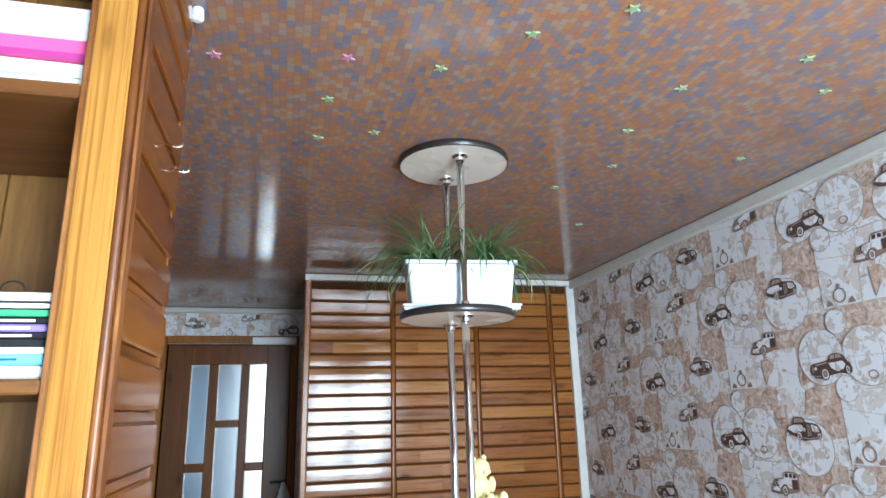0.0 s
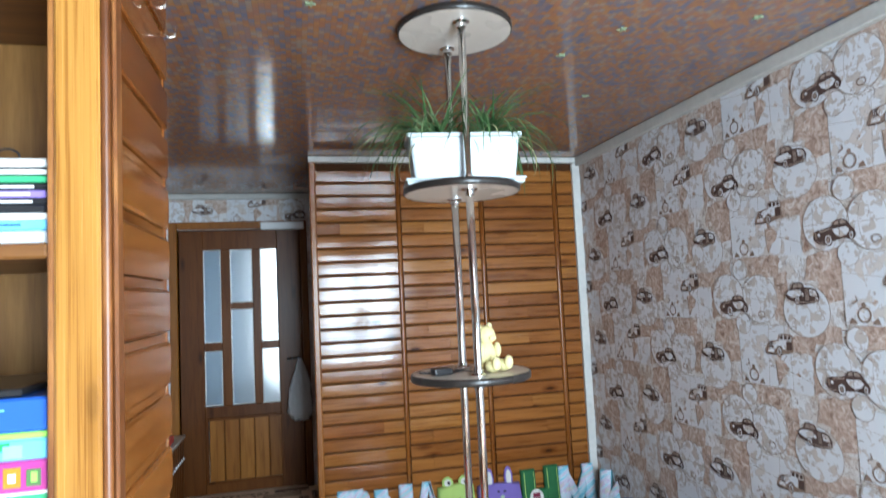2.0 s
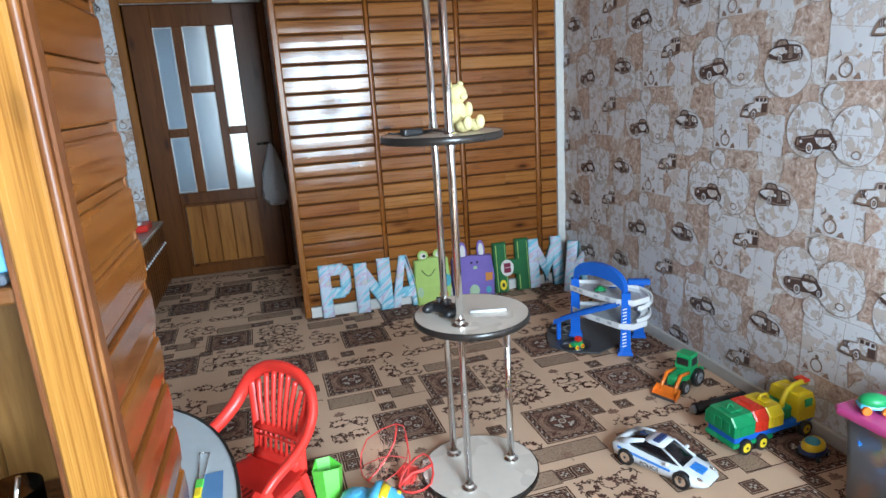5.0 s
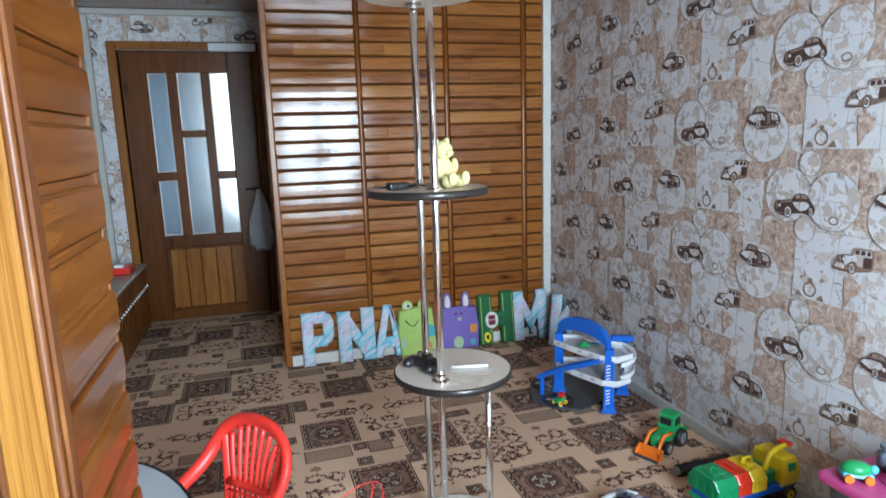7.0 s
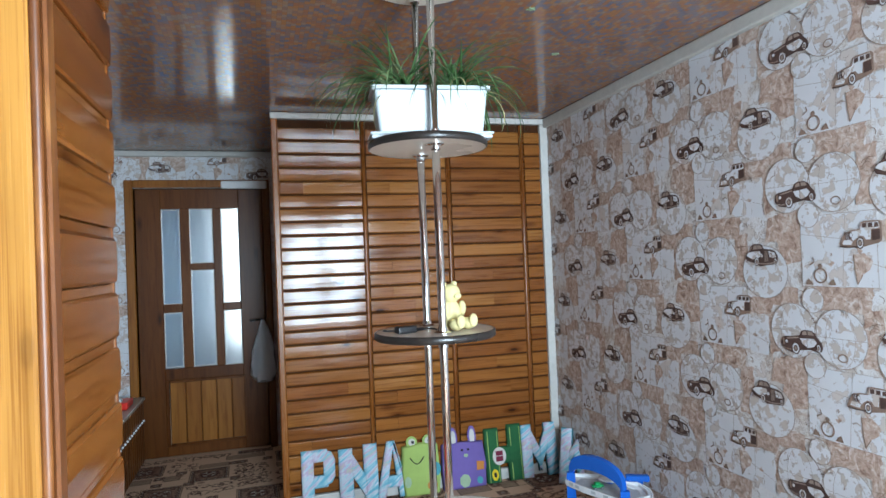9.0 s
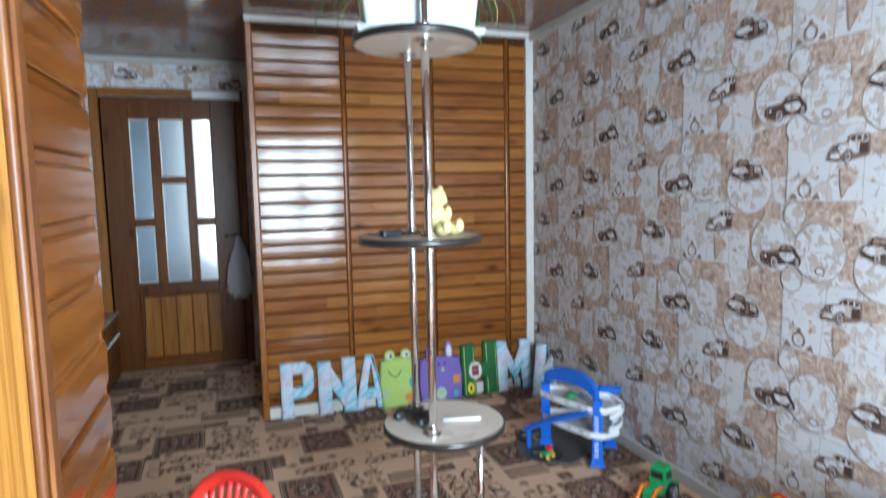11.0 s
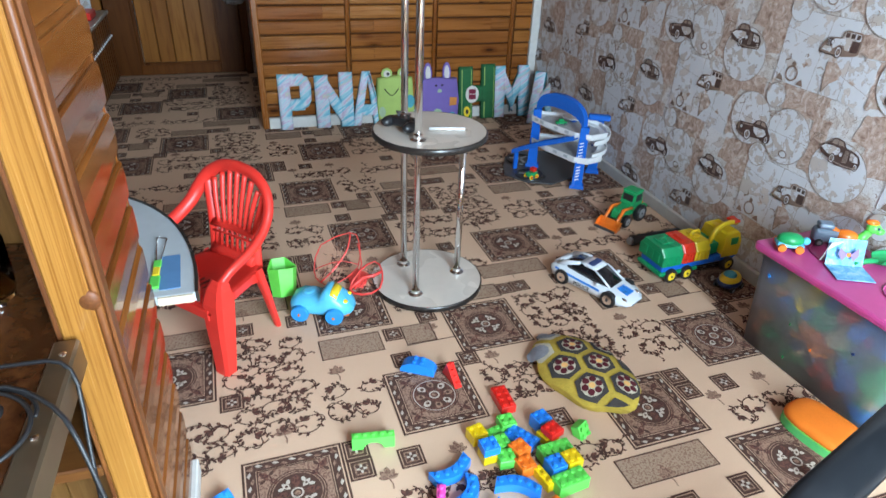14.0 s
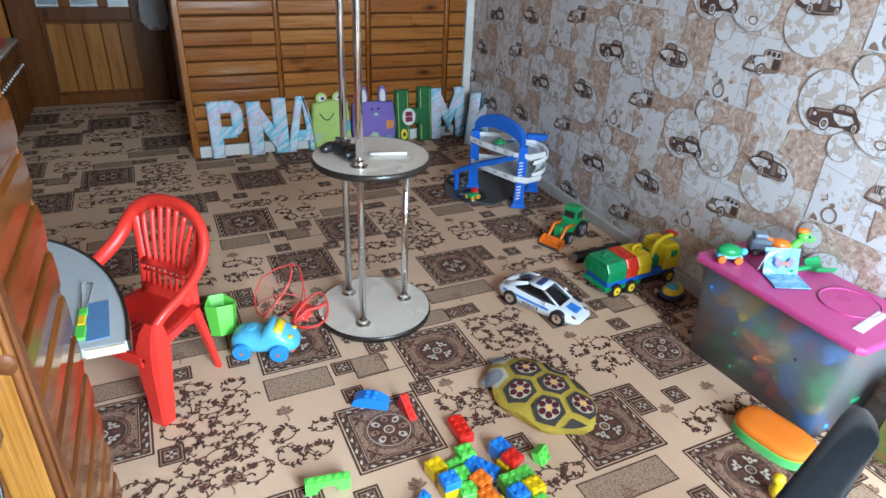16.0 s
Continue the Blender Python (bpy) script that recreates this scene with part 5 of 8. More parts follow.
patch(o, ys, circle(0.165, 0.052, 0.045, 7), "felt_sage")
patch(o, ys, circle(0.285, 0.045, 0.024, 10), "felt_teal")
o, ys = cushion("letter_cushion", "dark green fleece cushion shaped like the letter H with badges",
                [[(0, 0), (0.085, 0), (0.085, 0.372), (0, 0.372)], [(0.165, 0), (0.250, 0), (0.250, 0.385), (0.165, 0.385)], [(0.08, 0.135), (0.17, 0.135), (0.17, 0.235), (0.08, 0.235)]], 1.258, 3.915, ("felt_green", "felt_green"), th=0.06, size=(0.97, 0.91))
patch(o, ys, circle(0.083, 0.185, 0.048, 20, 0.062), "felt_white", 0.004, "badge")
for a, b in ((0.058, 0.085), (0.083, 0.110)):
    for c, d in ((0.15, 0.185), (0.19, 0.222)):
        patch(o, ys, [(a, c), (b - 0.003, c), (b - 0.003, d), (a, d)], plain("wine_thread", (0.20, 0.02, 0.05), 0.9) if "wine" not in M else "wine", 0.008, "badge_bar")
patch(o, ys, circle(0.045, 0.06, 0.024, 12, 0.04), "yellow", 0.004)
patch(o, ys, circle(0.045, 0.06, 0.010, 10, 0.018), "felt_dark", 0.007)
bm = bmesh.new()
tube(bm, [(0.010, ys + 0.004, 0.012), (0.010, ys + 0.004, 0.360), (0.076, ys + 0.004, 0.360), (0.076, ys + 0.004, 0.245)], 0.0045, 6)
tube(bm, [(0.076, ys + 0.004, 0.125), (0.076, ys + 0.004, 0.012)], 0.0045, 6)
tube(bm, [(0.174, ys + 0.004, 0.245), (0.174, ys + 0.004, 0.374), (0.241, ys + 0.004, 0.374), (0.241, ys + 0.004, 0.012)], 0.0045, 6)
tube(bm, [(0.174, ys + 0.004, 0.125), (0.174, ys + 0.004, 0.012)], 0.0045, 6)
part("stitched_edge", bm, "frog_green", o)
cushion("letter_cushion", "pale blue tie-dyed cushion shaped like the letter M",
        [[(0, 0), (0.060, 0), (0.066, 0.38), (0.01, 0.38)], [(0.178, 0), (0.240, 0), (0.232, 0.38), (0.172, 0.38)], [(0.060, 0.22), (0.064, 0.375), (0.124, 0.20), (0.124, 0.045)], [(0.120, 0.045), (0.120, 0.20), (0.176, 0.375), (0.180, 0.22)]], 1.508, 3.915, SW, size=(1.04, 0.88))
cushion("letter_cushion", "pale blue tie-dyed cushion shaped like the letter K",
        [[(0, 0), (0.058, 0), (0.058, 0.34), (0, 0.34)], [(0.054, 0.13), (0.054, 0.21), (0.135, 0.34), (0.195, 0.34)], [(0.078, 0.20), (0.118, 0.235), (0.205, 0.0), (0.140, 0.0)]], 1.672, 3.765, SW, lean=12, turn=-50)

# ---- toy garage ----
M["toy_blue"] = plain("toy_blue_plastic", (0.012, 0.13, 0.58), 0.25, vary=0.06)
M["deck_grey"] = plain("grey_road_sticker", (0.50, 0.52, 0.54), 0.4, vary=0.25, scale=60)
ga = thing("toy_garage", "blue and white plastic toy car park with ramp", "toy garage", pose(1.486, 2.872, 0.011, 0, 0, -27.7))


def deck(z, pts):
    d = part("deck", prism(bmesh.new(), pts, z, z + 0.006, bevel=0.0015), "white_plastic", ga)
    cx, cy = sum(p[0] for p in pts) / len(pts), sum(p[1] for p in pts) / len(pts)
    bm = bmesh.new()
    n = len(pts)
    rings = []
    for q, h in ((1.0, -0.010), (1.02, 0.0), (1.02, 0.022), (0.985, 0.022), (0.98, 0.0062), (0.99, -0.010)):
        rings.append([bm.verts.new((cx + (x - cx) * q, cy + (y - cy) * q, z + h)) for x, y in pts])
    for p, q in zip(rings, rings[1:] + rings[:1]):
        for i in range(n):
            bm.faces.new((p[i], p[(i + 1) % n], q[(i + 1) % n], q[i]))
    part("rim", bm, "white_plastic", d)
    part("road", prism(bmesh.new(), [(cx + (x - cx) * 0.80, cy + (y - cy) * 0.80) for x, y in pts], z + 0.0063, z + 0.0078), "deck_grey", d)
    for i in range(2):
        (x0, y0), (x1, y1) = pts[i], pts[i + 1]
        for t in (0.35, 0.72):
            part("window", box(-0.013, 0.013, -0.002, 0.002, z + 0.002, z + 0.016, m=pose(cx + (x0 + (x1 - x0) * t - cx) * 1.022, cy + (y0 + (y1 - y0) * t - cy) * 1.022, 0, 0, 0, math.degrees(math.atan2(y1 - y0, x1 - x0)))), "deck_grey", d)
    return d


deck(0.150, [(-0.185, 0.115), (-0.10, 0.010), (0.050, -0.125), (0.120, -0.135), (0.190, -0.075), (0.195, 0.01), (0.14, 0.15), (0.0, 0.19), (-0.15, 0.19)])
deck(0.275, [(-0.190, 0.110), (-0.11, 0.020), (0.040, -0.110), (0.120, -0.130), (0.200, -0.065), (0.195, 0.01), (0.13, 0.16), (0.0, 0.20), (-0.15, 0.20)])
# winding white ramp at the end
for z0, z1, r0 in ((0.165, 0.225, 0.098), (0.235, 0.300, 0.105)):
    bm = bmesh.new()
    rings = []
    for i in range(15):
        t = math.radians(-75 + 13 * i)
        z = z0 + (z1 - z0) * i / 14
        rings.append([(0.115 + rr * math.cos(t), -0.005 + rr * math.sin(t) * 0.9, z + h) for rr, h in ((r0 - 0.045, 0.0), (r0, 0.0), (r0, 0.018), (r0 + 0.005, 0.018), (r0 + 0.005, -0.005), (r0 - 0.045, -0.005))])
    loft(bm, rings)
    part("winding_ramp", bm, "white_plastic", ga)
part("landing_disc", prism(bmesh.new(), circle(0.03, 0.12, 0.062, 28, 0.05), 0.300, 0.309, bevel=0.003), "white_plastic", ga)
part("disc_post", rod(bmesh.new(), (0.03, 0.12, 0.282), (0.03, 0.12, 0.300), 0.02), "toy_blue", ga)
for x, y, top in ((0.085, -0.110, 0.33), (-0.165, 0.125, 0.33), (0.170, 0.125, 0.30)):
    bm = bmesh.new()
    loft(bm, [[(x + c * q, y + e * q, z) for c, e in ((-0.024, -0.018), (0.024, -0.018), (0.024, 0.018), (-0.024, 0.018))] for z, q in ((0, 1.6), (0.012, 1.5), (0.022, 1.1), (top, 0.9))])
    p = part("pillar", bm, "toy_blue", ga)
    if y < 0:
        for z0 in (0.045, 0.175):
            for k in range(5):
                part("stripe", prism(bmesh.new(), [(-0.016, 0.0), (0.004, 0.007), (0.004, 0.013), (-0.016, 0.006)], 0, 0.0015, m=pose(x, y - 0.0212, z0 + k * 0.017, 90, 0, 0)), "white_plastic", p)
# big arch from pillar to pillar
bm = bmesh.new()
rings = []
for i in range(19):
    t = math.pi * i / 18
    x, y, z = -0.040 - 0.125 * math.cos(t), 0.008 + 0.117 * math.cos(t), 0.315 + 0.100 * math.sin(t) ** 0.75
    s_ = 0.024 + 0.012 * math.sin(t)
    rings.append([(x - 0.015 * 0.68, y - 0.015 * 0.73, z - s_), (x - 0.015 * 0.68, y - 0.015 * 0.73, z + s_), (x + 0.015 * 0.68, y + 0.015 * 0.73, z + s_), (x + 0.015 * 0.68, y + 0.015 * 0.73, z - s_)])
loft(bm, rings)
part("arch", bm, "toy_blue", ga)
bm = bmesh.new()
cubo(bm, 0.10, 0.215, 0.02, 0.06, 0.325, 0.355, bevel=0.006)
part("arch_arm", bm, "toy_blue", ga)
# blue ramp crossing in front
bm = bmesh.new()
rings = []
for x, y, z in ((0.050, -0.125, 0.272), (-0.03, -0.085, 0.232), (-0.12, -0.03, 0.188), (-0.20, 0.02, 0.140), (-0.265, 0.06, 0.100)):
    rings.append([(x + c * 0.55, y + c * 0.83, z + h) for c, h in ((-0.030, 0.020), (-0.026, 0.020), (-0.026, 0.003), (0.026, 0.003), (0.026, 0.020), (0.030, 0.020), (0.030, -0.006), (-0.030, -0.006))])
loft(bm, rings)
part("ramp", bm, "toy_blue", ga)
part("ramp_leg", box(-0.012, 0.012, -0.008, 0.008, 0.0, 0.098, bevel=0.003, m=pose(-0.255, 0.055, 0, 0, 0, 35)), "toy_blue", ga)
tc = thing("toy_car", "tiny green toy car parked on the upper deck", "toy car", pose(1.486, 2.872, 0.011, 0, 0, -27.7) @ pose(-0.035, 0.035, 0.2833, 0, 0, 20))
part("body", box(-0.030, 0.030, -0.014, 0.014, 0.006, 0.020, bevel=0.004), "toy_green", tc)
part("cabin", box(-0.016, 0.012, -0.012, 0.012, 0.0205, 0.032, bevel=0.004), "toy_green", tc)
for x in (-0.018, 0.018):
    for y in (-0.015, 0.015):
        wheel(tc, x, y, 0.007, 0.007, 0.005, "black_rubber", "grey")
mt = thing("play_mat", "dark grey plastic track piece lying under the toy garage", "track", pose(0, 0, 0.003))
part("sheet", prism(bmesh.new(), [(1.20, 2.98), (1.28, 2.86), (1.40, 2.80), (1.55, 2.86), (1.68, 3.00), (1.66, 3.10), (1.58, 3.26), (1.40, 3.29), (1.30, 3.22), (1.24, 3.10)], 0, 0.008, bevel=0.002), "dark_grey", mt)
for x, y in ((1.335, 2.94), (1.37, 3.16)):
    bm = bmesh.new()
    lathe(bm, [(0.085, 0.008), (0.083, 0.014), (0.070, 0.015), (0.066, 0.010)], 32, (x, y, 0))
    part("disc", bm, "black_plastic", mt)
    for a in (30, 150, 270):
        part("spoke", box(0.008, 0.062, -0.008, 0.008, 0.0102, 0.0135, m=pose(x, y, 0, 0, 0, a)), "grey", mt)
tt = thing("toy_tractor", "tiny green red and yellow toy tractor on the ramp foot", "toy tractor", pose(1.315, 2.885, 0.0185, 0, 0, 200))
part("body", box(-0.03, 0.03, -0.018, 0.018, 0.012, 0.034, bevel=0.004), "toy_green", tt)
part("cab", box(-0.026, 0.002, -0.016, 0.016, 0.0345, 0.058, bevel=0.004), "red", tt)
for x in (-0.02, 0.02):
    for y in (-0.022, 0.022):
        wheel(tt, x, y, 0.012, 0.012, 0.008, "yellow", "red")

# ---- tractor with loader ----
tr = thing("toy_tractor", "green toy tractor with an orange front loader", "toy tractor", pose(1.570, 2.352, 0.002, 0, 0, 205))
bm = bmesh.new()
loft(bm, [[(x, -w, 0.040), (x, w, 0.040), (x, w, h), (x, w * 0.6, h + 0.006), (x, -w * 0.6, h + 0.006), (x, -w, h)] for x, w, h in ((0.095, 0.020, 0.070), (0.085, 0.024, 0.078), (0.01, 0.026, 0.085), (0.005, 0.028, 0.060), (-0.07, 0.030, 0.060))])
part("bonnet", bm, "toy_green", tr)
bm = bmesh.new()
loft(bm, [[(x0, -w, z), (x1, -w, z), (x1, w, z), (x0, w, z)] for z, x0, x1, w in ((0.060, -0.070, 0.012, 0.034), (0.100, -0.066, 0.006, 0.036), (0.145, -0.058, -0.004, 0.034), (0.150, -0.064, 0.002, 0.038), (0.156, -0.060, -0.002, 0.034))])
cabp = part("cab", bm, "toy_green", tr)
for s in (-1, 1):
    part("window", box(-0.054, -0.010, s * 0.0355 - 0.0012, s * 0.0355 + 0.0012, 0.104, 0.138), "black_plastic", cabp)
part("window", box(0.0035, 0.0065, -0.026, 0.026, 0.106, 0.138), "black_plastic", cabp)
for y in (-0.045, 0.045):
    wheel(tr, -0.050, y, 0.042, 0.042, 0.026, "black_rubber", "grey", "dark_grey")
    wheel(tr, 0.062, y, 0.030, 0.030, 0.022, "black_rubber", "grey", "dark_grey")
for y in (-0.030, 0.030):
    bm = bmesh.new()
    tube(bm, [(0.01, y * 1.1, 0.080), (0.08, y * 1.1, 0.088), (0.118, y * 1.1, 0.045), (0.125, y * 1.1, 0.022)], 0.0085, 6)
    part("loader_arm", bm, "orange", tr)
bm = bmesh.new()
prf = [(0.118, 0.044), (0.124, 0.012), (0.150, 0.003), (0.165, 0.004), (0.165, 0.008), (0.150, 0.008), (0.130, 0.016), (0.124, 0.046)]
loft(bm, [[(x, y, z) for x, z in prf] for y in (-0.058, 0.058)])
for y in (-0.058, 0.055):
    loft(bm, [[(x, q, z) for x, z in ((0.120, 0.044), (0.124, 0.010), (0.160, 0.004), (0.150, 0.030))] for q in (y, y + 0.003)])
part("bucket", bm, "orange", tr)
bm = bmesh.new()
cubo(bm, 0.160, 0.168, -0.056, 0.056, 0.0, 0.010)
part("bucket_lip", bm, "dark_grey", tr)
bm = bmesh.new()
tube(bm, [(-0.075, 0, 0.055), (-0.105, 0.01, 0.060), (-0.125, 0.03, 0.050)], 0.012, 7)
part("rear_hitch", bm, "toy_green", tr)
part("beacon", box(-0.095, -0.072, -0.03, 0.03, 0.070, 0.090, bevel=0.006), "orange", tr)

# ---- big toy truck ----
M["truck_green"] = plain("truck_green_plastic", (0.008, 0.27, 0.10), 0.28, vary=0.06)
M["truck_yellow"] = plain("truck_yellow_plastic", (0.80, 0.58, 0.02), 0.28, vary=0.06)
M["truck_red"] = plain("truck_red_plastic", (0.66, 0.035, 0.015), 0.28, vary=0.06)
tk = thing("toy_truck", "large green, red and yellow plastic toy truck with crane arm", "toy truck", pose(1.592, 1.905, 0.002, 0, 0, 5) @ Matrix.Diagonal((0.99, 1.04, 1.05, 1)))
part("chassis", box(-0.195, 0.20, -0.066, 0.066, 0.042, 0.074, bevel=0.008, seg=2), "toy_blue", tk)
bm = bmesh.new()
cubo(bm, -0.205, -0.01, -0.072, 0.072, 0.028, 0.048, bevel=0.008, seg=2)
part("mudguard", bm, "truck_green", tk)
for x0, x1, mt_, h in ((-0.205, -0.105, "truck_green", 0.146), (-0.103, -0.040, "truck_red", 0.148), (-0.038, 0.035, "truck_yellow", 0.146)):
    bm = bmesh.new()
    loft(bm, [[(x, -w, 0.075), (x, -w, h - 0.030), (x, -w + 0.022, h), (x, w - 0.022, h), (x, w, h - 0.030), (x, w, 0.075)] for x, w in ((x0, 0.070), (x0 + 0.006, 0.074), (x1 - 0.006, 0.074), (x1, 0.070))])
    hop = part("hopper", bm, mt_, tk)
    for s in (-1, 1):
        for k in range(2):
            xx = x0 + (x1 - x0) * (0.22 + 0.38 * k)
            part("rib", box(xx, xx + (x1 - x0) * 0.2, s * 0.0745 - 0.003, s * 0.0745 + 0.003, 0.080, h - 0.036, bevel=0.002), mt_, hop)
    part("hatch", box(x0 + 0.02, x1 - 0.02, -0.028, 0.028, h + 0.0005, h + 0.006, bevel=0.002), mt_, hop)
for k in range(3):
    part("rear_slot", box(-0.2085, -0.2055, -0.05 + k * 0.036, -0.024 + k * 0.036, 0.084, 0.125, bevel=0.001), "truck_green", tk)
bm = bmesh.new()
tube(bm, [(-0.16 + 0.014 * math.cos(a), 0, 0.152 + 0.014 * math.sin(a)) for a in (2 * math.pi * i / 14 for i in range(14))], 0.0035, 6, closed=True)
part("ring", bm, "truck_green", tk)
bm = bmesh.new()
loft(bm, [[(x0, -w, z), (x1, -w, z), (x1, w, z), (x0, w, z)] for z, x0, x1, w in ((0.060, 0.110, 0.205, 0.066), (0.105, 0.110, 0.208, 0.068), (0.158, 0.116, 0.190, 0.060), (0.165, 0.124, 0.182, 0.052))])
cabp = part("cab", bm, "truck_yellow", tk)
for s in (-1, 1):
    part("window", box(0.146, 0.182, s * 0.0650 - 0.003, s * 0.0650 + 0.003, 0.112, 0.142, bevel=0.001), "toy_green", cabp)
part("bulkhead", box(0.040, 0.096, -0.055, 0.055, 0.076, 0.125, bevel=0.006), "truck_green", tk)
bm = bmesh.new()
tube(bm, [(0.050, -0.040, 0.105), (0.060, -0.040, 0.150), (0.078, -0.038, 0.182), (0.110, -0.034, 0.193), (0.165, -0.026, 0.192), (0.200, -0.020, 0.180)], 0.010, 8)
part("crane_arm", bm, "truck_yellow", tk)
bm = bmesh.new()
tube(bm, [(-0.02, 0.0, 0.148), (-0.01, 0, 0.166), (0.02, 0, 0.166), (0.03, 0, 0.148)], 0.007, 6)
part("lifting_handle", bm, "truck_yellow", tk)
part("bucket", box(0.170, 0.214, -0.035, 0.012, 0.186, 0.197, bevel=0.004), "truck_red", tk)
for x in (-0.150, -0.070, 0.150):
    for y in (-0.068, 0.068):
        wheel(tk, x, y, 0.030, 0.030, 0.024, "black_plastic", "yellow", "black_plastic")
by = thing("toy_bus", "small rounded blue and yellow toy vehicle by the truck", "toy vehicle", pose(1.67, 1.73, 0.002, 0, 0, 20))
bm = bmesh.new()
ball(bm, (0, 0, 0.040), 0.05, (1.1, 0.75, 0.62), 16)
part("body", bm, "yellow", by)
bm = bmesh.new()
ball(bm, (0, 0, 0.028), 0.055, (1.12, 0.8, 0.42), 16)
part("skirt", bm, "navy", by)
bm = bmesh.new()
ball(bm, (-0.010, 0, 0.058), 0.030, (1.0, 0.9, 0.6), 12)
part("dome", bm, "felt_teal", by)
for x in (-0.032, 0.032):
    for y in (-0.036, 0.036):
        wheel(by, x, y, 0.014, 0.014, 0.010, "black_rubber", "grey")
sh = thing("black_tube", "black plastic tube toy lying behind the truck", "toy", pose(1.585, 2.135, 0.024, 0, 0, 4))
bm = bmesh.new()
rod(bm, (-0.12, 0, 0), (0.14, 0, 0), 0.024, 0.022, 18)
part("tube", bm, "black_plastic", sh)
bm = bmesh.new()
rod(bm, (-0.1205, 0, 0), (-0.135, 0, 0), 0.018, 0.016, 18)
part("end_cap", bm, "grey", sh)

# ---- police car ----
pc = thing("toy_police_car", "white and blue toy police sports car", "toy car", pose(1.128, 1.852, 0.002, 0, 0, -63) @ Matrix.Scale(1.12, 4))
M["car_white"] = plain("glossy_white_paint", (0.74, 0.80, 0.86), 0.12, vary=0.03, bump=0)
bm = bmesh.new()
st = [(-0.158, 0.052, 0.030, 0.052, 0.054), (-0.145, 0.062, 0.020, 0.062, 0.064), (-0.11, 0.066, 0.016, 0.066, 0.070), (-0.05, 0.064, 0.014, 0.058, 0.068), (0.02, 0.063, 0.014, 0.055, 0.062), (0.08, 0.066, 0.016, 0.054, 0.058), (0.13, 0.062, 0.018, 0.042, 0.046), (0.155, 0.050, 0.022, 0.032, 0.034), (0.165, 0.034, 0.026, 0.028, 0.029)]
loft(bm, [[(x, -w * 0.92, zl), (x, w * 0.92, zl), (x, w, zl + (zs - zl) * 0.5), (x, w * 0.97, zs), (x, w * 0.6, zt), (x, -w * 0.6, zt), (x, -w * 0.97, zs), (x, -w, zl + (zs - zl) * 0.5)] for x, w, zl, zs, zt in st], smooth=True)
body = part("body", bm, "car_white", pc)
bm = bmesh.new()
st = [(-0.125, 0.030, 0.064, 0.068), (-0.09, 0.048, 0.064, 0.088), (-0.03, 0.050, 0.060, 0.098), (0.01, 0.049, 0.058, 0.096), (0.05, 0.046, 0.056, 0.078), (0.082, 0.040, 0.054, 0.060)]
loft(bm, [[(x, -w, zl), (x, w, zl), (x, w * 0.94, zl + (zt - zl) * 0.5), (x, w * 0.72, zt), (x, -w * 0.72, zt), (x, -w * 0.94, zl + (zt - zl) * 0.5)] for x, w, zl, zt in st], smooth=True)
M["car_glass"] = plain("dark_tinted_window", (0.008, 0.008, 0.010), 0.06, vary=0, bump=0)
part("cabin", bm, "car_glass", pc, "dark tinted glass cabin")
bm = bmesh.new()
loft(bm, [[(x, -w, z - 0.004), (x, w, z - 0.004), (x, w, z), (x, w * 0.6, z + 0.0028), (x, -w * 0.6, z + 0.0028), (x, -w, z)] for x, w, z in ((-0.052, 0.033, 0.0965), (-0.03, 0.038, 0.0985), (0.0, 0.038, 0.0985), (0.016, 0.036, 0.0950))], smooth=True)
part("roof", bm, "car_white", pc)
bm = bmesh.new()
loft(bm, [[(x, -w, z - 0.008), (x, w, z - 0.008), (x, w, z), (x, -w, z)] for x, w, z in ((-0.152, 0.040, 0.064), (-0.128, 0.030, 0.0725), (-0.116, 0.012, 0.0770))], smooth=True)
part("tail_deck", bm, "car_white", pc)
for s in (-1, 1):
    bm = bmesh.new()
    tube(bm, [(0.014, s * 0.0365, 0.0945), (0.050, s * 0.0395, 0.0770), (0.084, s * 0.0430, 0.0585)], 0.0036, 6, flat=0.7)
    part("windscreen_pillar", bm, "car_white", pc)
    bm = bmesh.new()
    tube(bm, [(-0.050, s * 0.034, 0.0960), (-0.090, s * 0.043, 0.0830), (-0.132, s * 0.048, 0.0650)], lambda q: 0.006 + 0.006 * q, 8, flat=0.5)
    part("rear_pillar", bm, "car_white", pc)
for s in (-1, 1):
    bm = bmesh.new()
    loft(bm, [[(x, s * (w + 0.001), z), (x, s * (w + 0.001), z + 0.008), (x, s * (w - 0.004), z + 0.008), (x, s * (w - 0.004), z)] for x, w, z in ((-0.13, 0.0635, 0.050), (-0.05, 0.0635, 0.044), (0.02, 0.0625, 0.041), (0.055, 0.0635, 0.041))])
    part("blue_stripe", bm, "blue", pc)
    bm = bmesh.new()
    ball(bm, (0.045, s * 0.066, 0.066), 0.009, (0.8, 1, 0.7), 8)
    part("wing_mirror", bm, "car_white", pc)
    bm = bmesh.new()
    ball(bm, (0.137, s * 0.040, 0.040), 0.010, (1.4, 0.6, 0.6), 8)
    part("headlight", bm, "chrome", pc)
    for x in (-0.098, 0.092):
        wheel(pc, x, s * 0.060, 0.029, 0.029, 0.020, "black_rubber", "chrome", "dark_grey")
part("light_bar", box(-0.025, -0.002, -0.028, 0.028, 0.0985, 0.107, bevel=0.003), "navy", pc)
for y in (-0.014, 0.0, 0.014):
    part("bonnet_stripe", box(0.088, 0.130, y - 0.004, y + 0.004, 0.049, 0.0555, m=pose(0, 0, 0, 0, 7.5, 0) @ pose(0, 0, 0.0145)), "blue", pc)


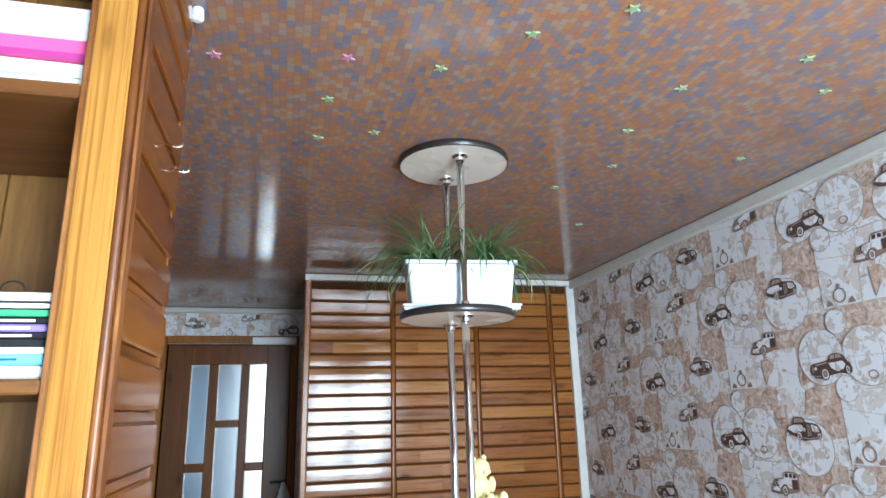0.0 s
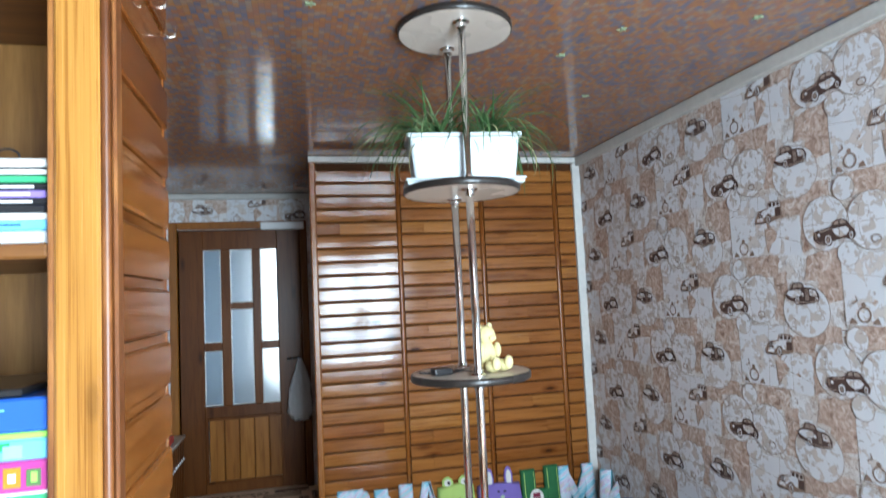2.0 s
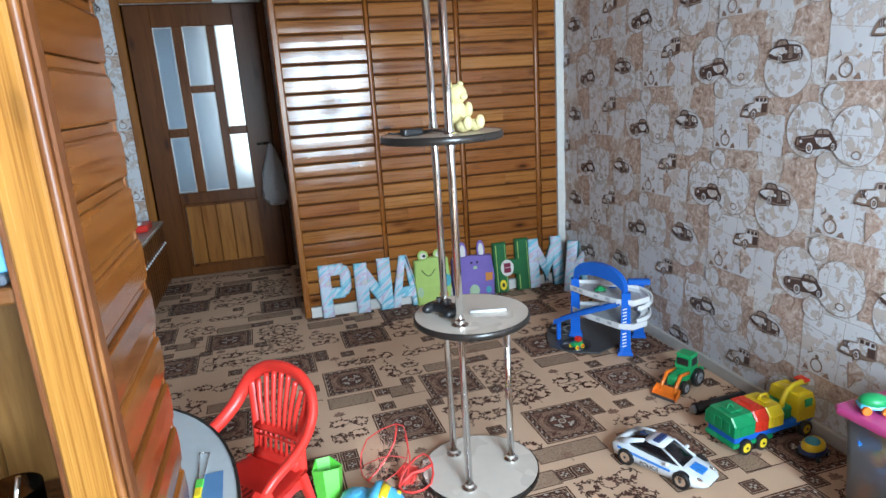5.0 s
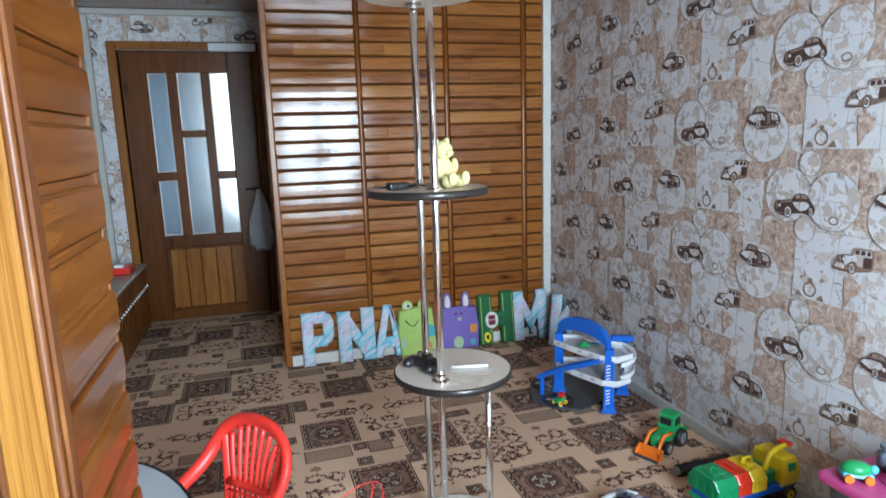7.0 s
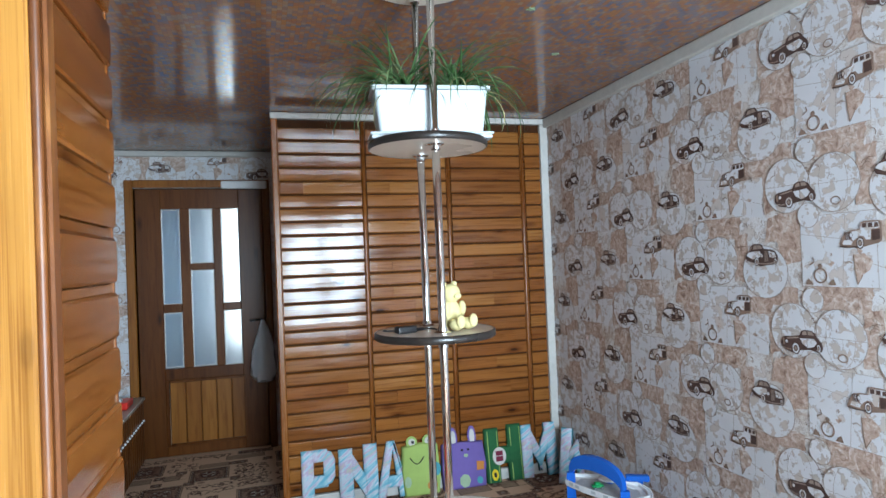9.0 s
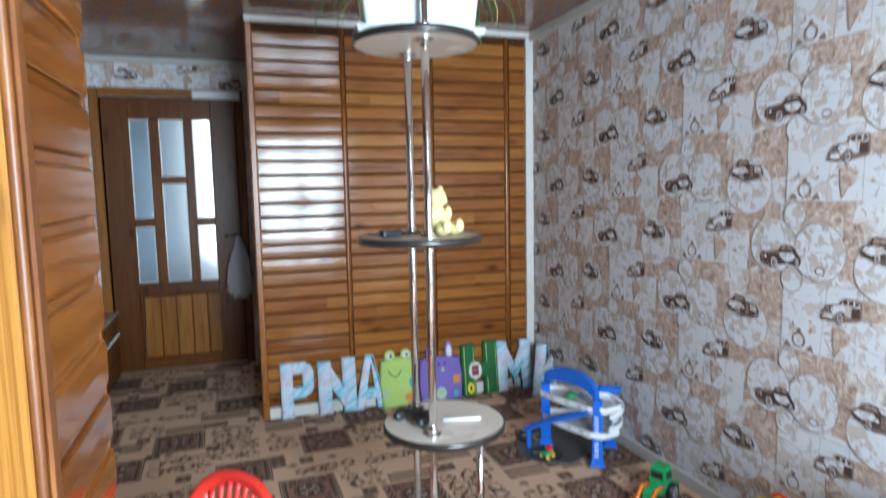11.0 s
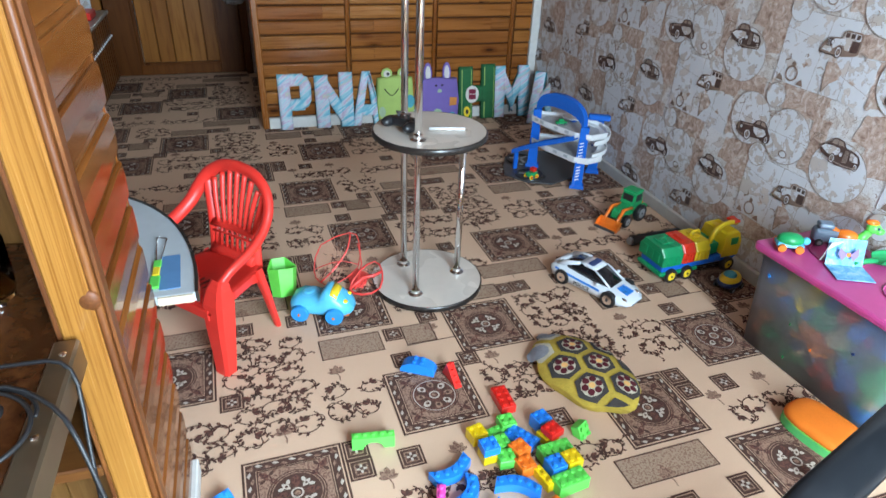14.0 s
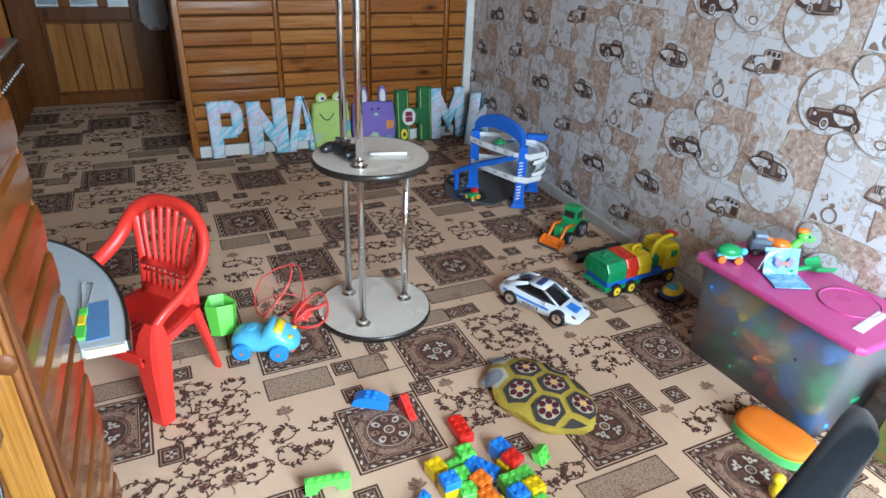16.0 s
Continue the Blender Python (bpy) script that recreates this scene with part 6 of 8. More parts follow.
lettering("POLICE", 0.020, pc, pose(-0.015, -0.0655, 0.030, 90, 0, 0), "black")
lettering("POLICE", 0.020, pc, pose(-0.015, 0.0655, 0.030, 90, 0, 180), "black")
lettering("POLICE", 0.014, pc, pose(0.122, 0.0, 0.0515, 0, 9, 90), "black")
part("rear_lamps", box(-0.1605, -0.1565, -0.044, 0.044, 0.042, 0.049), "dark_grey", pc)
part("front_grille", box(0.1535, 0.166, -0.028, 0.028, 0.0235, 0.0275), "black", pc)

# ---- turtle shell cushion ----
M["wool_yellow"] = plain("mustard_crochet", (0.46, 0.33, 0.045), 0.95, vary=0.25, scale=260, bump=0.9)
M["wool_grey"] = plain("grey_crochet", (0.050, 0.042, 0.037), 0.95, vary=0.25, scale=260, bump=0.9)
M["wool_wine"] = plain("wine_crochet", (0.09, 0.008, 0.014), 0.95, vary=0.2, scale=260, bump=0.8)
M["wool_pale"] = plain("pale_crochet", (0.52, 0.48, 0.36), 0.95, vary=0.15, scale=260, bump=0.8)
M["wool_slate"] = plain("slate_crochet", (0.26, 0.28, 0.32), 0.95, vary=0.25, scale=260, bump=0.8)
M["wool_peach"] = plain("peach_crochet", (0.80, 0.46, 0.16), 0.95, vary=0.15, scale=260, bump=0.8)
tu = thing("turtle_cushion", "crocheted turtle shell cushion of hexagons with wine flowers", "cushion", pose(0.838, 1.398, 0.002))
TA, TB, TH = 0.205, 0.138, 0.066
TC, TS = math.cos(radians(-70)), math.sin(radians(-70))     # the long way of the shell


def dome(x, y, lift=0.0):
    u, v = x * TC + y * TS, -x * TS + y * TC
    q = 1 - (u / TA) ** 2 - (v / TB) ** 2
    return (x, y, 0.012 + (TH - 0.012) * max(0.0, q) ** 0.5 + lift)


def shell_rim(a, s):
    """A point of the uneven rim, where the outer hexagons bulge."""
    lump = s * (0.965 + 0.035 * math.cos(7 * a + 0.6) + 0.012 * math.sin(3 * a))
    u, v = TA * lump * math.cos(a), TB * lump * math.sin(a)
    return u * TC - v * TS, u * TS + v * TC


bm = bmesh.new()
vs = [[bm.verts.new(dome(*shell_rim(2 * math.pi * i / 48, math.sin(k / 12 * math.pi / 2)))) for i in range(48)] for k in range(1, 13)]
bm.faces.new(vs[0])
for a, b in zip(vs, vs[1:]):
    for i in range(48):
        bm.faces.new((a[i], b[i], b[(i + 1) % 48], a[(i + 1) % 48])).smooth = True
low = [bm.verts.new((v.co.x * 0.94, v.co.y * 0.94, 0.0)) for v in vs[-1]]
for i in range(48):
    bm.faces.new((vs[-1][i], low[i], low[(i + 1) % 48], vs[-1][(i + 1) % 48]))
bm.faces.new(low[::-1])
part("shell", bm, "wool_yellow", tu)


def on_shell(name, outline, mat, lift, parent, rings=6):
    """A knitted patch that follows the dome."""
    cx, cy = sum(p[0] for p in outline) / len(outline), sum(p[1] for p in outline) / len(outline)
    b = bmesh.new()
    loops = []
    for k in range(rings + 1):
        q = (k + 0.02) / rings
        loops.append([b.verts.new(dome(cx + (x - cx) * min(1, q), cy + (y - cy) * min(1, q), lift)) for x, y in outline])
    b.faces.new(loops[0])
    n = len(outline)
    for u, v in zip(loops, loops[1:]):
        for i in range(n):
            b.faces.new((u[i], v[i], v[(i + 1) % n], u[(i + 1) % n])).smooth = True
    return part(name, b, mat, parent)


def rimmed(x, y):
    """Keep a patch's corner inside the shell."""
    u, v = x * TC + y * TS, -x * TS + y * TC
    q = math.hypot(u / TA, v / TB)
    k = min(1.0, 0.94 / q) if q else 1.0
    return x * k, y * k


E1, E2 = Vector((0.112, -0.018)), Vector((0.042, -0.102))     # steps of the honeycomb
cells = []
for i in range(-3, 4):
    for j in range(-3, 4):
        c = Vector((-0.078, 0.000)) + E1 * i + E2 * j
        u, v = c.x * TC + c.y * TS, -c.x * TS + c.y * TC
        q = (u / TA) ** 2 + (v / TB) ** 2
        if q < 1.35:
            cells.append((c.x, c.y, 0.053 if q < 0.8 else 0.048, ("s" if q < 0.9 else "p") if c.y > 0.085 and c.x < 0.02 else ("f" if q < 0.80 else "g")))
for hx, hy, hr, kind in cells:
    cor = [(hx + hr * math.cos(a), hy + hr * math.sin(a)) for a in (math.pi / 3 * i + radians(21) for i in range(6))]
    hexa = []
    for a, b in zip(cor, cor[1:] + cor[:1]):
        hexa += [rimmed(a[0] + (b[0] - a[0]) * t / 6, a[1] + (b[1] - a[1]) * t / 6) for t in range(6)]
    h = on_shell("hexagon", hexa, "wool_pale" if kind in "sp" else "wool_grey", 0.0045, tu)
    if kind == "s":
        on_shell("centre", circle(hx, hy, hr * 0.66, 12), "wool_slate", 0.0065, h)
    if kind == "f":
        on_shell("flower_ground", circle(hx, hy, hr * 0.66, 12), "wool_pale", 0.0062, h)
        for k in range(6):
            a = k * math.pi / 3
            on_shell("petal", circle(hx + hr * 0.43 * math.cos(a), hy + hr * 0.43 * math.sin(a), hr * 0.205, 9), "wool_wine", 0.0085, h, 2)
        on_shell("flower_eye", circle(hx, hy, hr * 0.20, 10), "wool_peach", 0.0085, h, 2)

# ---- storage box ----
M["box_plastic"] = clear("frosted_clear_plastic", (0.80, 0.82, 0.86), 0.37, 0.91, 1.09)
M["lid_pink"] = plain("magenta_plastic", (0.56, 0.070, 0.26), 0.30, vary=0.06)
sb = thing("storage_box", "clear plastic storage box full of toys with a pink lid", "storage box", pose(1.438, 1.478, 0, 0, 0, 3.4))
BX0, BX1, BY0, BY1, BZ = 0.028, 0.318, -0.562, -0.022, 0.362
bm = bmesh.new()
lo = [(BX0 + 0.026, BY0 + 0.03), (BX1 - 0.005, BY0 + 0.03), (BX1 - 0.005, BY1 - 0.012), (BX0 + 0.026, BY1 - 0.012)]
hi = [(BX0, BY0), (BX1, BY0), (BX1, BY1), (BX0, BY1)]
a = [bm.verts.new((*c, 0.003)) for c in lo]
b = [bm.verts.new((*c, BZ)) for c in hi]
fs = [bm.faces.new(a[::-1])]
for i in range(4):
    fs.append(bm.faces.new((a[i], a[(i + 1) % 4], b[(i + 1) % 4], b[i])))
bmesh.ops.bevel(bm, geom=[e for e in bm.edges if not e.is_boundary and abs(e.verts[0].co.z - e.verts[1].co.z) > 0.1], offset=0.03, segments=4, profile=0.5, affect="EDGES")
bmesh.ops.solidify(bm, geom=list(bm.faces), thickness=0.003)
part("tub", bm, "box_plastic", sb, "translucent plastic tub", smooth=True)
part("lid", prism(bmesh.new(), [(BX0 - 0.028, BY0 - 0.008), (BX0 - 0.012, BY0 - 0.028), (BX1 + 0.012, BY0 - 0.028), (BX1 + 0.012, BY1 + 0.02), (BX0 - 0.01, BY1 + 0.02), (BX0 - 0.028, BY1)], BZ + 0.001, BZ + 0.026, bevel=0.009), "lid_pink", sb)
for y in (-0.42, -0.16):
    bm = bmesh.new()
    tube(bm, [(0.20 + 0.085 * math.cos(t), y + 0.080 * math.sin(t), BZ + 0.0262) for t in (2 * math.pi * i / 28 for i in range(28))], 0.0055, 6, closed=True, flat=0.25)
    part("lid_ring", bm, "lid_pink", sb)
rb2 = random.Random(4)
cols = ["blue", "red", "toy_green", "cream", "orange", "navy", "red", "blue", "yellow", "magenta", "toy_green", "blue"]
for k in range(150):
    x, y, z = rb2.uniform(0.06, 0.25), rb2.uniform(-0.50, -0.075), rb2.uniform(0.040, 0.300)
    s = rb2.uniform(0.028, 0.052)
    x = max(x, 0.060 + s - 0.07 * z)
    bm = bmesh.new()
    if k % 3:
        cubo(bm, -s, s, -s * 0.8, s * 0.8, -s * 0.6, s * 0.6, bevel=s * 0.2)
    else:
        ball(bm, (0, 0, 0), s, (1, 0.8, 0.8), 10)
    part("toy_piece", bm, cols[k % len(cols)], sb, at=pose(x, y, z, rb2.uniform(0, 180), rb2.uniform(0, 180), rb2.uniform(0, 180)))

LZ = BZ + 0.0265
o = thing("toy_turtle_car", "small green turtle toy with orange wheels on the lid", "toy", pose(1.512, 1.402, LZ, 0, 0, -30))
bm = bmesh.new()
ball(bm, (0, 0, 0.034), 0.036, (1.15, 0.8, 0.62), 16)
part("shell", bm, "toy_green", o)
part("belly", box(-0.042, 0.042, -0.026, 0.026, 0.012, 0.027, bevel=0.008, seg=2), "light_blue", o)
bm = bmesh.new()
ball(bm, (0.046, 0, 0.034), 0.013, n=10)
part("head", bm, "light_blue", o)
for x in (-0.026, 0.026):
    for y in (-0.029, 0.029):
        wheel(o, x, y, 0.013, 0.013, 0.011, "orange", "orange")
o = thing("picture_book", "open light blue picture book standing on the lid", "book", pose(1.595, 1.262, LZ, 0, 0, -24))
M["page_blue"] = map_patch("light_blue_picture_page", (0.08, 0.28, 0.56), (0.20, 0.50, 0.70), (0.46, 0.64, 0.74))
part("page", box(-0.055, 0.055, -0.085, 0.0, 0.0, 0.003, m=pose(0, 0, 0.0035, 0, 0, 0)), "page_blue", o)
up = part("page", box(-0.055, 0.055, 0.0, 0.003, 0.0, 0.085, m=pose(0, 0.002, 0.003, -18, 0, 0)), "page_blue", o)
bm = bmesh.new()
for s in (-1, 1):
    prism(bm, [(s * 0.004, 0.0), (s * 0.026, 0.022), (s * 0.030, 0.0), (s * 0.016, -0.020)], 0, 0.001, m=pose(0, -0.001, 0.045, 72, 0, 0))
part("printed_shape", bm, "violet", o)
bm = bmesh.new()
prism(bm, circle(0, 0.0, 0.007, 10), 0.0012, 0.002, m=pose(0, -0.001, 0.045, 72, 0, 0))
part("printed_shape", bm, "orange", o)
part("prop_page", box(-0.052, 0.052, 0.0, 0.003, 0.0, 0.075, m=pose(-0.012, 0.045, 0.003, 14, 0, 22)), "white", o)
o = thing("sand_scoop", "green plastic sand scoop on the lid", "scoop", pose(1.70, 1.245, LZ, 0, 0, -12))
bm = bmesh.new()
prf = [(math.cos(t) * 0.038, math.sin(t) * 0.030) for t in (math.pi + math.pi * i / 8 for i in range(9))]
loft(bm, [[(x, y * q, 0.034 + z * q) for y, z in prf] + [(x, y * q * 0.9, 0.034 + z * q * 0.9) for y, z in prf[::-1]] for x, q in ((0.0, 0.8), (0.03, 1.0), (0.065, 1.05))])
part("blade", bm, "toy_green", o)
bm = bmesh.new()
tube(bm, [(0.0, 0, 0.02), (-0.03, 0, 0.018), (-0.075, 0, 0.012)], 0.009, 8)
part("handle", bm, "toy_green", o)
o = thing("toy_dinosaur", "small green toy dinosaur with orange back on the lid", "toy", pose(1.715, 1.352, LZ, 0, 0, -38))
bm = bmesh.new()
tube(bm, [(0.005, 0, 0.030), (0.022, 0, 0.046), (0.034, 0, 0.070)], lambda q: 0.017 - 0.005 * q, 10)
ball(bm, (0.042, 0, 0.084), 0.021, (1.05, 0.85, 0.85), 12)
ball(bm, (0.060, 0, 0.076), 0.014, (1.15, 0.95, 0.8), 12)
for x in (-0.042, 0.004):
    for y in (-0.015, 0.015):
        rod(bm, (x, y, 0), (x, y, 0.026), 0.009, 0.010, 8)
part("body", bm, "brick_green", o)
bm = bmesh.new()
ball(bm, (-0.022, 0, 0.040), 0.030, (1.25, 0.8, 0.78), 14)
tube(bm, [(-0.045, 0, 0.046), (-0.066, 0, 0.060), (-0.080, 0, 0.066)], lambda q: 0.013 - 0.008 * q, 8)
part("back", bm, "orange", o)
bm = bmesh.new()
ball(bm, (0.034, 0, 0.103), 0.016, (1.3, 0.8, 0.6), 10)
part("crest", bm, "orange", o)
for y in (-0.016, 0.016):
    bm = bmesh.new()
    ball(bm, (0.052, y, 0.090), 0.0045, n=8)
    part("eye", bm, "navy", o)
o = thing("toy_wagon", "grey blue blocky toy on the lid by the wall", "toy", pose(1.662, 1.400, LZ, 0, 0, -30))
M["slate_plastic"] = plain("slate_blue_plastic", (0.17, 0.23, 0.30), 0.35, vary=0.08)
part("body", box(-0.048, 0.048, -0.024, 0.024, 0.010, 0.058, bevel=0.014, seg=3), "slate_plastic", o)
part("cab", box(-0.040, 0.006, -0.021, 0.021, 0.0585, 0.076, bevel=0.007, seg=2), "slate_plastic", o)
for x in (-0.028, 0.028):
    for y in (-0.025, 0.025):
        wheel(o, x, y, 0.012, 0.012, 0.009, "dark_grey", "grey")
o = thing("paper_strip", "white folded paper strip on the lid", "paper", pose(1.565, 0.965, LZ, 0, 0, 12))
part("sheet", box(-0.02, 0.14, -0.014, 0.014, 0.0, 0.003, bevel=0.0008), "paper", o)

# ---- box of a game, zip case, duck ----
o = thing("game_box", "colourful picture game box standing behind the storage box", "game box", pose(1.715, 0.800, 0.002, 0, 0, 2))
M["game_print"] = map_patch("colourful_box_print", (0.03, 0.09, 0.03), (0.12, 0.16, 0.04), (0.30, 0.08, 0.04))
part("carton", box(-0.08, 0.075, -0.05, 0.05, 0.0, 0.255, bevel=0.003), "game_print", o)
for k, (a, c, q, mt_) in enumerate(((-0.04, 0.19, 0.028, "light_blue"), (0.02, 0.13, 0.032, "red"), (0.04, 0.05, 0.028, "orange"), (-0.045, 0.06, 0.028, "yellow"))):
    bm = bmesh.new()
    prism(bm, circle(a, c, q, 18), 0, 0.0015, m=pose(0, 0.0515, 0, 90, 0, 0))
    bmesh.ops.recalc_face_normals(bm, faces=bm.faces)
    part("printed_disc", bm, mt_, o)
o = thing("zip_case", "orange zipped pencil case with a green side", "case", pose(1.398, 0.985, 0.002, 0, 0, 12))
M["foam_orange"] = plain("orange_neoprene", (0.82, 0.19, 0.010), 0.75, vary=0.06, scale=200, bump=0.3)
M["foam_green"] = plain("green_neoprene", (0.10, 0.50, 0.14), 0.7, vary=0.08, scale=200, bump=0.3)
shape = [(0.074 * math.copysign(abs(math.cos(t)) ** 0.66, math.cos(t)), 0.112 * math.copysign(abs(math.sin(t)) ** 0.66, math.sin(t))) for t in (2 * math.pi * (i + 0.5) / 64 for i in range(64))]
part("lower_shell", prism(bmesh.new(), shape, 0.0, 0.026, bevel=0.008), "foam_green", o)
part("zip", prism(bmesh.new(), [(x * 0.985, y * 0.985) for x, y in shape], 0.0265, 0.030), "lime", o)
bm = bmesh.new()
loft(bm, [[(x * q, y * q, z) for x, y in shape] for q, z in ((0.97, 0.0305), (1.0, 0.034), (0.99, 0.042), (0.95, 0.049), (0.86, 0.054), (0.6, 0.057), (0.2, 0.058))])
part("upper_shell", bm, "foam_orange", o, smooth=True)
o = thing("rubber_duck", "small yellow toy duck on the carpet", "toy", pose(1.235, 0.828, 0.002, 0, 0, 60))
bm = bmesh.new()
ball(bm, (0, 0, 0.024), 0.024, (1.25, 0.9, 0.95), 12)
ball(bm, (0.016, 0, 0.056), 0.017, n=12)
part("body", bm, "yellow", o)
bm = bmesh.new()
ball(bm, (0.036, 0, 0.053), 0.008, (1.2, 1, 0.5), 8)
part("beak", bm, "red", o)

# ---- office chair beside the camera ----
oc = thing("office_chair", "black office chair with padded plastic armrest", "office chair", pose(0, 0, 0))
AZ = 0.615
pathp = [(0.53, 0.452, AZ - 0.012), (0.63, 0.482, AZ), (0.75, 0.520, AZ + 0.004), (0.86, 0.558, AZ), (0.935, 0.582, AZ - 0.010)]
M["arm_black"] = plain("satin_black_plastic", (0.008, 0.009, 0.011), 0.30, vary=0.1, scale=200, bump=0.1, spec=0.3)
bm = bmesh.new()
tube(bm, [tuple(Vector(pathp[i]).lerp(Vector(pathp[i + 1]), t)) for i in range(4) for t in (0.0, 0.33, 0.66)] + [pathp[-1]], lambda q: 0.040 * (0.55 + 0.45 * min(1, 9 * q, 9 * (1 - q)) ** 0.5), 16, flat=0.42)
part("armrest", bm, "arm_black", oc)
bm = bmesh.new()
tube(bm, spline([(0.640, 0.486, AZ - 0.014), (0.585, 0.470, AZ - 0.030), (0.572, 0.464, AZ - 0.060), (0.590, 0.460, AZ - 0.095), (0.680, 0.450, AZ - 0.130), (0.760, 0.400, 0.460)], False, 5), 0.022, 10, flat=0.75)
part("arm_bracket", bm, "arm_black", oc)
M["chair_cloth"] = plain("black_fabric", (0.02, 0.02, 0.022), 0.9, vary=0.2, scale=300, bump=0.5)
OX, OY = 0.775, 0.270
part("seat", box(-0.23, 0.23, -0.23, 0.20, 0.42, 0.49, bevel=0.03, seg=3), "chair_cloth", oc, at=pose(OX, OY, 0, 0, 0, 15))
# back added out of view, sized to block window light from the right floor
part("backrest", box(0.235, 0.300, -0.23, 0.22, 0.54, 1.04, bevel=0.030, seg=3), "chair_cloth", oc, at=pose(OX, OY, 0, 0, 0, 15))
bm = bmesh.new()
tube(bm, [(0.10, 0, 0.43), (0.24, 0, 0.42), (0.318, 0, 0.50), (0.320, 0, 0.75)], 0.022, 8)
part("back_bracket", bm, "arm_black", oc, at=pose(OX, OY, 0, 0, 0, 15))
part("column", rod(bmesh.new(), (OX, OY, 0.07), (OX, OY, 0.42), 0.025), "chrome", oc)
for k in range(5):
    a = 2 * math.pi * k / 5 + 0.3
    bm = bmesh.new()
    tube(bm, [(OX, OY, 0.09), (OX + 0.27 * math.cos(a), OY + 0.27 * math.sin(a), 0.06)], 0.018, 8)
    part("base_leg", bm, "arm_black", oc)
    bm = bmesh.new()
    ball(bm, (OX + 0.26 * math.cos(a), OY + 0.26 * math.sin(a), 0.026), 0.026, (1, 1, 1), 10)
    part("caster", bm, "black_rubber", oc)

# ---- blue car, green cup, red basket ----
o = thing("toy_car", "light blue chunky plastic toy car with orange hubs", "toy car", pose(0.072, 1.955, 0.002, 0, 0, -24) @ Matrix.Diagonal((1.0, 1.04, 0.98, 1)))
M["wheel_blue"] = plain("mid_blue_plastic", (0.03, 0.28, 0.66), 0.3, vary=0.05)
M["baby_blue"] = plain("baby_blue_plastic", (0.10, 0.50, 0.78), 0.28, vary=0.05)
bm = bmesh.new()
st = [(-0.108, 0.026, 0.034, 0.058), (-0.098, 0.046, 0.026, 0.078), (-0.070, 0.056, 0.022, 0.090), (-0.035, 0.057, 0.022, 0.092), (-0.008, 0.056, 0.022, 0.086), (0.004, 0.056, 0.022, 0.096), (0.018, 0.055, 0.022, 0.120),
      (0.036, 0.054, 0.022, 0.126), (0.056, 0.054, 0.022, 0.112), (0.074, 0.054, 0.024, 0.096), (0.096, 0.048, 0.026, 0.082), (0.112, 0.036, 0.030, 0.064), (0.120, 0.020, 0.036, 0.052)]
loft(bm, [[(x, w * c, zl + (zt - zl) * h) for c, h in ((-0.8, 0.0), (0.8, 0.0), (1.0, 0.22), (1.0, 0.50), (0.90, 0.78), (0.62, 0.95), (0.25, 1.0), (-0.25, 1.0), (-0.62, 0.95), (-0.90, 0.78), (-1.0, 0.50), (-1.0, 0.22))] for x, w, zl, zt in st], smooth=True)
part("body", bm, "baby_blue", o)
bm = bmesh.new()
loft(bm, [[(x, y, z + 0.0008), (x + 0.024, y, z - 0.0185), (x + 0.022, y, z - 0.026), (x - 0.002, y, z - 0.008)] for y, x, z in ((-0.040, 0.044, 0.112), (-0.022, 0.046, 0.121), (0.0, 0.047, 0.1225), (0.022, 0.046, 0.121), (0.040, 0.044, 0.112))], smooth=True)
part("windscreen", bm, "yellow", o)
for y in (-0.026, 0.026):
    bm = bmesh.new()
    ball(bm, (0.094, y, 0.079), 0.010, (1.1, 1.0, 0.6), 10)
    part("lamp", bm, "yellow", o)
bm = bmesh.new()
lathe(bm, [(0.020, 0.0), (0.016, 0.003), (0.006, 0.004)], 16, (-0.045, 0, 0.0915))
part("seat_socket", bm, "baby_blue", o)
part("bumper", box(-0.09, 0.108, -0.036, 0.036, 0.018, 0.030, bevel=0.005), "orange", o)
for x in (-0.062, 0.062):
    for y in (-0.058, 0.058):
        wheel(o, x, y, 0.032, 0.032, 0.024, "wheel_blue", "wheel_blue", "orange")
o = thing("toy_cup", "bright green faceted plastic toy cup leaning over", "cup", pose(-0.052, 2.075, 0.018, -22, 6, 12) @ Matrix.Scale(1.10, 4))
bm = bmesh.new()
n = 6
rg = []
for r, z in ((0.040, 0.0), (0.046, 0.05), (0.050, 0.095)):
    rg.append([(r * math.cos(2 * math.pi * i / n), r * math.sin(2 * math.pi * i / n), z + (0.028 if z > 0.09 and i in (1, 2) else 0)) for i in range(n)])
rin = [[(x * 0.9, y * 0.9, z) for x, y, z in rg[2]], [(x * 0.88, y * 0.88, z + 0.004) for x, y, z in rg[0]]]
loft(bm, rg + rin)
part("cup", bm, plain("lime_plastic", (0.16, 0.74, 0.09), 0.35), o)
o = thing("red_basket", "crushed clear plastic toy bag with red piping", "toy bag", pose(0.205, 2.135, 0.004, 0, 0, -12))
M["film"] = clear("clear_vinyl", (0.95, 0.80, 0.79), 0.08, 1.0, 1.12)
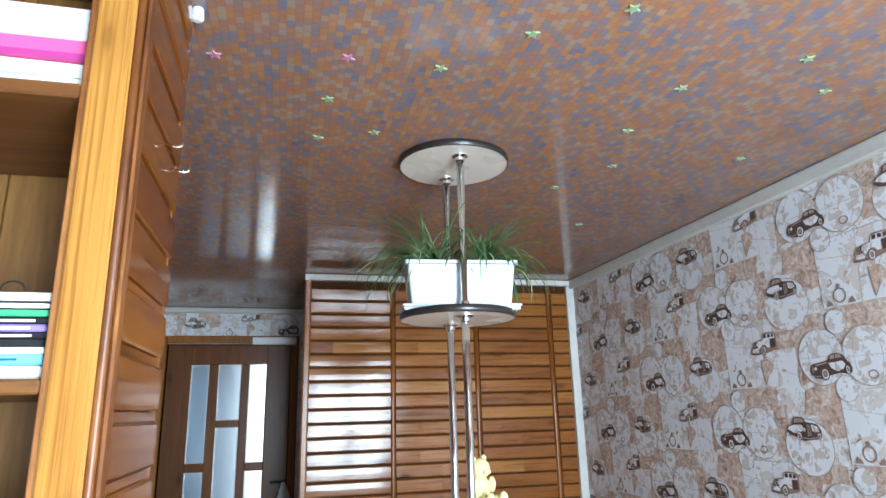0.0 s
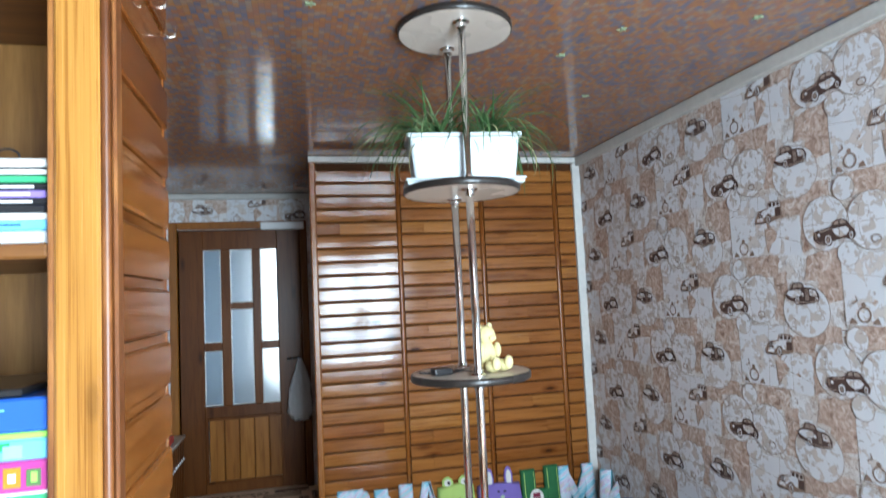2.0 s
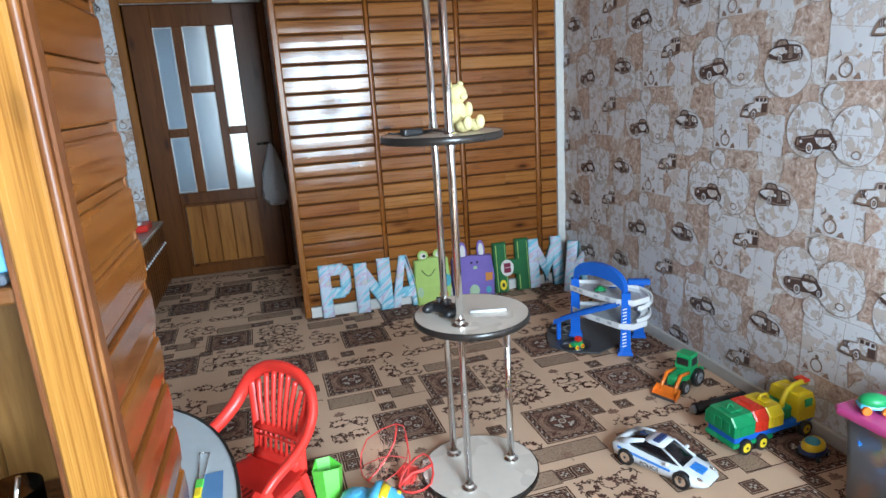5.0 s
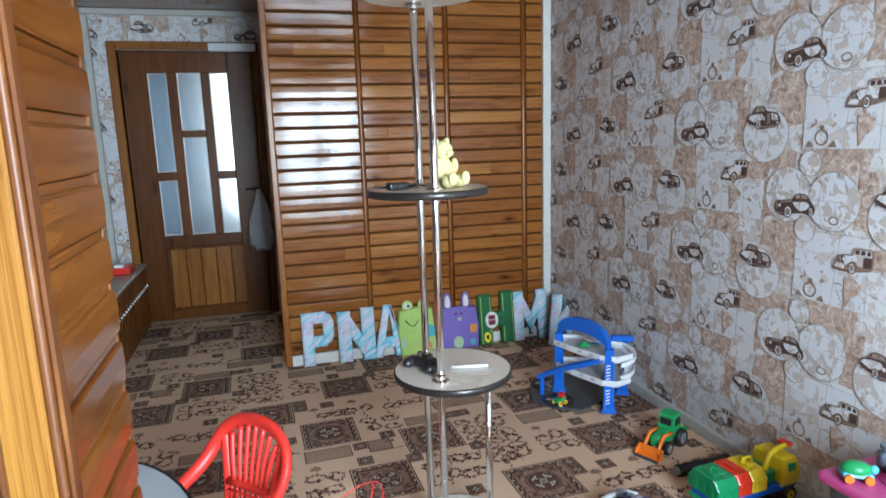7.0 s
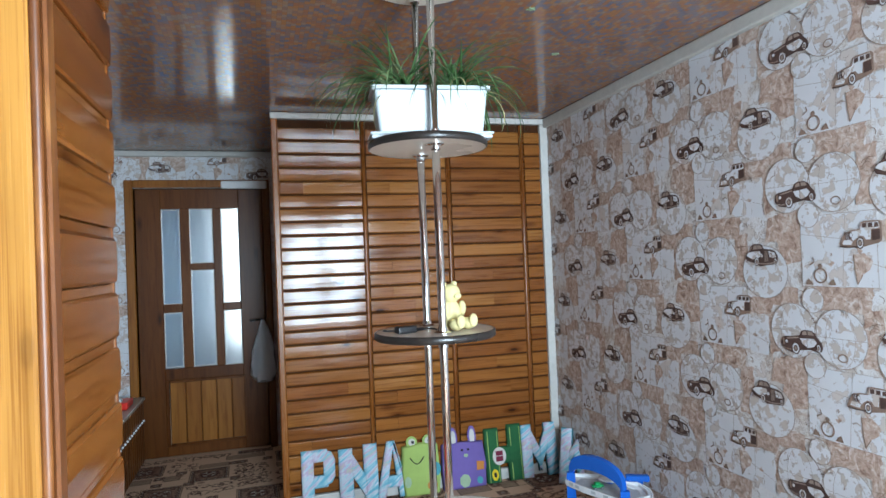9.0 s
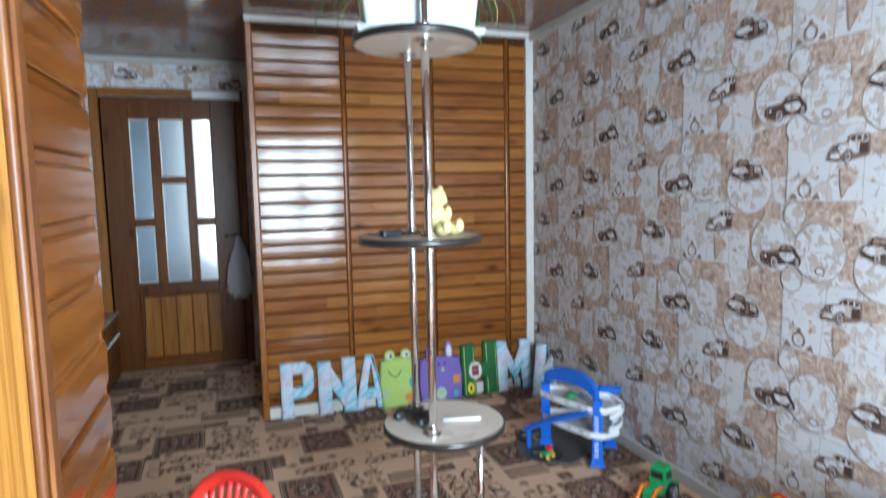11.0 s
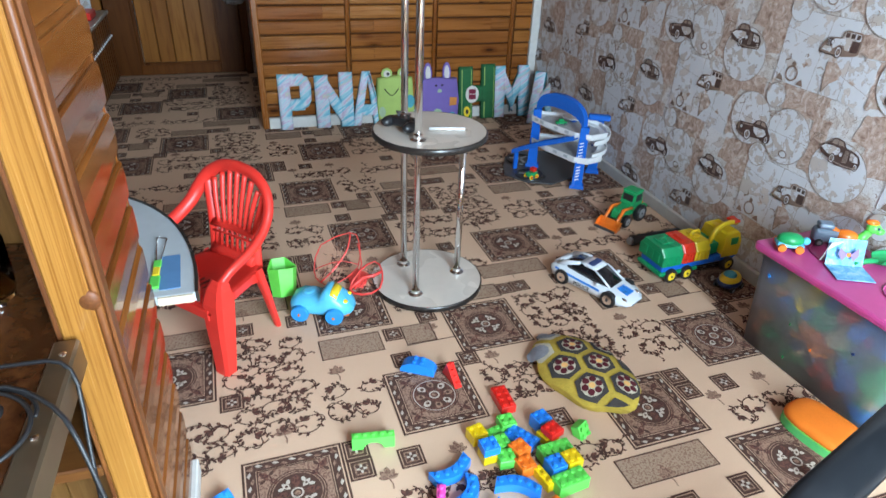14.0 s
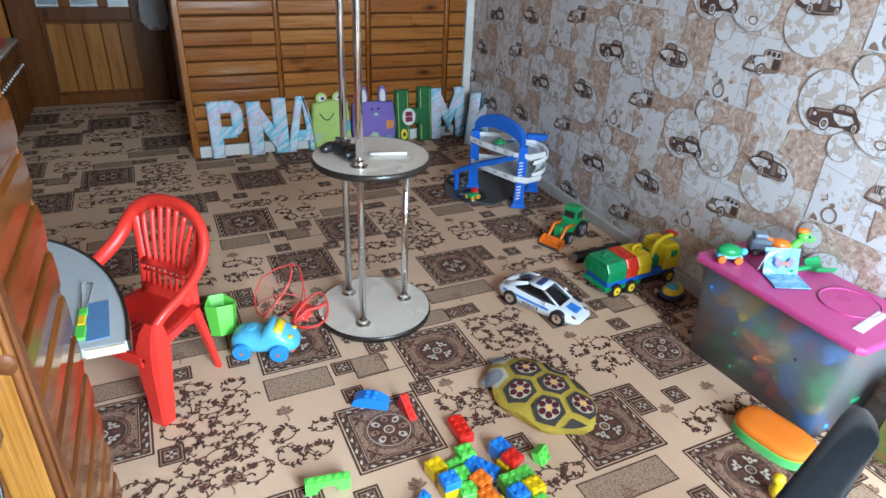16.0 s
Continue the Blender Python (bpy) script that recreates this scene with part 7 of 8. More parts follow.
hoops = [[(-0.145, 0.05, 0.02), (-0.115, 0.085, 0.115), (0.0, 0.11, 0.155), (0.035, 0.08, 0.13), (0.03, 0.02, 0.05), (-0.06, -0.045, 0.012), (-0.115, -0.02, 0.008)],
         [(0.00, -0.075, 0.010), (0.035, -0.03, 0.060), (0.095, 0.02, 0.075), (0.125, -0.02, 0.055), (0.115, -0.09, 0.020), (0.05, -0.115, 0.010)],
         [(0.03, 0.06, 0.135), (0.045, 0.0, 0.08), (0.03, -0.06, 0.03), (0.02, -0.08, 0.012)],
         [(-0.145, 0.05, 0.02), (-0.10, 0.02, 0.060), (-0.03, 0.01, 0.085), (0.035, 0.02, 0.06)],
         [(-0.115, -0.02, 0.008), (-0.06, 0.02, 0.045), (-0.01, 0.06, 0.110), (0.0, 0.11, 0.155)],
         [(0.00, -0.075, 0.010), (0.05, -0.05, 0.045), (0.09, -0.045, 0.050), (0.125, -0.02, 0.055)]]


bm = bmesh.new()
prism(bm, [(-0.01, -0.01), (0.03, 0.02), (0.075, -0.02), (0.05, -0.07), (0.0, -0.06)], 0, 0.002, m=pose(0, 0, 0.030, 28, -12, 0))
part("panel", bm, plain("red_vinyl", (0.60, 0.06, 0.05), 0.3), o, "red vinyl panel")
M["piping"] = plain("red_vinyl_piping", (0.72, 0.055, 0.045), 0.35)
for k, hpts in enumerate(hoops):
    bm = bmesh.new()
    tube(bm, spline(hpts, k < 2, 2), 0.0036 if k not in (1, 5) else 0.0062, 6, closed=k < 2, flat=0.6)
    part("piping", bm, "piping", o)
for k in (0, 1):
    loop = spline(hoops[k], True, 5)
    c = sum(loop, Vector()) / len(loop)
    bm = bmesh.new()
    vc = [[bm.verts.new(c.lerp(p, q) + Vector((0, 0, 0.022 * math.sin(9 * q + i * 1.3) * (1 - q)))) for i, p in enumerate(loop)] for q in (0.25, 0.5, 0.75, 1.0)]
    bm.faces.new(vc[0])
    for a, b in zip(vc, vc[1:]):
        for i in range(len(loop)):
            bm.faces.new((a[i], b[i], b[(i + 1) % len(loop)], a[(i + 1) % len(loop)])).smooth = True
    f = part("film", bm, "film", o, "clear creased vinyl")
    for fc in f.data.polygons:
        fc.use_smooth = False
    f.visible_shadow = False

# ---- building bricks ----
PB, HB = 0.0235, 0.0275
for k in ("brick_red", "brick_yellow", "brick_orange", "brick_pink"):
    M[k] = plain(k + "_plastic", {"brick_red": (0.74, 0.022, 0.014), "brick_yellow": (0.88, 0.62, 0.01), "brick_orange": (0.88, 0.20, 0.02), "brick_pink": (0.80, 0.08, 0.40)}[k], 0.3, vary=0.05)
WORD = {"white_plastic": "white", "brick_red": "red", "brick_yellow": "yellow", "brick_orange": "orange", "brick_pink": "pink", "brick_green": "green", "brick_blue": "blue"}


def brick(x, y, z, nx, ny, mat, rz=0, rx=0, ry=0, where="lying on the carpet", high=1.0):
    """A stud-topped building brick of nx by ny studs, its base centre at x, y, z."""
    o = thing("building_brick", "%s plastic building brick %s" % (WORD[mat], where), "toy brick", pose(x, y, z, rx, ry, rz), "scattered building bricks")
    hx, hy, hz = nx * PB / 2, ny * PB / 2, HB * high
    part("block", box(-hx, hx, -hy, hy, 0, hz, bevel=0.0016), mat, o)
    me = None
    for i in range(nx):
        for j in range(ny):
            if me is None:
                s = part("stud", lathe(bmesh.new(), [(0.0064, 0), (0.0064, 0.0055), (0.0052, 0.0065)], 12), mat, o)
                me = s.data
            else:
                s = new("stud", me)
                s.parent = o
            s.location = (-hx + PB * (i + 0.5), -hy + PB * (j + 0.5), hz)
    return o


def arch_brick(x, y, z, n, mat, rz=0, rx=0, ry=0, curve=0):
    """A bridge brick with an arch cut below; with curve, a bowed rail piece."""
    o = thing("arch_brick", "%s plastic arched building brick lying on the carpet" % WORD[mat], "toy brick", pose(x, y, z, rx, ry, rz), "scattered building bricks")
    L, w = n * PB, PB
    bm = bmesh.new()
    if not curve:
        r = L * 0.24
        pts = [(-L / 2, 0), (-r, 0)] + [(-r * math.cos(t), r * 0.85 * math.sin(t)) for t in (math.pi * i / 10 for i in range(1, 10))] + [(r, 0), (L / 2, 0), (L / 2, HB * 1.5), (-L / 2, HB * 1.5)]
        prism(bm, pts, -w / 2, w / 2, m=pose(0, 0, 0, 90, 0, 0))
    else:
        pts = [(-L / 2 + L * i / 10, curve * 0.020 * math.cos(math.pi * (i / 10 - 0.5))) for i in range(11)]
        loft(bm, [[(px, py - w * 0.7, 0), (px, py + w * 0.7, 0), (px, py + w * 0.7, HB), (px, py - w * 0.7, HB)] for px, py in pts])
    bmesh.ops.recalc_face_normals(bm, faces=bm.faces)
    part("block", bm, mat, o)
    top = HB * (1.0 if curve else 1.5)
    for i in range(n):
        px = -L / 2 + PB * (i + 0.5)
        py = curve * 0.020 * math.cos(math.pi * (px / L))
        part("stud", lathe(bmesh.new(), [(0.0064, 0), (0.0064, 0.0055), (0.0052, 0.0065)], 10, (px, py, top)), mat, o)
    return o


Z0 = 0.0035
arch_brick(0.125, 1.292, Z0, 5, "brick_green", -8, 0, 0)
o = thing("arc_brick", "blue plastic building brick with a bowed top lying on the carpet", "toy brick", pose(0.328, 1.562, Z0, 0, 0, -31), "scattered building bricks")
bm = bmesh.new()
prism(bm, [(-0.056, 0.0), (0.056, 0.0)] + [(0.056 * math.cos(t), 0.008 + 0.030 * math.sin(t)) for t in (math.pi * i / 12 for i in range(13))], -0.021, 0.021, m=pose(0, 0, 0, 90, 0, 0))
part("block", bm, "brick_blue", o)
for x in (-0.012, 0.012):
    for y in (-0.011, 0.011):
        part("stud", lathe(bmesh.new(), [(0.0064, 0), (0.0064, 0.008), (0.0052, 0.009)], 12, (x, y, 0.0355)), "brick_blue", o)
o = thing("roof_brick", "red plastic roof-shaped building brick lying on the carpet", "toy brick", pose(0.420, 1.492, Z0, 0, 0, -80), "scattered building bricks")
bm = bmesh.new()
prism(bm, [(-0.045, 0), (0.045, 0), (-0.020, 0.052)], -0.012, 0.012, m=pose(0, 0, 0, 90, 0, 0))
part("block", bm, "brick_red", o)
for i in range(4):
    part("stud", lathe(bmesh.new(), [(0.006, 0), (0.006, 0.006)], 10, (-0.02 + 0.016 * i, -0.0, 0.046 - 0.0125 * i)), "brick_red", o)
brick(0.537, 1.352, Z0, 2, 4, "brick_red", 1)
brick(0.511, 1.262, Z0, 2, 2, "brick_green", 3)
PILE = "in the pile on the carpet"
brick(0.411, 1.238, Z0, 2, 2, "brick_yellow", 12, where=PILE, high=1.3)
brick(0.466, 1.246, Z0, 2, 1, "brick_green", 14, where=PILE, high=0.5)
brick(0.420, 1.166, Z0, 2, 2, "brick_yellow", 4, where=PILE)
brick(0.418, 1.164, Z0 + HB + 0.0066, 2, 2, "brick_blue", 4, where=PILE, high=0.9)
brick(0.466, 1.192, Z0, 2, 2, "brick_green", 8, where=PILE)
brick(0.460, 1.138, Z0, 2, 2, "brick_green", -4, where=PILE, high=1.1)
brick(0.526, 1.196, Z0, 3, 4, "brick_blue", 36, where=PILE, high=0.6)
brick(0.606, 1.234, Z0, 2, 2, "brick_blue", 14, where=PILE, high=1.6)
brick(0.606, 1.184, Z0, 2, 2, "brick_yellow", 14, where=PILE, high=0.9)
brick(0.613, 1.176, Z0 + HB * 0.9 + 0.0066, 2, 2, "brick_red", 20, where=PILE, high=0.8)
brick(0.598, 1.120, Z0, 4, 2, "brick_green", 5, where=PILE, high=1.4)
brick(0.572, 1.069, Z0, 2, 2, "brick_blue", 8, where=PILE, high=1.8)
brick(0.622, 1.074, Z0, 2, 2, "brick_yellow", 8, where=PILE, high=1.8)
brick(0.592, 1.020, Z0, 4, 2, "brick_green", 8, where=PILE, high=1.4)
brick(0.532, 1.052, Z0, 1, 3, "brick_yellow", 12, where=PILE)
brick(0.504, 1.152, Z0, 2, 2, "brick_orange", 20, where=PILE, high=1.4)
brick(0.500, 1.100, Z0, 2, 2, "brick_orange", 8, where=PILE, high=1.2)
brick(0.706, 1.194, Z0, 2, 2, "brick_green", 30, 62, 0)
arch_brick(0.302, 1.146, Z0, 5, "brick_blue", 21, curve=-1)
arch_brick(0.318, 1.070, Z0, 4, "brick_blue", 52, curve=-1)
arch_brick(0.338, 0.996, Z0, 5, "brick_blue", 11, curve=-1)
arch_brick(0.452, 1.036, Z0, 5, "brick_blue", -30, curve=1)
brick(0.240, 1.030, Z0, 1, 6, "brick_pink", -19)
brick(0.520, 0.970, Z0, 2, 1, "brick_orange", 25)
brick(0.534, 0.922, Z0, 2, 2, "white_plastic", 12, 20, 0)
brick(0.478, 0.938, Z0, 2, 2, "brick_blue", 10)
brick(0.568, 0.950, Z0, 1, 1, "brick_yellow", 40)
brick(-0.274, 1.205, Z0, 2, 2, "brick_blue", 30, 30, 0)
brick(-0.282, 1.150, Z0, 2, 2, "brick_blue", 22, 8, 0)
brick(-0.128, 1.068, Z0, 2, 2, "brick_yellow", 38)

# ---- printed wallpaper motifs ----


def motif_wheel(P, f, x, y, rx, ry, L):
    P.poly(f(circle(x, y, rx, 16, ry)), L, 0)
    P.poly(f(circle(x, y, rx * 0.80, 14, ry * 0.80)), L + 1, 4)
    P.poly(f(circle(x, y, rx * 0.52, 12, ry * 0.52)), L + 2, 0)
    P.poly(f(circle(x, y, rx * 0.34, 10, ry * 0.34)), L + 3, 2)


def motif_car_side(P, u, w, s, L):
    """Long-bonnet roadster seen from its front corner."""
    f = lambda pts: [(u + (x - 0.5) * s, w + (y - 0.22) * s) for x, y in pts]
    P.poly(f([(0.0, 0.16), (0.03, 0.27), (0.10, 0.31), (0.30, 0.33), (0.46, 0.36), (0.46, 0.06), (0.28, 0.0), (0.12, 0.03), (0.04, 0.08)]), L, 0)
    P.poly(f([(0.455, 0.36), (0.52, 0.45), (0.60, 0.48), (0.76, 0.475), (0.84, 0.42), (0.90, 0.33), (0.97, 0.26), (1.0, 0.17), (0.97, 0.09), (0.88, 0.07), (0.72, 0.10), (0.58, 0.08), (0.455, 0.06)]), L, 0)
    P.poly(f([(0.14, 0.285), (0.44, 0.33), (0.45, 0.305), (0.18, 0.262)]), L + 1, 2)
    P.poly(f([(0.47, 0.30), (0.80, 0.325), (0.87, 0.25), (0.80, 0.17), (0.66, 0.13), (0.53, 0.20)]), L + 1, 4)
    P.stroke(f([(0.64, 0.31), (0.645, 0.15)]), 0.0016, L + 2, 1)
    P.poly(f([(0.55, 0.45), (0.635, 0.46), (0.64, 0.385), (0.52, 0.375)]), L + 1, 2)
    P.poly(f([(0.665, 0.46), (0.765, 0.455), (0.81, 0.385), (0.665, 0.385)]), L + 1, 2)
    P.poly(f([(0.05, 0.26), (0.09, 0.275), (0.10, 0.13), (0.05, 0.14)]), L + 1, 1)
    P.poly(f(circle(0.15, 0.21, 0.034, 10)), L + 2, 4)
    P.stroke(f([(0.0, 0.10), (0.16, 0.055), (0.26, 0.06)]), 0.003, L + 1, 2)
    motif_wheel(P, f, 0.37, 0.095, 0.100, 0.125, L + 2)
    motif_wheel(P, f, 0.905, 0.150, 0.052, 0.085, L + 2)


def motif_car_front(P, u, w, s, L):
    """Open tourer seen from the front right."""
    f = lambda pts: [(u + (x - 0.5) * s, w + (y - 0.25) * s) for x, y in pts]
    P.poly(f([(0.0, 0.22), (0.05, 0.33), (0.18, 0.38), (0.60, 0.42), (0.60, 0.02), (0.46, 0.0), (0.36, 0.06), (0.20, 0.10), (0.06, 0.14)]), L, 0)
    P.poly(f([(0.595, 0.42), (0.80, 0.40), (0.92, 0.36), (1.0, 0.24), (0.98, 0.10), (0.88, 0.05), (0.70, 0.03), (0.595, 0.02)]), L, 0)
    P.poly(f([(0.19, 0.38), (0.24, 0.51), (0.34, 0.545), (0.52, 0.53), (0.60, 0.41)]), L, 0)
    P.poly(f([(0.03, 0.26), (0.10, 0.335), (0.30, 0.365), (0.47, 0.36), (0.50, 0.25), (0.38, 0.19), (0.22, 0.17)]), L + 1, 4)
    P.poly(f([(0.27, 0.50), (0.35, 0.515), (0.49, 0.505), (0.55, 0.425), (0.24, 0.405)]), L + 1, 2)
    P.stroke(f([(0.38, 0.51), (0.40, 0.41)]), 0.002, L + 2, 0)
    P.poly(f([(0.60, 0.37), (0.69, 0.37), (0.71, 0.13), (0.60, 0.11)]), L + 1, 2)
    for k in range(3):
        P.stroke(f([(0.62 + 0.028 * k, 0.36), (0.625 + 0.03 * k, 0.13)]), 0.0016, L + 2, 0)
    P.poly(f([(0.73, 0.37), (0.90, 0.33), (0.95, 0.22), (0.82, 0.20), (0.74, 0.22)]), L + 1, 4)
    for x in (0.53, 0.79):
        P.poly(f(circle(x, 0.255, 0.052, 12)), L + 3, 0)
        P.poly(f(circle(x, 0.255, 0.040, 12)), L + 4, 4)
    P.stroke(f([(0.38, 0.075), (0.66, 0.06), (0.96, 0.10)]), 0.004, L + 4, 2)
    motif_wheel(P, f, 0.36, 0.115, 0.075, 0.105, L + 2)
    motif_wheel(P, f, 0.925, 0.125, 0.050, 0.080, L + 2)


def motif_car_tall(P, u, w, s, L):
    """Pale upright saloon with dark windows."""
    f = lambda pts: [(u + (x - 0.5) * s, w + (y - 0.28) * s) for x, y in pts]
    P.poly(f([(0.0, 0.13), (0.06, 0.28), (0.14, 0.40), (0.30, 0.44), (0.49, 0.46), (0.52, 0.60), (0.60, 0.63), (0.94, 0.63), (1.0, 0.58), (1.0, 0.20), (0.92, 0.14), (0.55, 0.06), (0.05, 0.06)]), L, 1)
    P.poly(f([(0.30, 0.41), (0.50, 0.435), (0.54, 0.59), (0.93, 0.60), (0.96, 0.46), (0.76, 0.44), (0.74, 0.22), (0.64, 0.22), (0.58, 0.30), (0.48, 0.31), (0.34, 0.20), (0.30, 0.22)]), L + 1, 4)
    P.poly(f([(0.06, 0.13), (0.10, 0.22), (0.22, 0.25), (0.32, 0.18), (0.30, 0.11)]), L + 1, 4)
    P.poly(f([(0.13, 0.38), (0.26, 0.41), (0.27, 0.24), (0.14, 0.22)]), L + 1, 0)
    for k in range(2):
        P.stroke(f([(0.165 + 0.04 * k, 0.385), (0.17 + 0.045 * k, 0.24)]), 0.0018, L + 2, 4)
    for a, b in ((0.56, 0.66), (0.70, 0.80), (0.84, 0.93)):
        P.poly(f([(a, 0.58), (b, 0.585), (b, 0.49), (a, 0.48)]), L + 2, 0)
    P.poly(f([(0.78, 0.43), (0.96, 0.44), (0.96, 0.22), (0.78, 0.20)]), L + 2, 0)
    P.poly(f(circle(0.29, 0.33, 0.036, 10, 0.05)), L + 3, 4)
    P.ring(f(circle(0.29, 0.33, 0.042, 10, 0.057)), f(circle(0.29, 0.33, 0.034, 10, 0.048)), L + 4, 0)
    motif_wheel(P, f, 0.50, 0.150, 0.092, 0.135, L + 2)
    P.stroke(f([(0.0, 0.085), (0.22, 0.06), (0.40, 0.07)]), 0.004, L + 3, 0)


def motif_cell(P, u, w, r):
    R = lambda a, b: r.uniform(a, b)
    r = random.Random(5)

    def torn(pts, amp=0.006, n=7):
        """A closed outline with uneven edges."""
        out = []
        for p, q in zip(pts, pts[1:] + pts[:1]):
            for k in range(n):
                t = k / n
                j = amp if k else amp * 0.4
                out.append((u + p[0] + (q[0] - p[0]) * t + R(-j, j), w + p[1] + (q[1] - p[1]) * t + R(-j, j)))
        return out
    # brown engraved scenes behind
    for pts in (((-0.115, -0.10), (-0.04, -0.08), (-0.05, 0.07), (-0.12, 0.05)), ((0.06, 0.085), (0.31, 0.075), (0.33, 0.17), (0.20, 0.185), (0.07, 0.16)),
                ((-0.12, -0.21), (0.055, -0.205), (0.06, -0.09), (-0.02, -0.10), (-0.10, -0.12)), ((-0.07, -0.30), (0.055, -0.28), (0.055, -0.20), (-0.06, -0.205)),
                ((-0.26, 0.045), (-0.10, 0.055), (-0.09, 0.115), (-0.25, 0.12)), ((0.28, -0.10), (0.35, -0.095), (0.36, 0.10), (0.285, 0.085)), ((-0.13, 0.095), (0.03, 0.09), (0.03, 0.16), (-0.12, 0.165))):
        P.poly(torn(pts), 1, 3)
    # ink sketches over them
    for k in range(34):
        a0, b0 = R(-0.26, 0.34), R(-0.30, 0.17)
        d, l, bend = R(0, 6.28), R(0.012, 0.04), R(-1.6, 1.6)
        P.stroke([(u + a0 + l * t * math.cos(d + bend * t), w + b0 + l * t * math.sin(d + bend * t)) for t in (0, 0.3, 0.6, 0.8, 1.0)], R(0.0012, 0.003), 2, r.choice((1, 2)))
    sheet = [(u + 0.052, w - 0.375), (u + 0.345, w - 0.372), (u + 0.345, w - 0.118), (u + 0.052, w - 0.123)]
    P.poly(torn([(0.052, -0.375), (0.345, -0.372), (0.345, -0.118), (0.052, -0.123)], 0.0025), 2, 5)
    P.stroke(sheet + sheet[:1], 0.0014, 3, 2)
    P.stroke([(u + 0.052, w - 0.185), (u + 0.345, w - 0.225)], 0.0013, 3, 2)
    P.stroke([(u + 0.215, w - 0.372), (u + 0.235, w - 0.12)], 0.0013, 3, 2)
    side = [(-0.26, -0.10), (-0.125, -0.11), (-0.115, 0.045), (-0.25, 0.05)]
    P.poly(torn(side, 0.005), 2, 5)
    P.stroke([(u - 0.255, w - 0.02), (u - 0.12, w - 0.06)], 0.0013, 3, 2)
    # half globe below the second car
    half = circle(u - 0.125, w - 0.325, 0.115, 28, 0.105)
    P.poly(half, 2, 4)
    P.ring(half, circle(u - 0.125, w - 0.325, 0.112, 28, 0.102), 3, 2)
    # two globes
    for du, dw, rr in ((0.0, 0.0, 0.104), (0.196, -0.010, 0.104)):
        o = circle(u + du, w + dw, rr, 32)
        P.poly(o, 4, 4)
        P.ring(o, circle(u + du, w + dw, rr - 0.0026, 32), 5, 2)
        for q in (0.55,):
            P.ring(circle(u + du, w + dw, rr * q, 24, rr), circle(u + du, w + dw, rr * q - 0.0013, 24, rr - 0.0013), 5, 2)
        P.stroke([(u + du - rr, w + dw), (u + du + rr, w + dw)], 0.0013, 5, 2)
    for du, dw, rr in ((0.093, 0.118, 0.046), (0.090, -0.118, 0.046)):
        o = circle(u + du, w + dw, rr, 22)
        P.poly(o, 7, 4)
        P.ring(o, circle(u + du, w + dw, rr - 0.002, 22), 8, 2)
    P.ring(circle(u + 0.205, w - 0.075, 0.020, 16, 0.015), circle(u + 0.205, w - 0.075, 0.016, 16, 0.011), 8, 1)
    motif_car_side(P, u + 0.036, w - 0.040, 0.185, 9)
    motif_car_front(P, u - 0.135, w - 0.262, 0.165, 9)
    motif_car_tall(P, u + 0.290, w - 0.205, 0.150, 9)
    # land mass and compass
    P.poly([(u + 0.262, w - 0.262), (u + 0.300, w - 0.258), (u + 0.330, w - 0.285), (u + 0.318, w - 0.312), (u + 0.292, w - 0.330), (u + 0.272, w - 0.362), (u + 0.266, w - 0.320)], 5, 3)
    P.stroke([(u + 0.262, w - 0.262), (u + 0.266, w - 0.320), (u + 0.272, w - 0.362), (u + 0.292, w - 0.330)], 0.003, 6, 1)
    P.ring(circle(u + 0.130, w - 0.335, 0.028, 20), circle(u + 0.130, w - 0.335, 0.022, 20), 6, 1)
    for k in (-1, 1):
        P.poly([(u + 0.130 + k * 0.03, w - 0.368), (u + 0.130 + k * 0.062, w - 0.368), (u + 0.130 + k * 0.052, w - 0.345), (u + 0.130 + k * 0.038, w - 0.355)], 6, 1)
    P.poly(circle(u + 0.130, w - 0.301, 0.009, 10), 6, 1)
    # scattered little marks
    for k in range(26):
        a, b = u + R(-0.26, 0.32), w + R(-0.37, 0.16)
        d = R(0, 3.14)
        l = R(0.008, 0.03)
        P.stroke([(a, b), (a + l * math.cos(d), b + l * math.sin(d) * 0.6), (a + l * 1.6 * math.cos(d + 0.5), b + l * math.sin(d + 0.7))], R(0.0015, 0.004), 8, r.choice((1, 2, 2)))
    for k in range(6):
        a, b, q = u + R(-0.25, 0.3), w + R(-0.37, 0.15), R(0.010, 0.024)
        P.poly([(a + q * (0.6 + 0.4 * math.sin(4 * t + k)) * math.cos(t), b + q * (0.6 + 0.4 * math.cos(3 * t + k)) * math.sin(t)) for t in (2 * math.pi * i / 9 for i in range(9))], 3, 3)


WP_MATS = ["print_dark", "print_mid", "print_line", "patch", "globe", "map_white"]
r8 = random.Random(3)
P = Prints(lambda u, w, l: (XR - 0.0012 - 0.0005 * l, -u, w), (-YW, -YB, 0.05, H - 0.06))
DU, DW = 0.565, 0.543
for i in range(-9, 5):
    for j in range(-4, 6):
        motif_cell(P, -1.998 + i * DU, 1.698 + j * DW - (i % 2) * DW / 2 * 0.99, r8)
tagged(P.build("wallpaper_print", WP_MATS, wall_right, "printed vintage cars, globes and map sheets"), kind="stuff")
P = Prints(lambda u, w, l: (u, YD - 0.0012 - 0.0005 * l, w), (XL, DX1 + 0.05, 2.172, H - 0.045))
for u, w in ((-0.715, 2.53), (-1.28, 2.255), (-0.15, 2.255)):
    motif_cell(P, u, w, r8)
P2_ = Prints(lambda u, w, l: (u, YD - 0.0012 - 0.0005 * l, w), (XL, -1.109, 0.5, 2.36))
for j in range(5):
    motif_cell(P2_, -1.30, 0.5 + j * DW, r8)
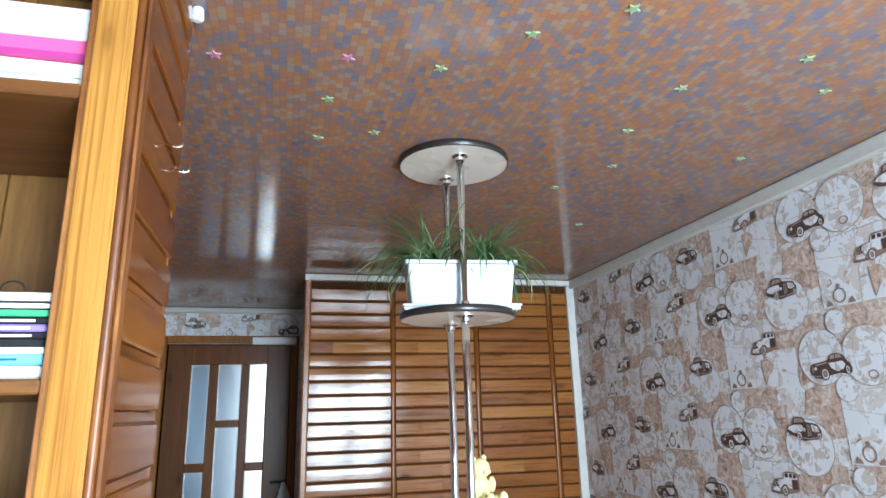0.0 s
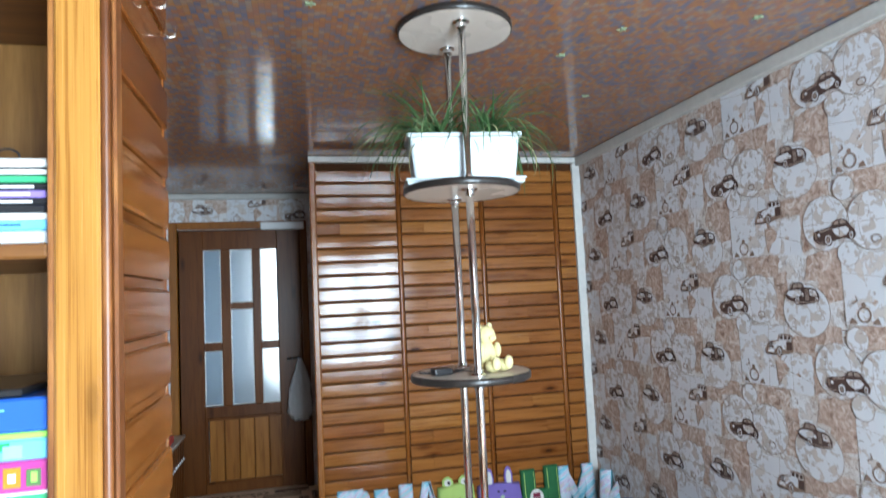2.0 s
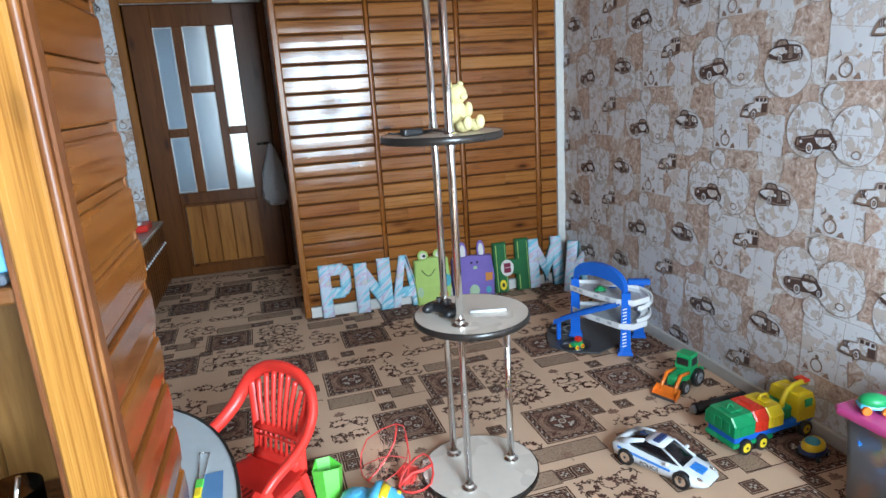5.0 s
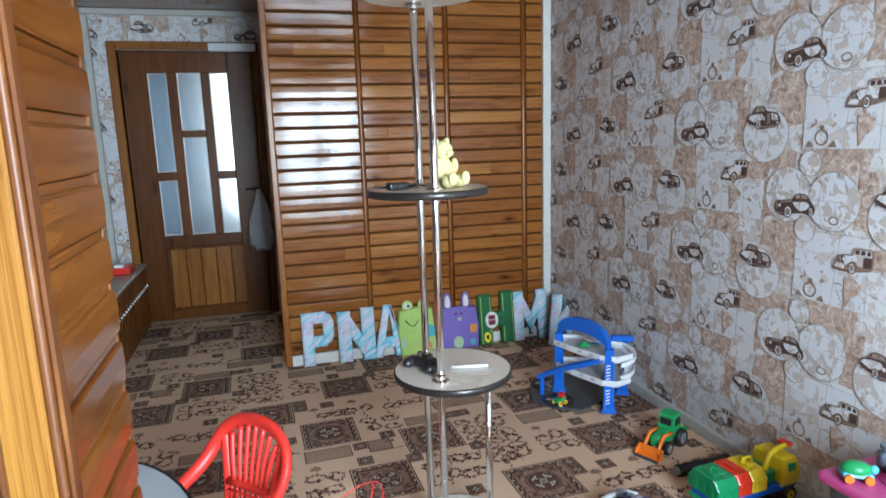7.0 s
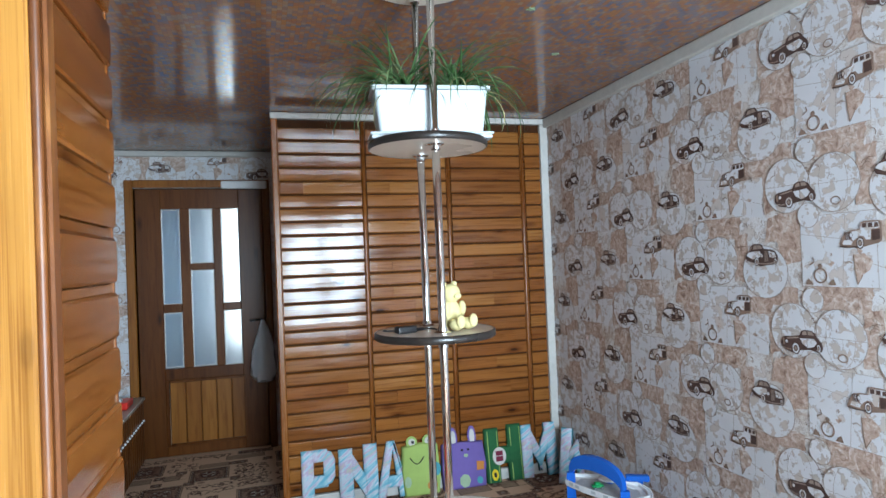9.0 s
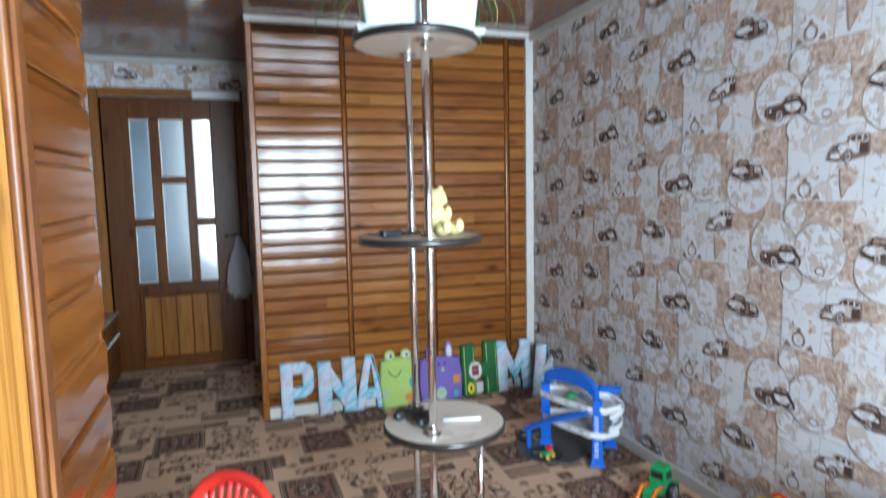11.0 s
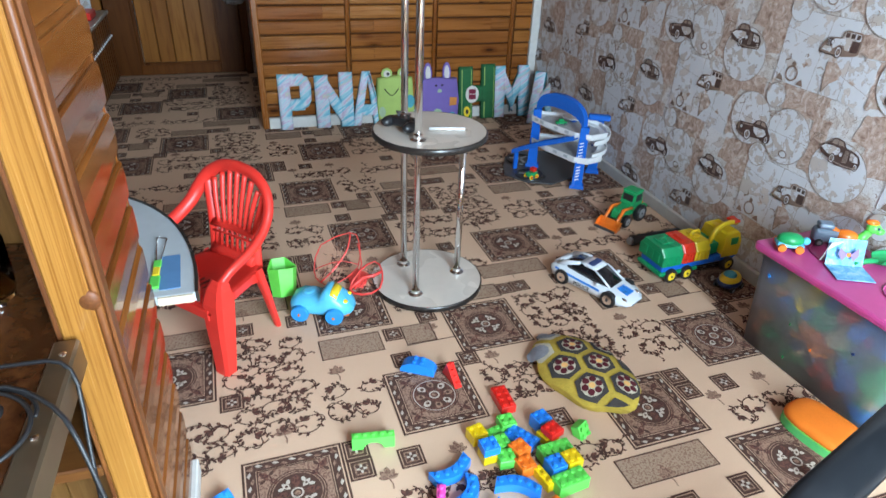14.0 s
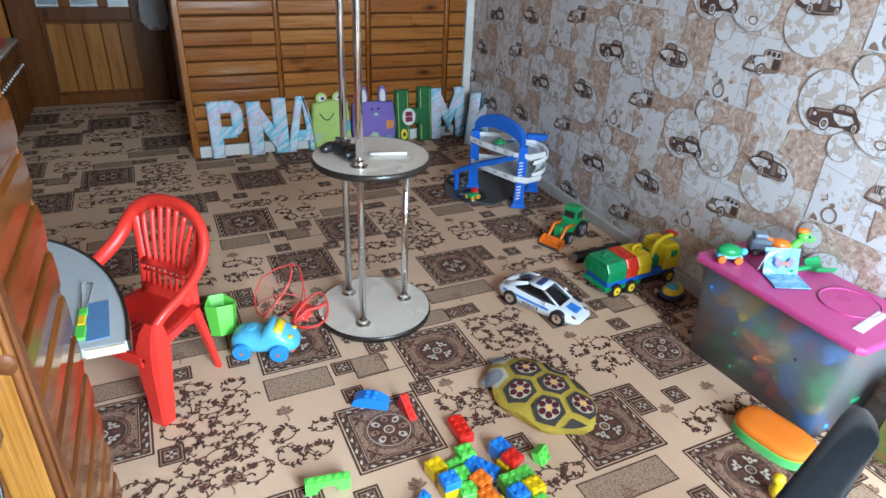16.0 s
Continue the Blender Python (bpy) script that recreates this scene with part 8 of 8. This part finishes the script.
tagged(P.build("wallpaper_print", WP_MATS, wall_door, "printed vintage cars, globes and map sheets"), kind="stuff")
tagged(P2_.build("wallpaper_print", WP_MATS, wall_door, "printed vintage cars, globes and map sheets"), kind="stuff")

# ---- carpet pattern ----
CT, ST = math.cos(radians(1.6)), math.sin(radians(1.6))     # the carpet lies slightly askew to the walls
CARPET_EDGE = (XL, XR - 0.022, YB, YD - 0.02)
C = Prints(lambda u, w, l: (u, w, 0.0006 + 0.0004 * l), CARPET_EDGE)
square_clip = C.clip
C.clip = lambda p: square_clip([(u * CT - w * ST, u * ST + w * CT) for u, w in p])
DARK, MID, RED, PALE, SPECK = 0, 1, 2, 3, 4


def sq(cx, cy, h):
    return [(cx - h, cy - h), (cx + h, cy - h), (cx + h, cy + h), (cx - h, cy + h)]


def sqring(cx, cy, a, b, l, mi):
    C.ring(sq(cx, cy, a), sq(cx, cy, b), l, mi)


def leaf2(cx, cy, ang, s, l, mi):
    C.poly([(cx + s * (x * math.cos(ang) - y * math.sin(ang)), cy + s * (x * math.sin(ang) + y * math.cos(ang))) for x, y in ((0, 0), (0.25, 0.20), (0.55, 0.25), (0.82, 0.16), (1, 0), (0.82, -0.16), (0.55, -0.25), (0.25, -0.20))], l, mi)


def medallion(cx, cy, r, light=False):
    h = 0.133
    sqring(cx, cy, h, h - 0.006, 1, DARK)
    sqring(cx, cy, h - 0.010, h - 0.035, 1, DARK)
    n = 11
    for k in range(4):
        ca, sa = math.cos(k * math.pi / 2), math.sin(k * math.pi / 2)
        for i in range(n):
            t = -h + 0.022 + (2 * h - 0.044) * i / (n - 1)
            x, y = t, h - 0.0225 + (0.004 if i % 2 else -0.004)
            C.poly([(cx + a * ca - b * sa, cy + a * sa + b * ca) for a, b in ((x - 0.011, y + 0.001), (x - 0.002, y + 0.0065), (x + 0.010, y - 0.002), (x, y - 0.0045))], 2, PALE if i % 2 else MID)
    C.poly(sq(cx, cy, h - 0.037), 1, MID)
    sqring(cx, cy, h - 0.037, h - 0.040, 2, DARK)
    C.ring(circle(cx, cy, 0.076, 30), circle(cx, cy, 0.073, 30), 2, DARK)
    C.poly(circle(cx, cy, 0.070, 30), 2, RED if light else DARK)
    C.ring(circle(cx, cy, 0.066, 28), circle(cx, cy, 0.063, 28), 3, PALE if light else MID)
    for k in range(8):
        a = k * math.pi / 4 + math.pi / 4
        if light:
            C.poly(circle(cx + 0.045 * math.cos(a), cy + 0.045 * math.sin(a), 0.015, 9, 0.011, a), 4, PALE if k % 2 == 0 else MID)
            C.poly(circle(cx + 0.043 * math.cos(a), cy + 0.043 * math.sin(a), 0.006, 7), 5, DARK)
            leaf2(cx + 0.056 * math.cos(a + 0.39), cy + 0.056 * math.sin(a + 0.39), a + 0.39 + math.pi, 0.030, 4, DARK)
        elif k % 2 == 0:
            for q in (-0.32, 0.32):
                C.poly(circle(cx + 0.044 * math.cos(a + q), cy + 0.044 * math.sin(a + q), 0.0085, 8, 0.0055, a + q * 3), 4, PALE)
            leaf2(cx + 0.022 * math.cos(a), cy + 0.022 * math.sin(a), a, 0.030, 4, PALE)
            C.poly(circle(cx + 0.036 * math.cos(a), cy + 0.036 * math.sin(a), 0.004, 7), 5, DARK)
        else:
            leaf2(cx + 0.016 * math.cos(a), cy + 0.016 * math.sin(a), a, 0.044, 4, RED)
    C.ring(circle(cx, cy, 0.017, 14), circle(cx, cy, 0.012, 14), 5, PALE)
    C.poly(circle(cx, cy, 0.008, 10), 5, MID)
    # curled leaves in the corners of the inner field
    for sx in (-1, 1):
        for sy in (-1, 1):
            d = math.atan2(sy, sx)
            x0, y0 = cx + sx * 0.088, cy + sy * 0.088
            for q in (-1, 1):
                pts = [(x0 - 0.052 * t * math.cos(d + q * (0.72 - 0.9 * t)) , y0 - 0.052 * t * math.sin(d + q * (0.72 - 0.9 * t))) for t in (0, 0.25, 0.5, 0.75, 1.0)]
                C.stroke(pts, 0.004, 2, RED)
                leaf2(*pts[2], d + math.pi + q * 1.6, 0.020, 2, DARK)
                leaf2(*pts[4], d + math.pi + q * 1.2, 0.018, 2, RED)
            leaf2(x0, y0, d + math.pi, 0.030, 2, RED)


def small_square(cx, cy):
    sqring(cx, cy, 0.035, 0.029, 1, DARK)
    C.poly(sq(cx, cy, 0.027), 1, MID)
    sqring(cx, cy, 0.026, 0.019, 2, DARK)
    for k in range(4):
        leaf2(cx, cy, k * math.pi / 2 + 0.78, 0.022, 2, DARK)
        leaf2(cx, cy, k * math.pi / 2, 0.016, 3, PALE)
    C.poly(circle(cx, cy, 0.005, 8), 4, DARK)


def panel(x0, x1, y0, y1):
    C.poly([(x0, y0), (x1, y0), (x1, y1), (x0, y1)], 1, SPECK)
    C.ring([(x0, y0), (x1, y0), (x1, y1), (x0, y1)], [(x0 + 0.004, y0 + 0.004), (x1 - 0.004, y0 + 0.004), (x1 - 0.004, y1 - 0.004), (x0 + 0.004, y1 - 0.004)], 2, DARK)


def scroll(cx, cy, size, r, turn):
    """One curling stem with a bud at its heart, side curls and small leaves."""
    hand = r.choice((-1, 1))
    pts = []
    for i in range(24):
        q = i / 23
        rad = size * (1.12 - 0.86 * q)
        a = turn + hand * q * 5.6
        pts.append((cx + rad * math.cos(a), cy + rad * math.sin(a) * 0.88))
    C.stroke(pts, 0.0038, 1, DARK)
    for i in range(1, 21, 2):
        a = math.atan2(pts[i + 1][1] - pts[i][1], pts[i + 1][0] - pts[i][0])
        for s in (-1, 1):
            if r.random() < 0.60:
                leaf2(*pts[i], a + s * r.uniform(0.6, 1.1), r.uniform(0.013, 0.019), 2, r.choice((DARK, DARK, RED)))
    for q in (-0.7, 0.0, 0.7):
        leaf2(*pts[-1], turn + hand * 6.2 + q, 0.024, 2, RED if q else DARK)
    # a side curl leaving the stem
    x, y = pts[4]
    a = turn + hand * 1.0
    curl = [(x + size * 0.75 * t * math.cos(a - hand * 2.4 * t), y + size * 0.75 * t * math.sin(a - hand * 2.4 * t)) for t in (0, 0.2, 0.4, 0.6, 0.8, 1.0)]
    C.stroke(curl, 0.0036, 1, DARK)
    leaf2(*curl[-1], a - hand * 3.4, 0.018, 2, DARK)


T = 1.055
MED = ((0.386, 0.376), (0.675, 0.668), (0.996, 0.138), (0.223, 0.892))


def on_medallion(x, y, pad=0.03):
    for mx, my in MED:
        dx, dy = (x - mx + T / 2) % T - T / 2, (y - my + T / 2) % T - T / 2
        if abs(dx) < 0.132 + pad and abs(dy) < 0.132 + pad:
            return True
    return False


def vines(x0, x1, y0, y1, r, n):
    size = min(0.050, (y1 - y0) * 0.36)
    nx, ny = max(2, int((x1 - x0) / (size * 1.36))), max(1, int((y1 - y0) / (size * 1.45)))
    for k in range(nx):
        for j in range(ny):
            x, y = x0 + (x1 - x0) * (k + 0.5) / nx + r.uniform(-0.010, 0.010), y0 + (y1 - y0) * (j + 0.5) / ny + r.uniform(-0.010, 0.010)
            if not on_medallion(x, y, 0.018):
                scroll(x, y, size * r.uniform(0.85, 1.1), r, r.uniform(0, 6.28))
    for k in range(n * 3):
        a, x, y = r.uniform(0, 6.28), r.uniform(x0, x1), r.uniform(y0, y1)
        if on_medallion(x, y, 0.04):
            continue
        tw = [(x + 0.012 * i * math.cos(a + 0.22 * i), y + 0.012 * i * math.sin(a + 0.22 * i)) for i in range(5)]
        C.stroke(tw, 0.003, 1, DARK)
        for i, (u, w) in enumerate(tw):
            leaf2(u, w, a + 0.22 * i + (0.9 if i % 2 else -0.9), 0.014, 1, r.choice((DARK, RED)))


def sprig(cx, cy, r):
    if on_medallion(cx, cy, 0.02):
        return
    for q in (-0.8, -0.4, 0, 0.4, 0.8):
        leaf2(cx, cy, 1.57 + q * 1.5, 0.040 - abs(q) * 0.012, 1, MID)
    C.stroke([(cx, cy), (cx + 0.006, cy - 0.018), (cx + 0.004, cy - 0.034)], 0.004, 1, MID)


rc = random.Random(8)
for i in range(-2, 3):
    for j in range(-2, 6):
        ox, oy = i * T, j * T
        for k, (mx, my) in enumerate(MED):
            medallion(ox + mx, oy + my, rc, k == 0)
        for a, b in ((0.337, 0.563), (0.342, 0.703), (0.482, 0.772), (0.715, 0.180), (0.112, 0.235), (0.113, 0.165), (0.252, 0.166), (0.900, 0.865), (0.832, 0.862), (0.027, 0.872), (0.550, 0.512), (0.850, 0.515)):
            small_square(ox + a, oy + b)
        panel(ox + 0.083, ox + 0.295, oy + 0.628, oy + 0.733)
        panel(ox + 0.372, ox + 0.482, oy + 0.632, oy + 0.735)
        panel(ox + 0.780, ox + 1.065, oy - 0.108, oy - 0.012)
        panel(ox + 0.595, ox + 0.805, oy + 0.818, oy + 0.905)
        C.stroke([(ox + 0.37, oy + 0.628), (ox + 0.60, oy + 0.632)], 0.004, 2, DARK)
        vines(ox + 0.84, ox + 1.07, oy + 0.57, oy + 0.80, rc, 2)
        vines(ox + 0.86, ox + 1.07, oy + 0.33, oy + 0.57, rc, 2)
        vines(ox + 0.55, ox + 0.84, oy + 0.26, oy + 0.47, rc, 2)
        vines(ox + 0.17, ox + 0.48, oy - 0.02, oy + 0.11, rc, 2)
        vines(ox + 0.53, ox + 0.84, oy - 0.03, oy + 0.10, rc, 2)
        vines(ox + 0.38, ox + 0.58, oy + 0.82, oy + 0.98, rc, 1)
        vines(ox + 0.06, ox + 0.24, oy + 0.33, oy + 0.53, rc, 1)
        for a, b in ((0.63, 0.49), (0.118, 0.557), (0.478, 0.695), (0.985, 0.345), (0.90, 0.955), (0.176, 0.112), (0.383, 0.145), (0.79, 0.56)):
            sprig(ox + a, oy + b, rc)
tagged(C.build("carpet_pattern", ["carpet_dark", "carpet_mid", "carpet_red", "carpet_pale", "carpet_speck"], floor, "dark brown medallions, squares and vines"), kind="stuff")

# ---- glow stars on the ceiling ----
star_me = None
STARS = [(0.238, 1.471), (-0.035, 1.691), (-0.051, 1.95), (0.122, 1.883), (0.603, 1.146), (0.416, 1.28), (1.161, 1.239), (1.347, 1.373), (0.926, 1.438), (1.229, 2.71), (0.90, 2.249), (0.918, 1.717), (0.0, 1.47), (-0.32, 1.52), (1.02, 2.0), (1.45, 1.85)]
M["glow_star"] = plain("pale_green_glow_plastic", (0.27, 0.37, 0.22), 0.5, vary=0.1)
M["pink_star"] = plain("pink_glow_plastic", (0.50, 0.20, 0.28), 0.5, vary=0.1)
for k, (x, y) in enumerate(STARS):
    pink = k in (12, 13)
    sname = "pink" if pink else "pale green"
    o = thing("star_sticker", "small %s plastic star stuck on the ceiling" % sname, "sticker", pose(x, y, H - 0.0042, 0, 0, 37 * k), "stars on the ceiling")
    pts = [((0.019 if i % 2 == 0 else 0.008) * math.cos(i * math.pi / 5), (0.019 if i % 2 == 0 else 0.008) * math.sin(i * math.pi / 5)) for i in range(10)]
    part("star", prism(bmesh.new(), pts, 0.0, 0.004), "pink_star" if pink else "glow_star", o)
hk = thing("ceiling_clip", "small white plastic clip on the ceiling", "clip", pose(-0.335, 1.345, H - 0.03))
part("clip", lathe(bmesh.new(), [(0.008, 0.0), (0.014, 0.006), (0.012, 0.029)], 14), "white_plastic", hk)
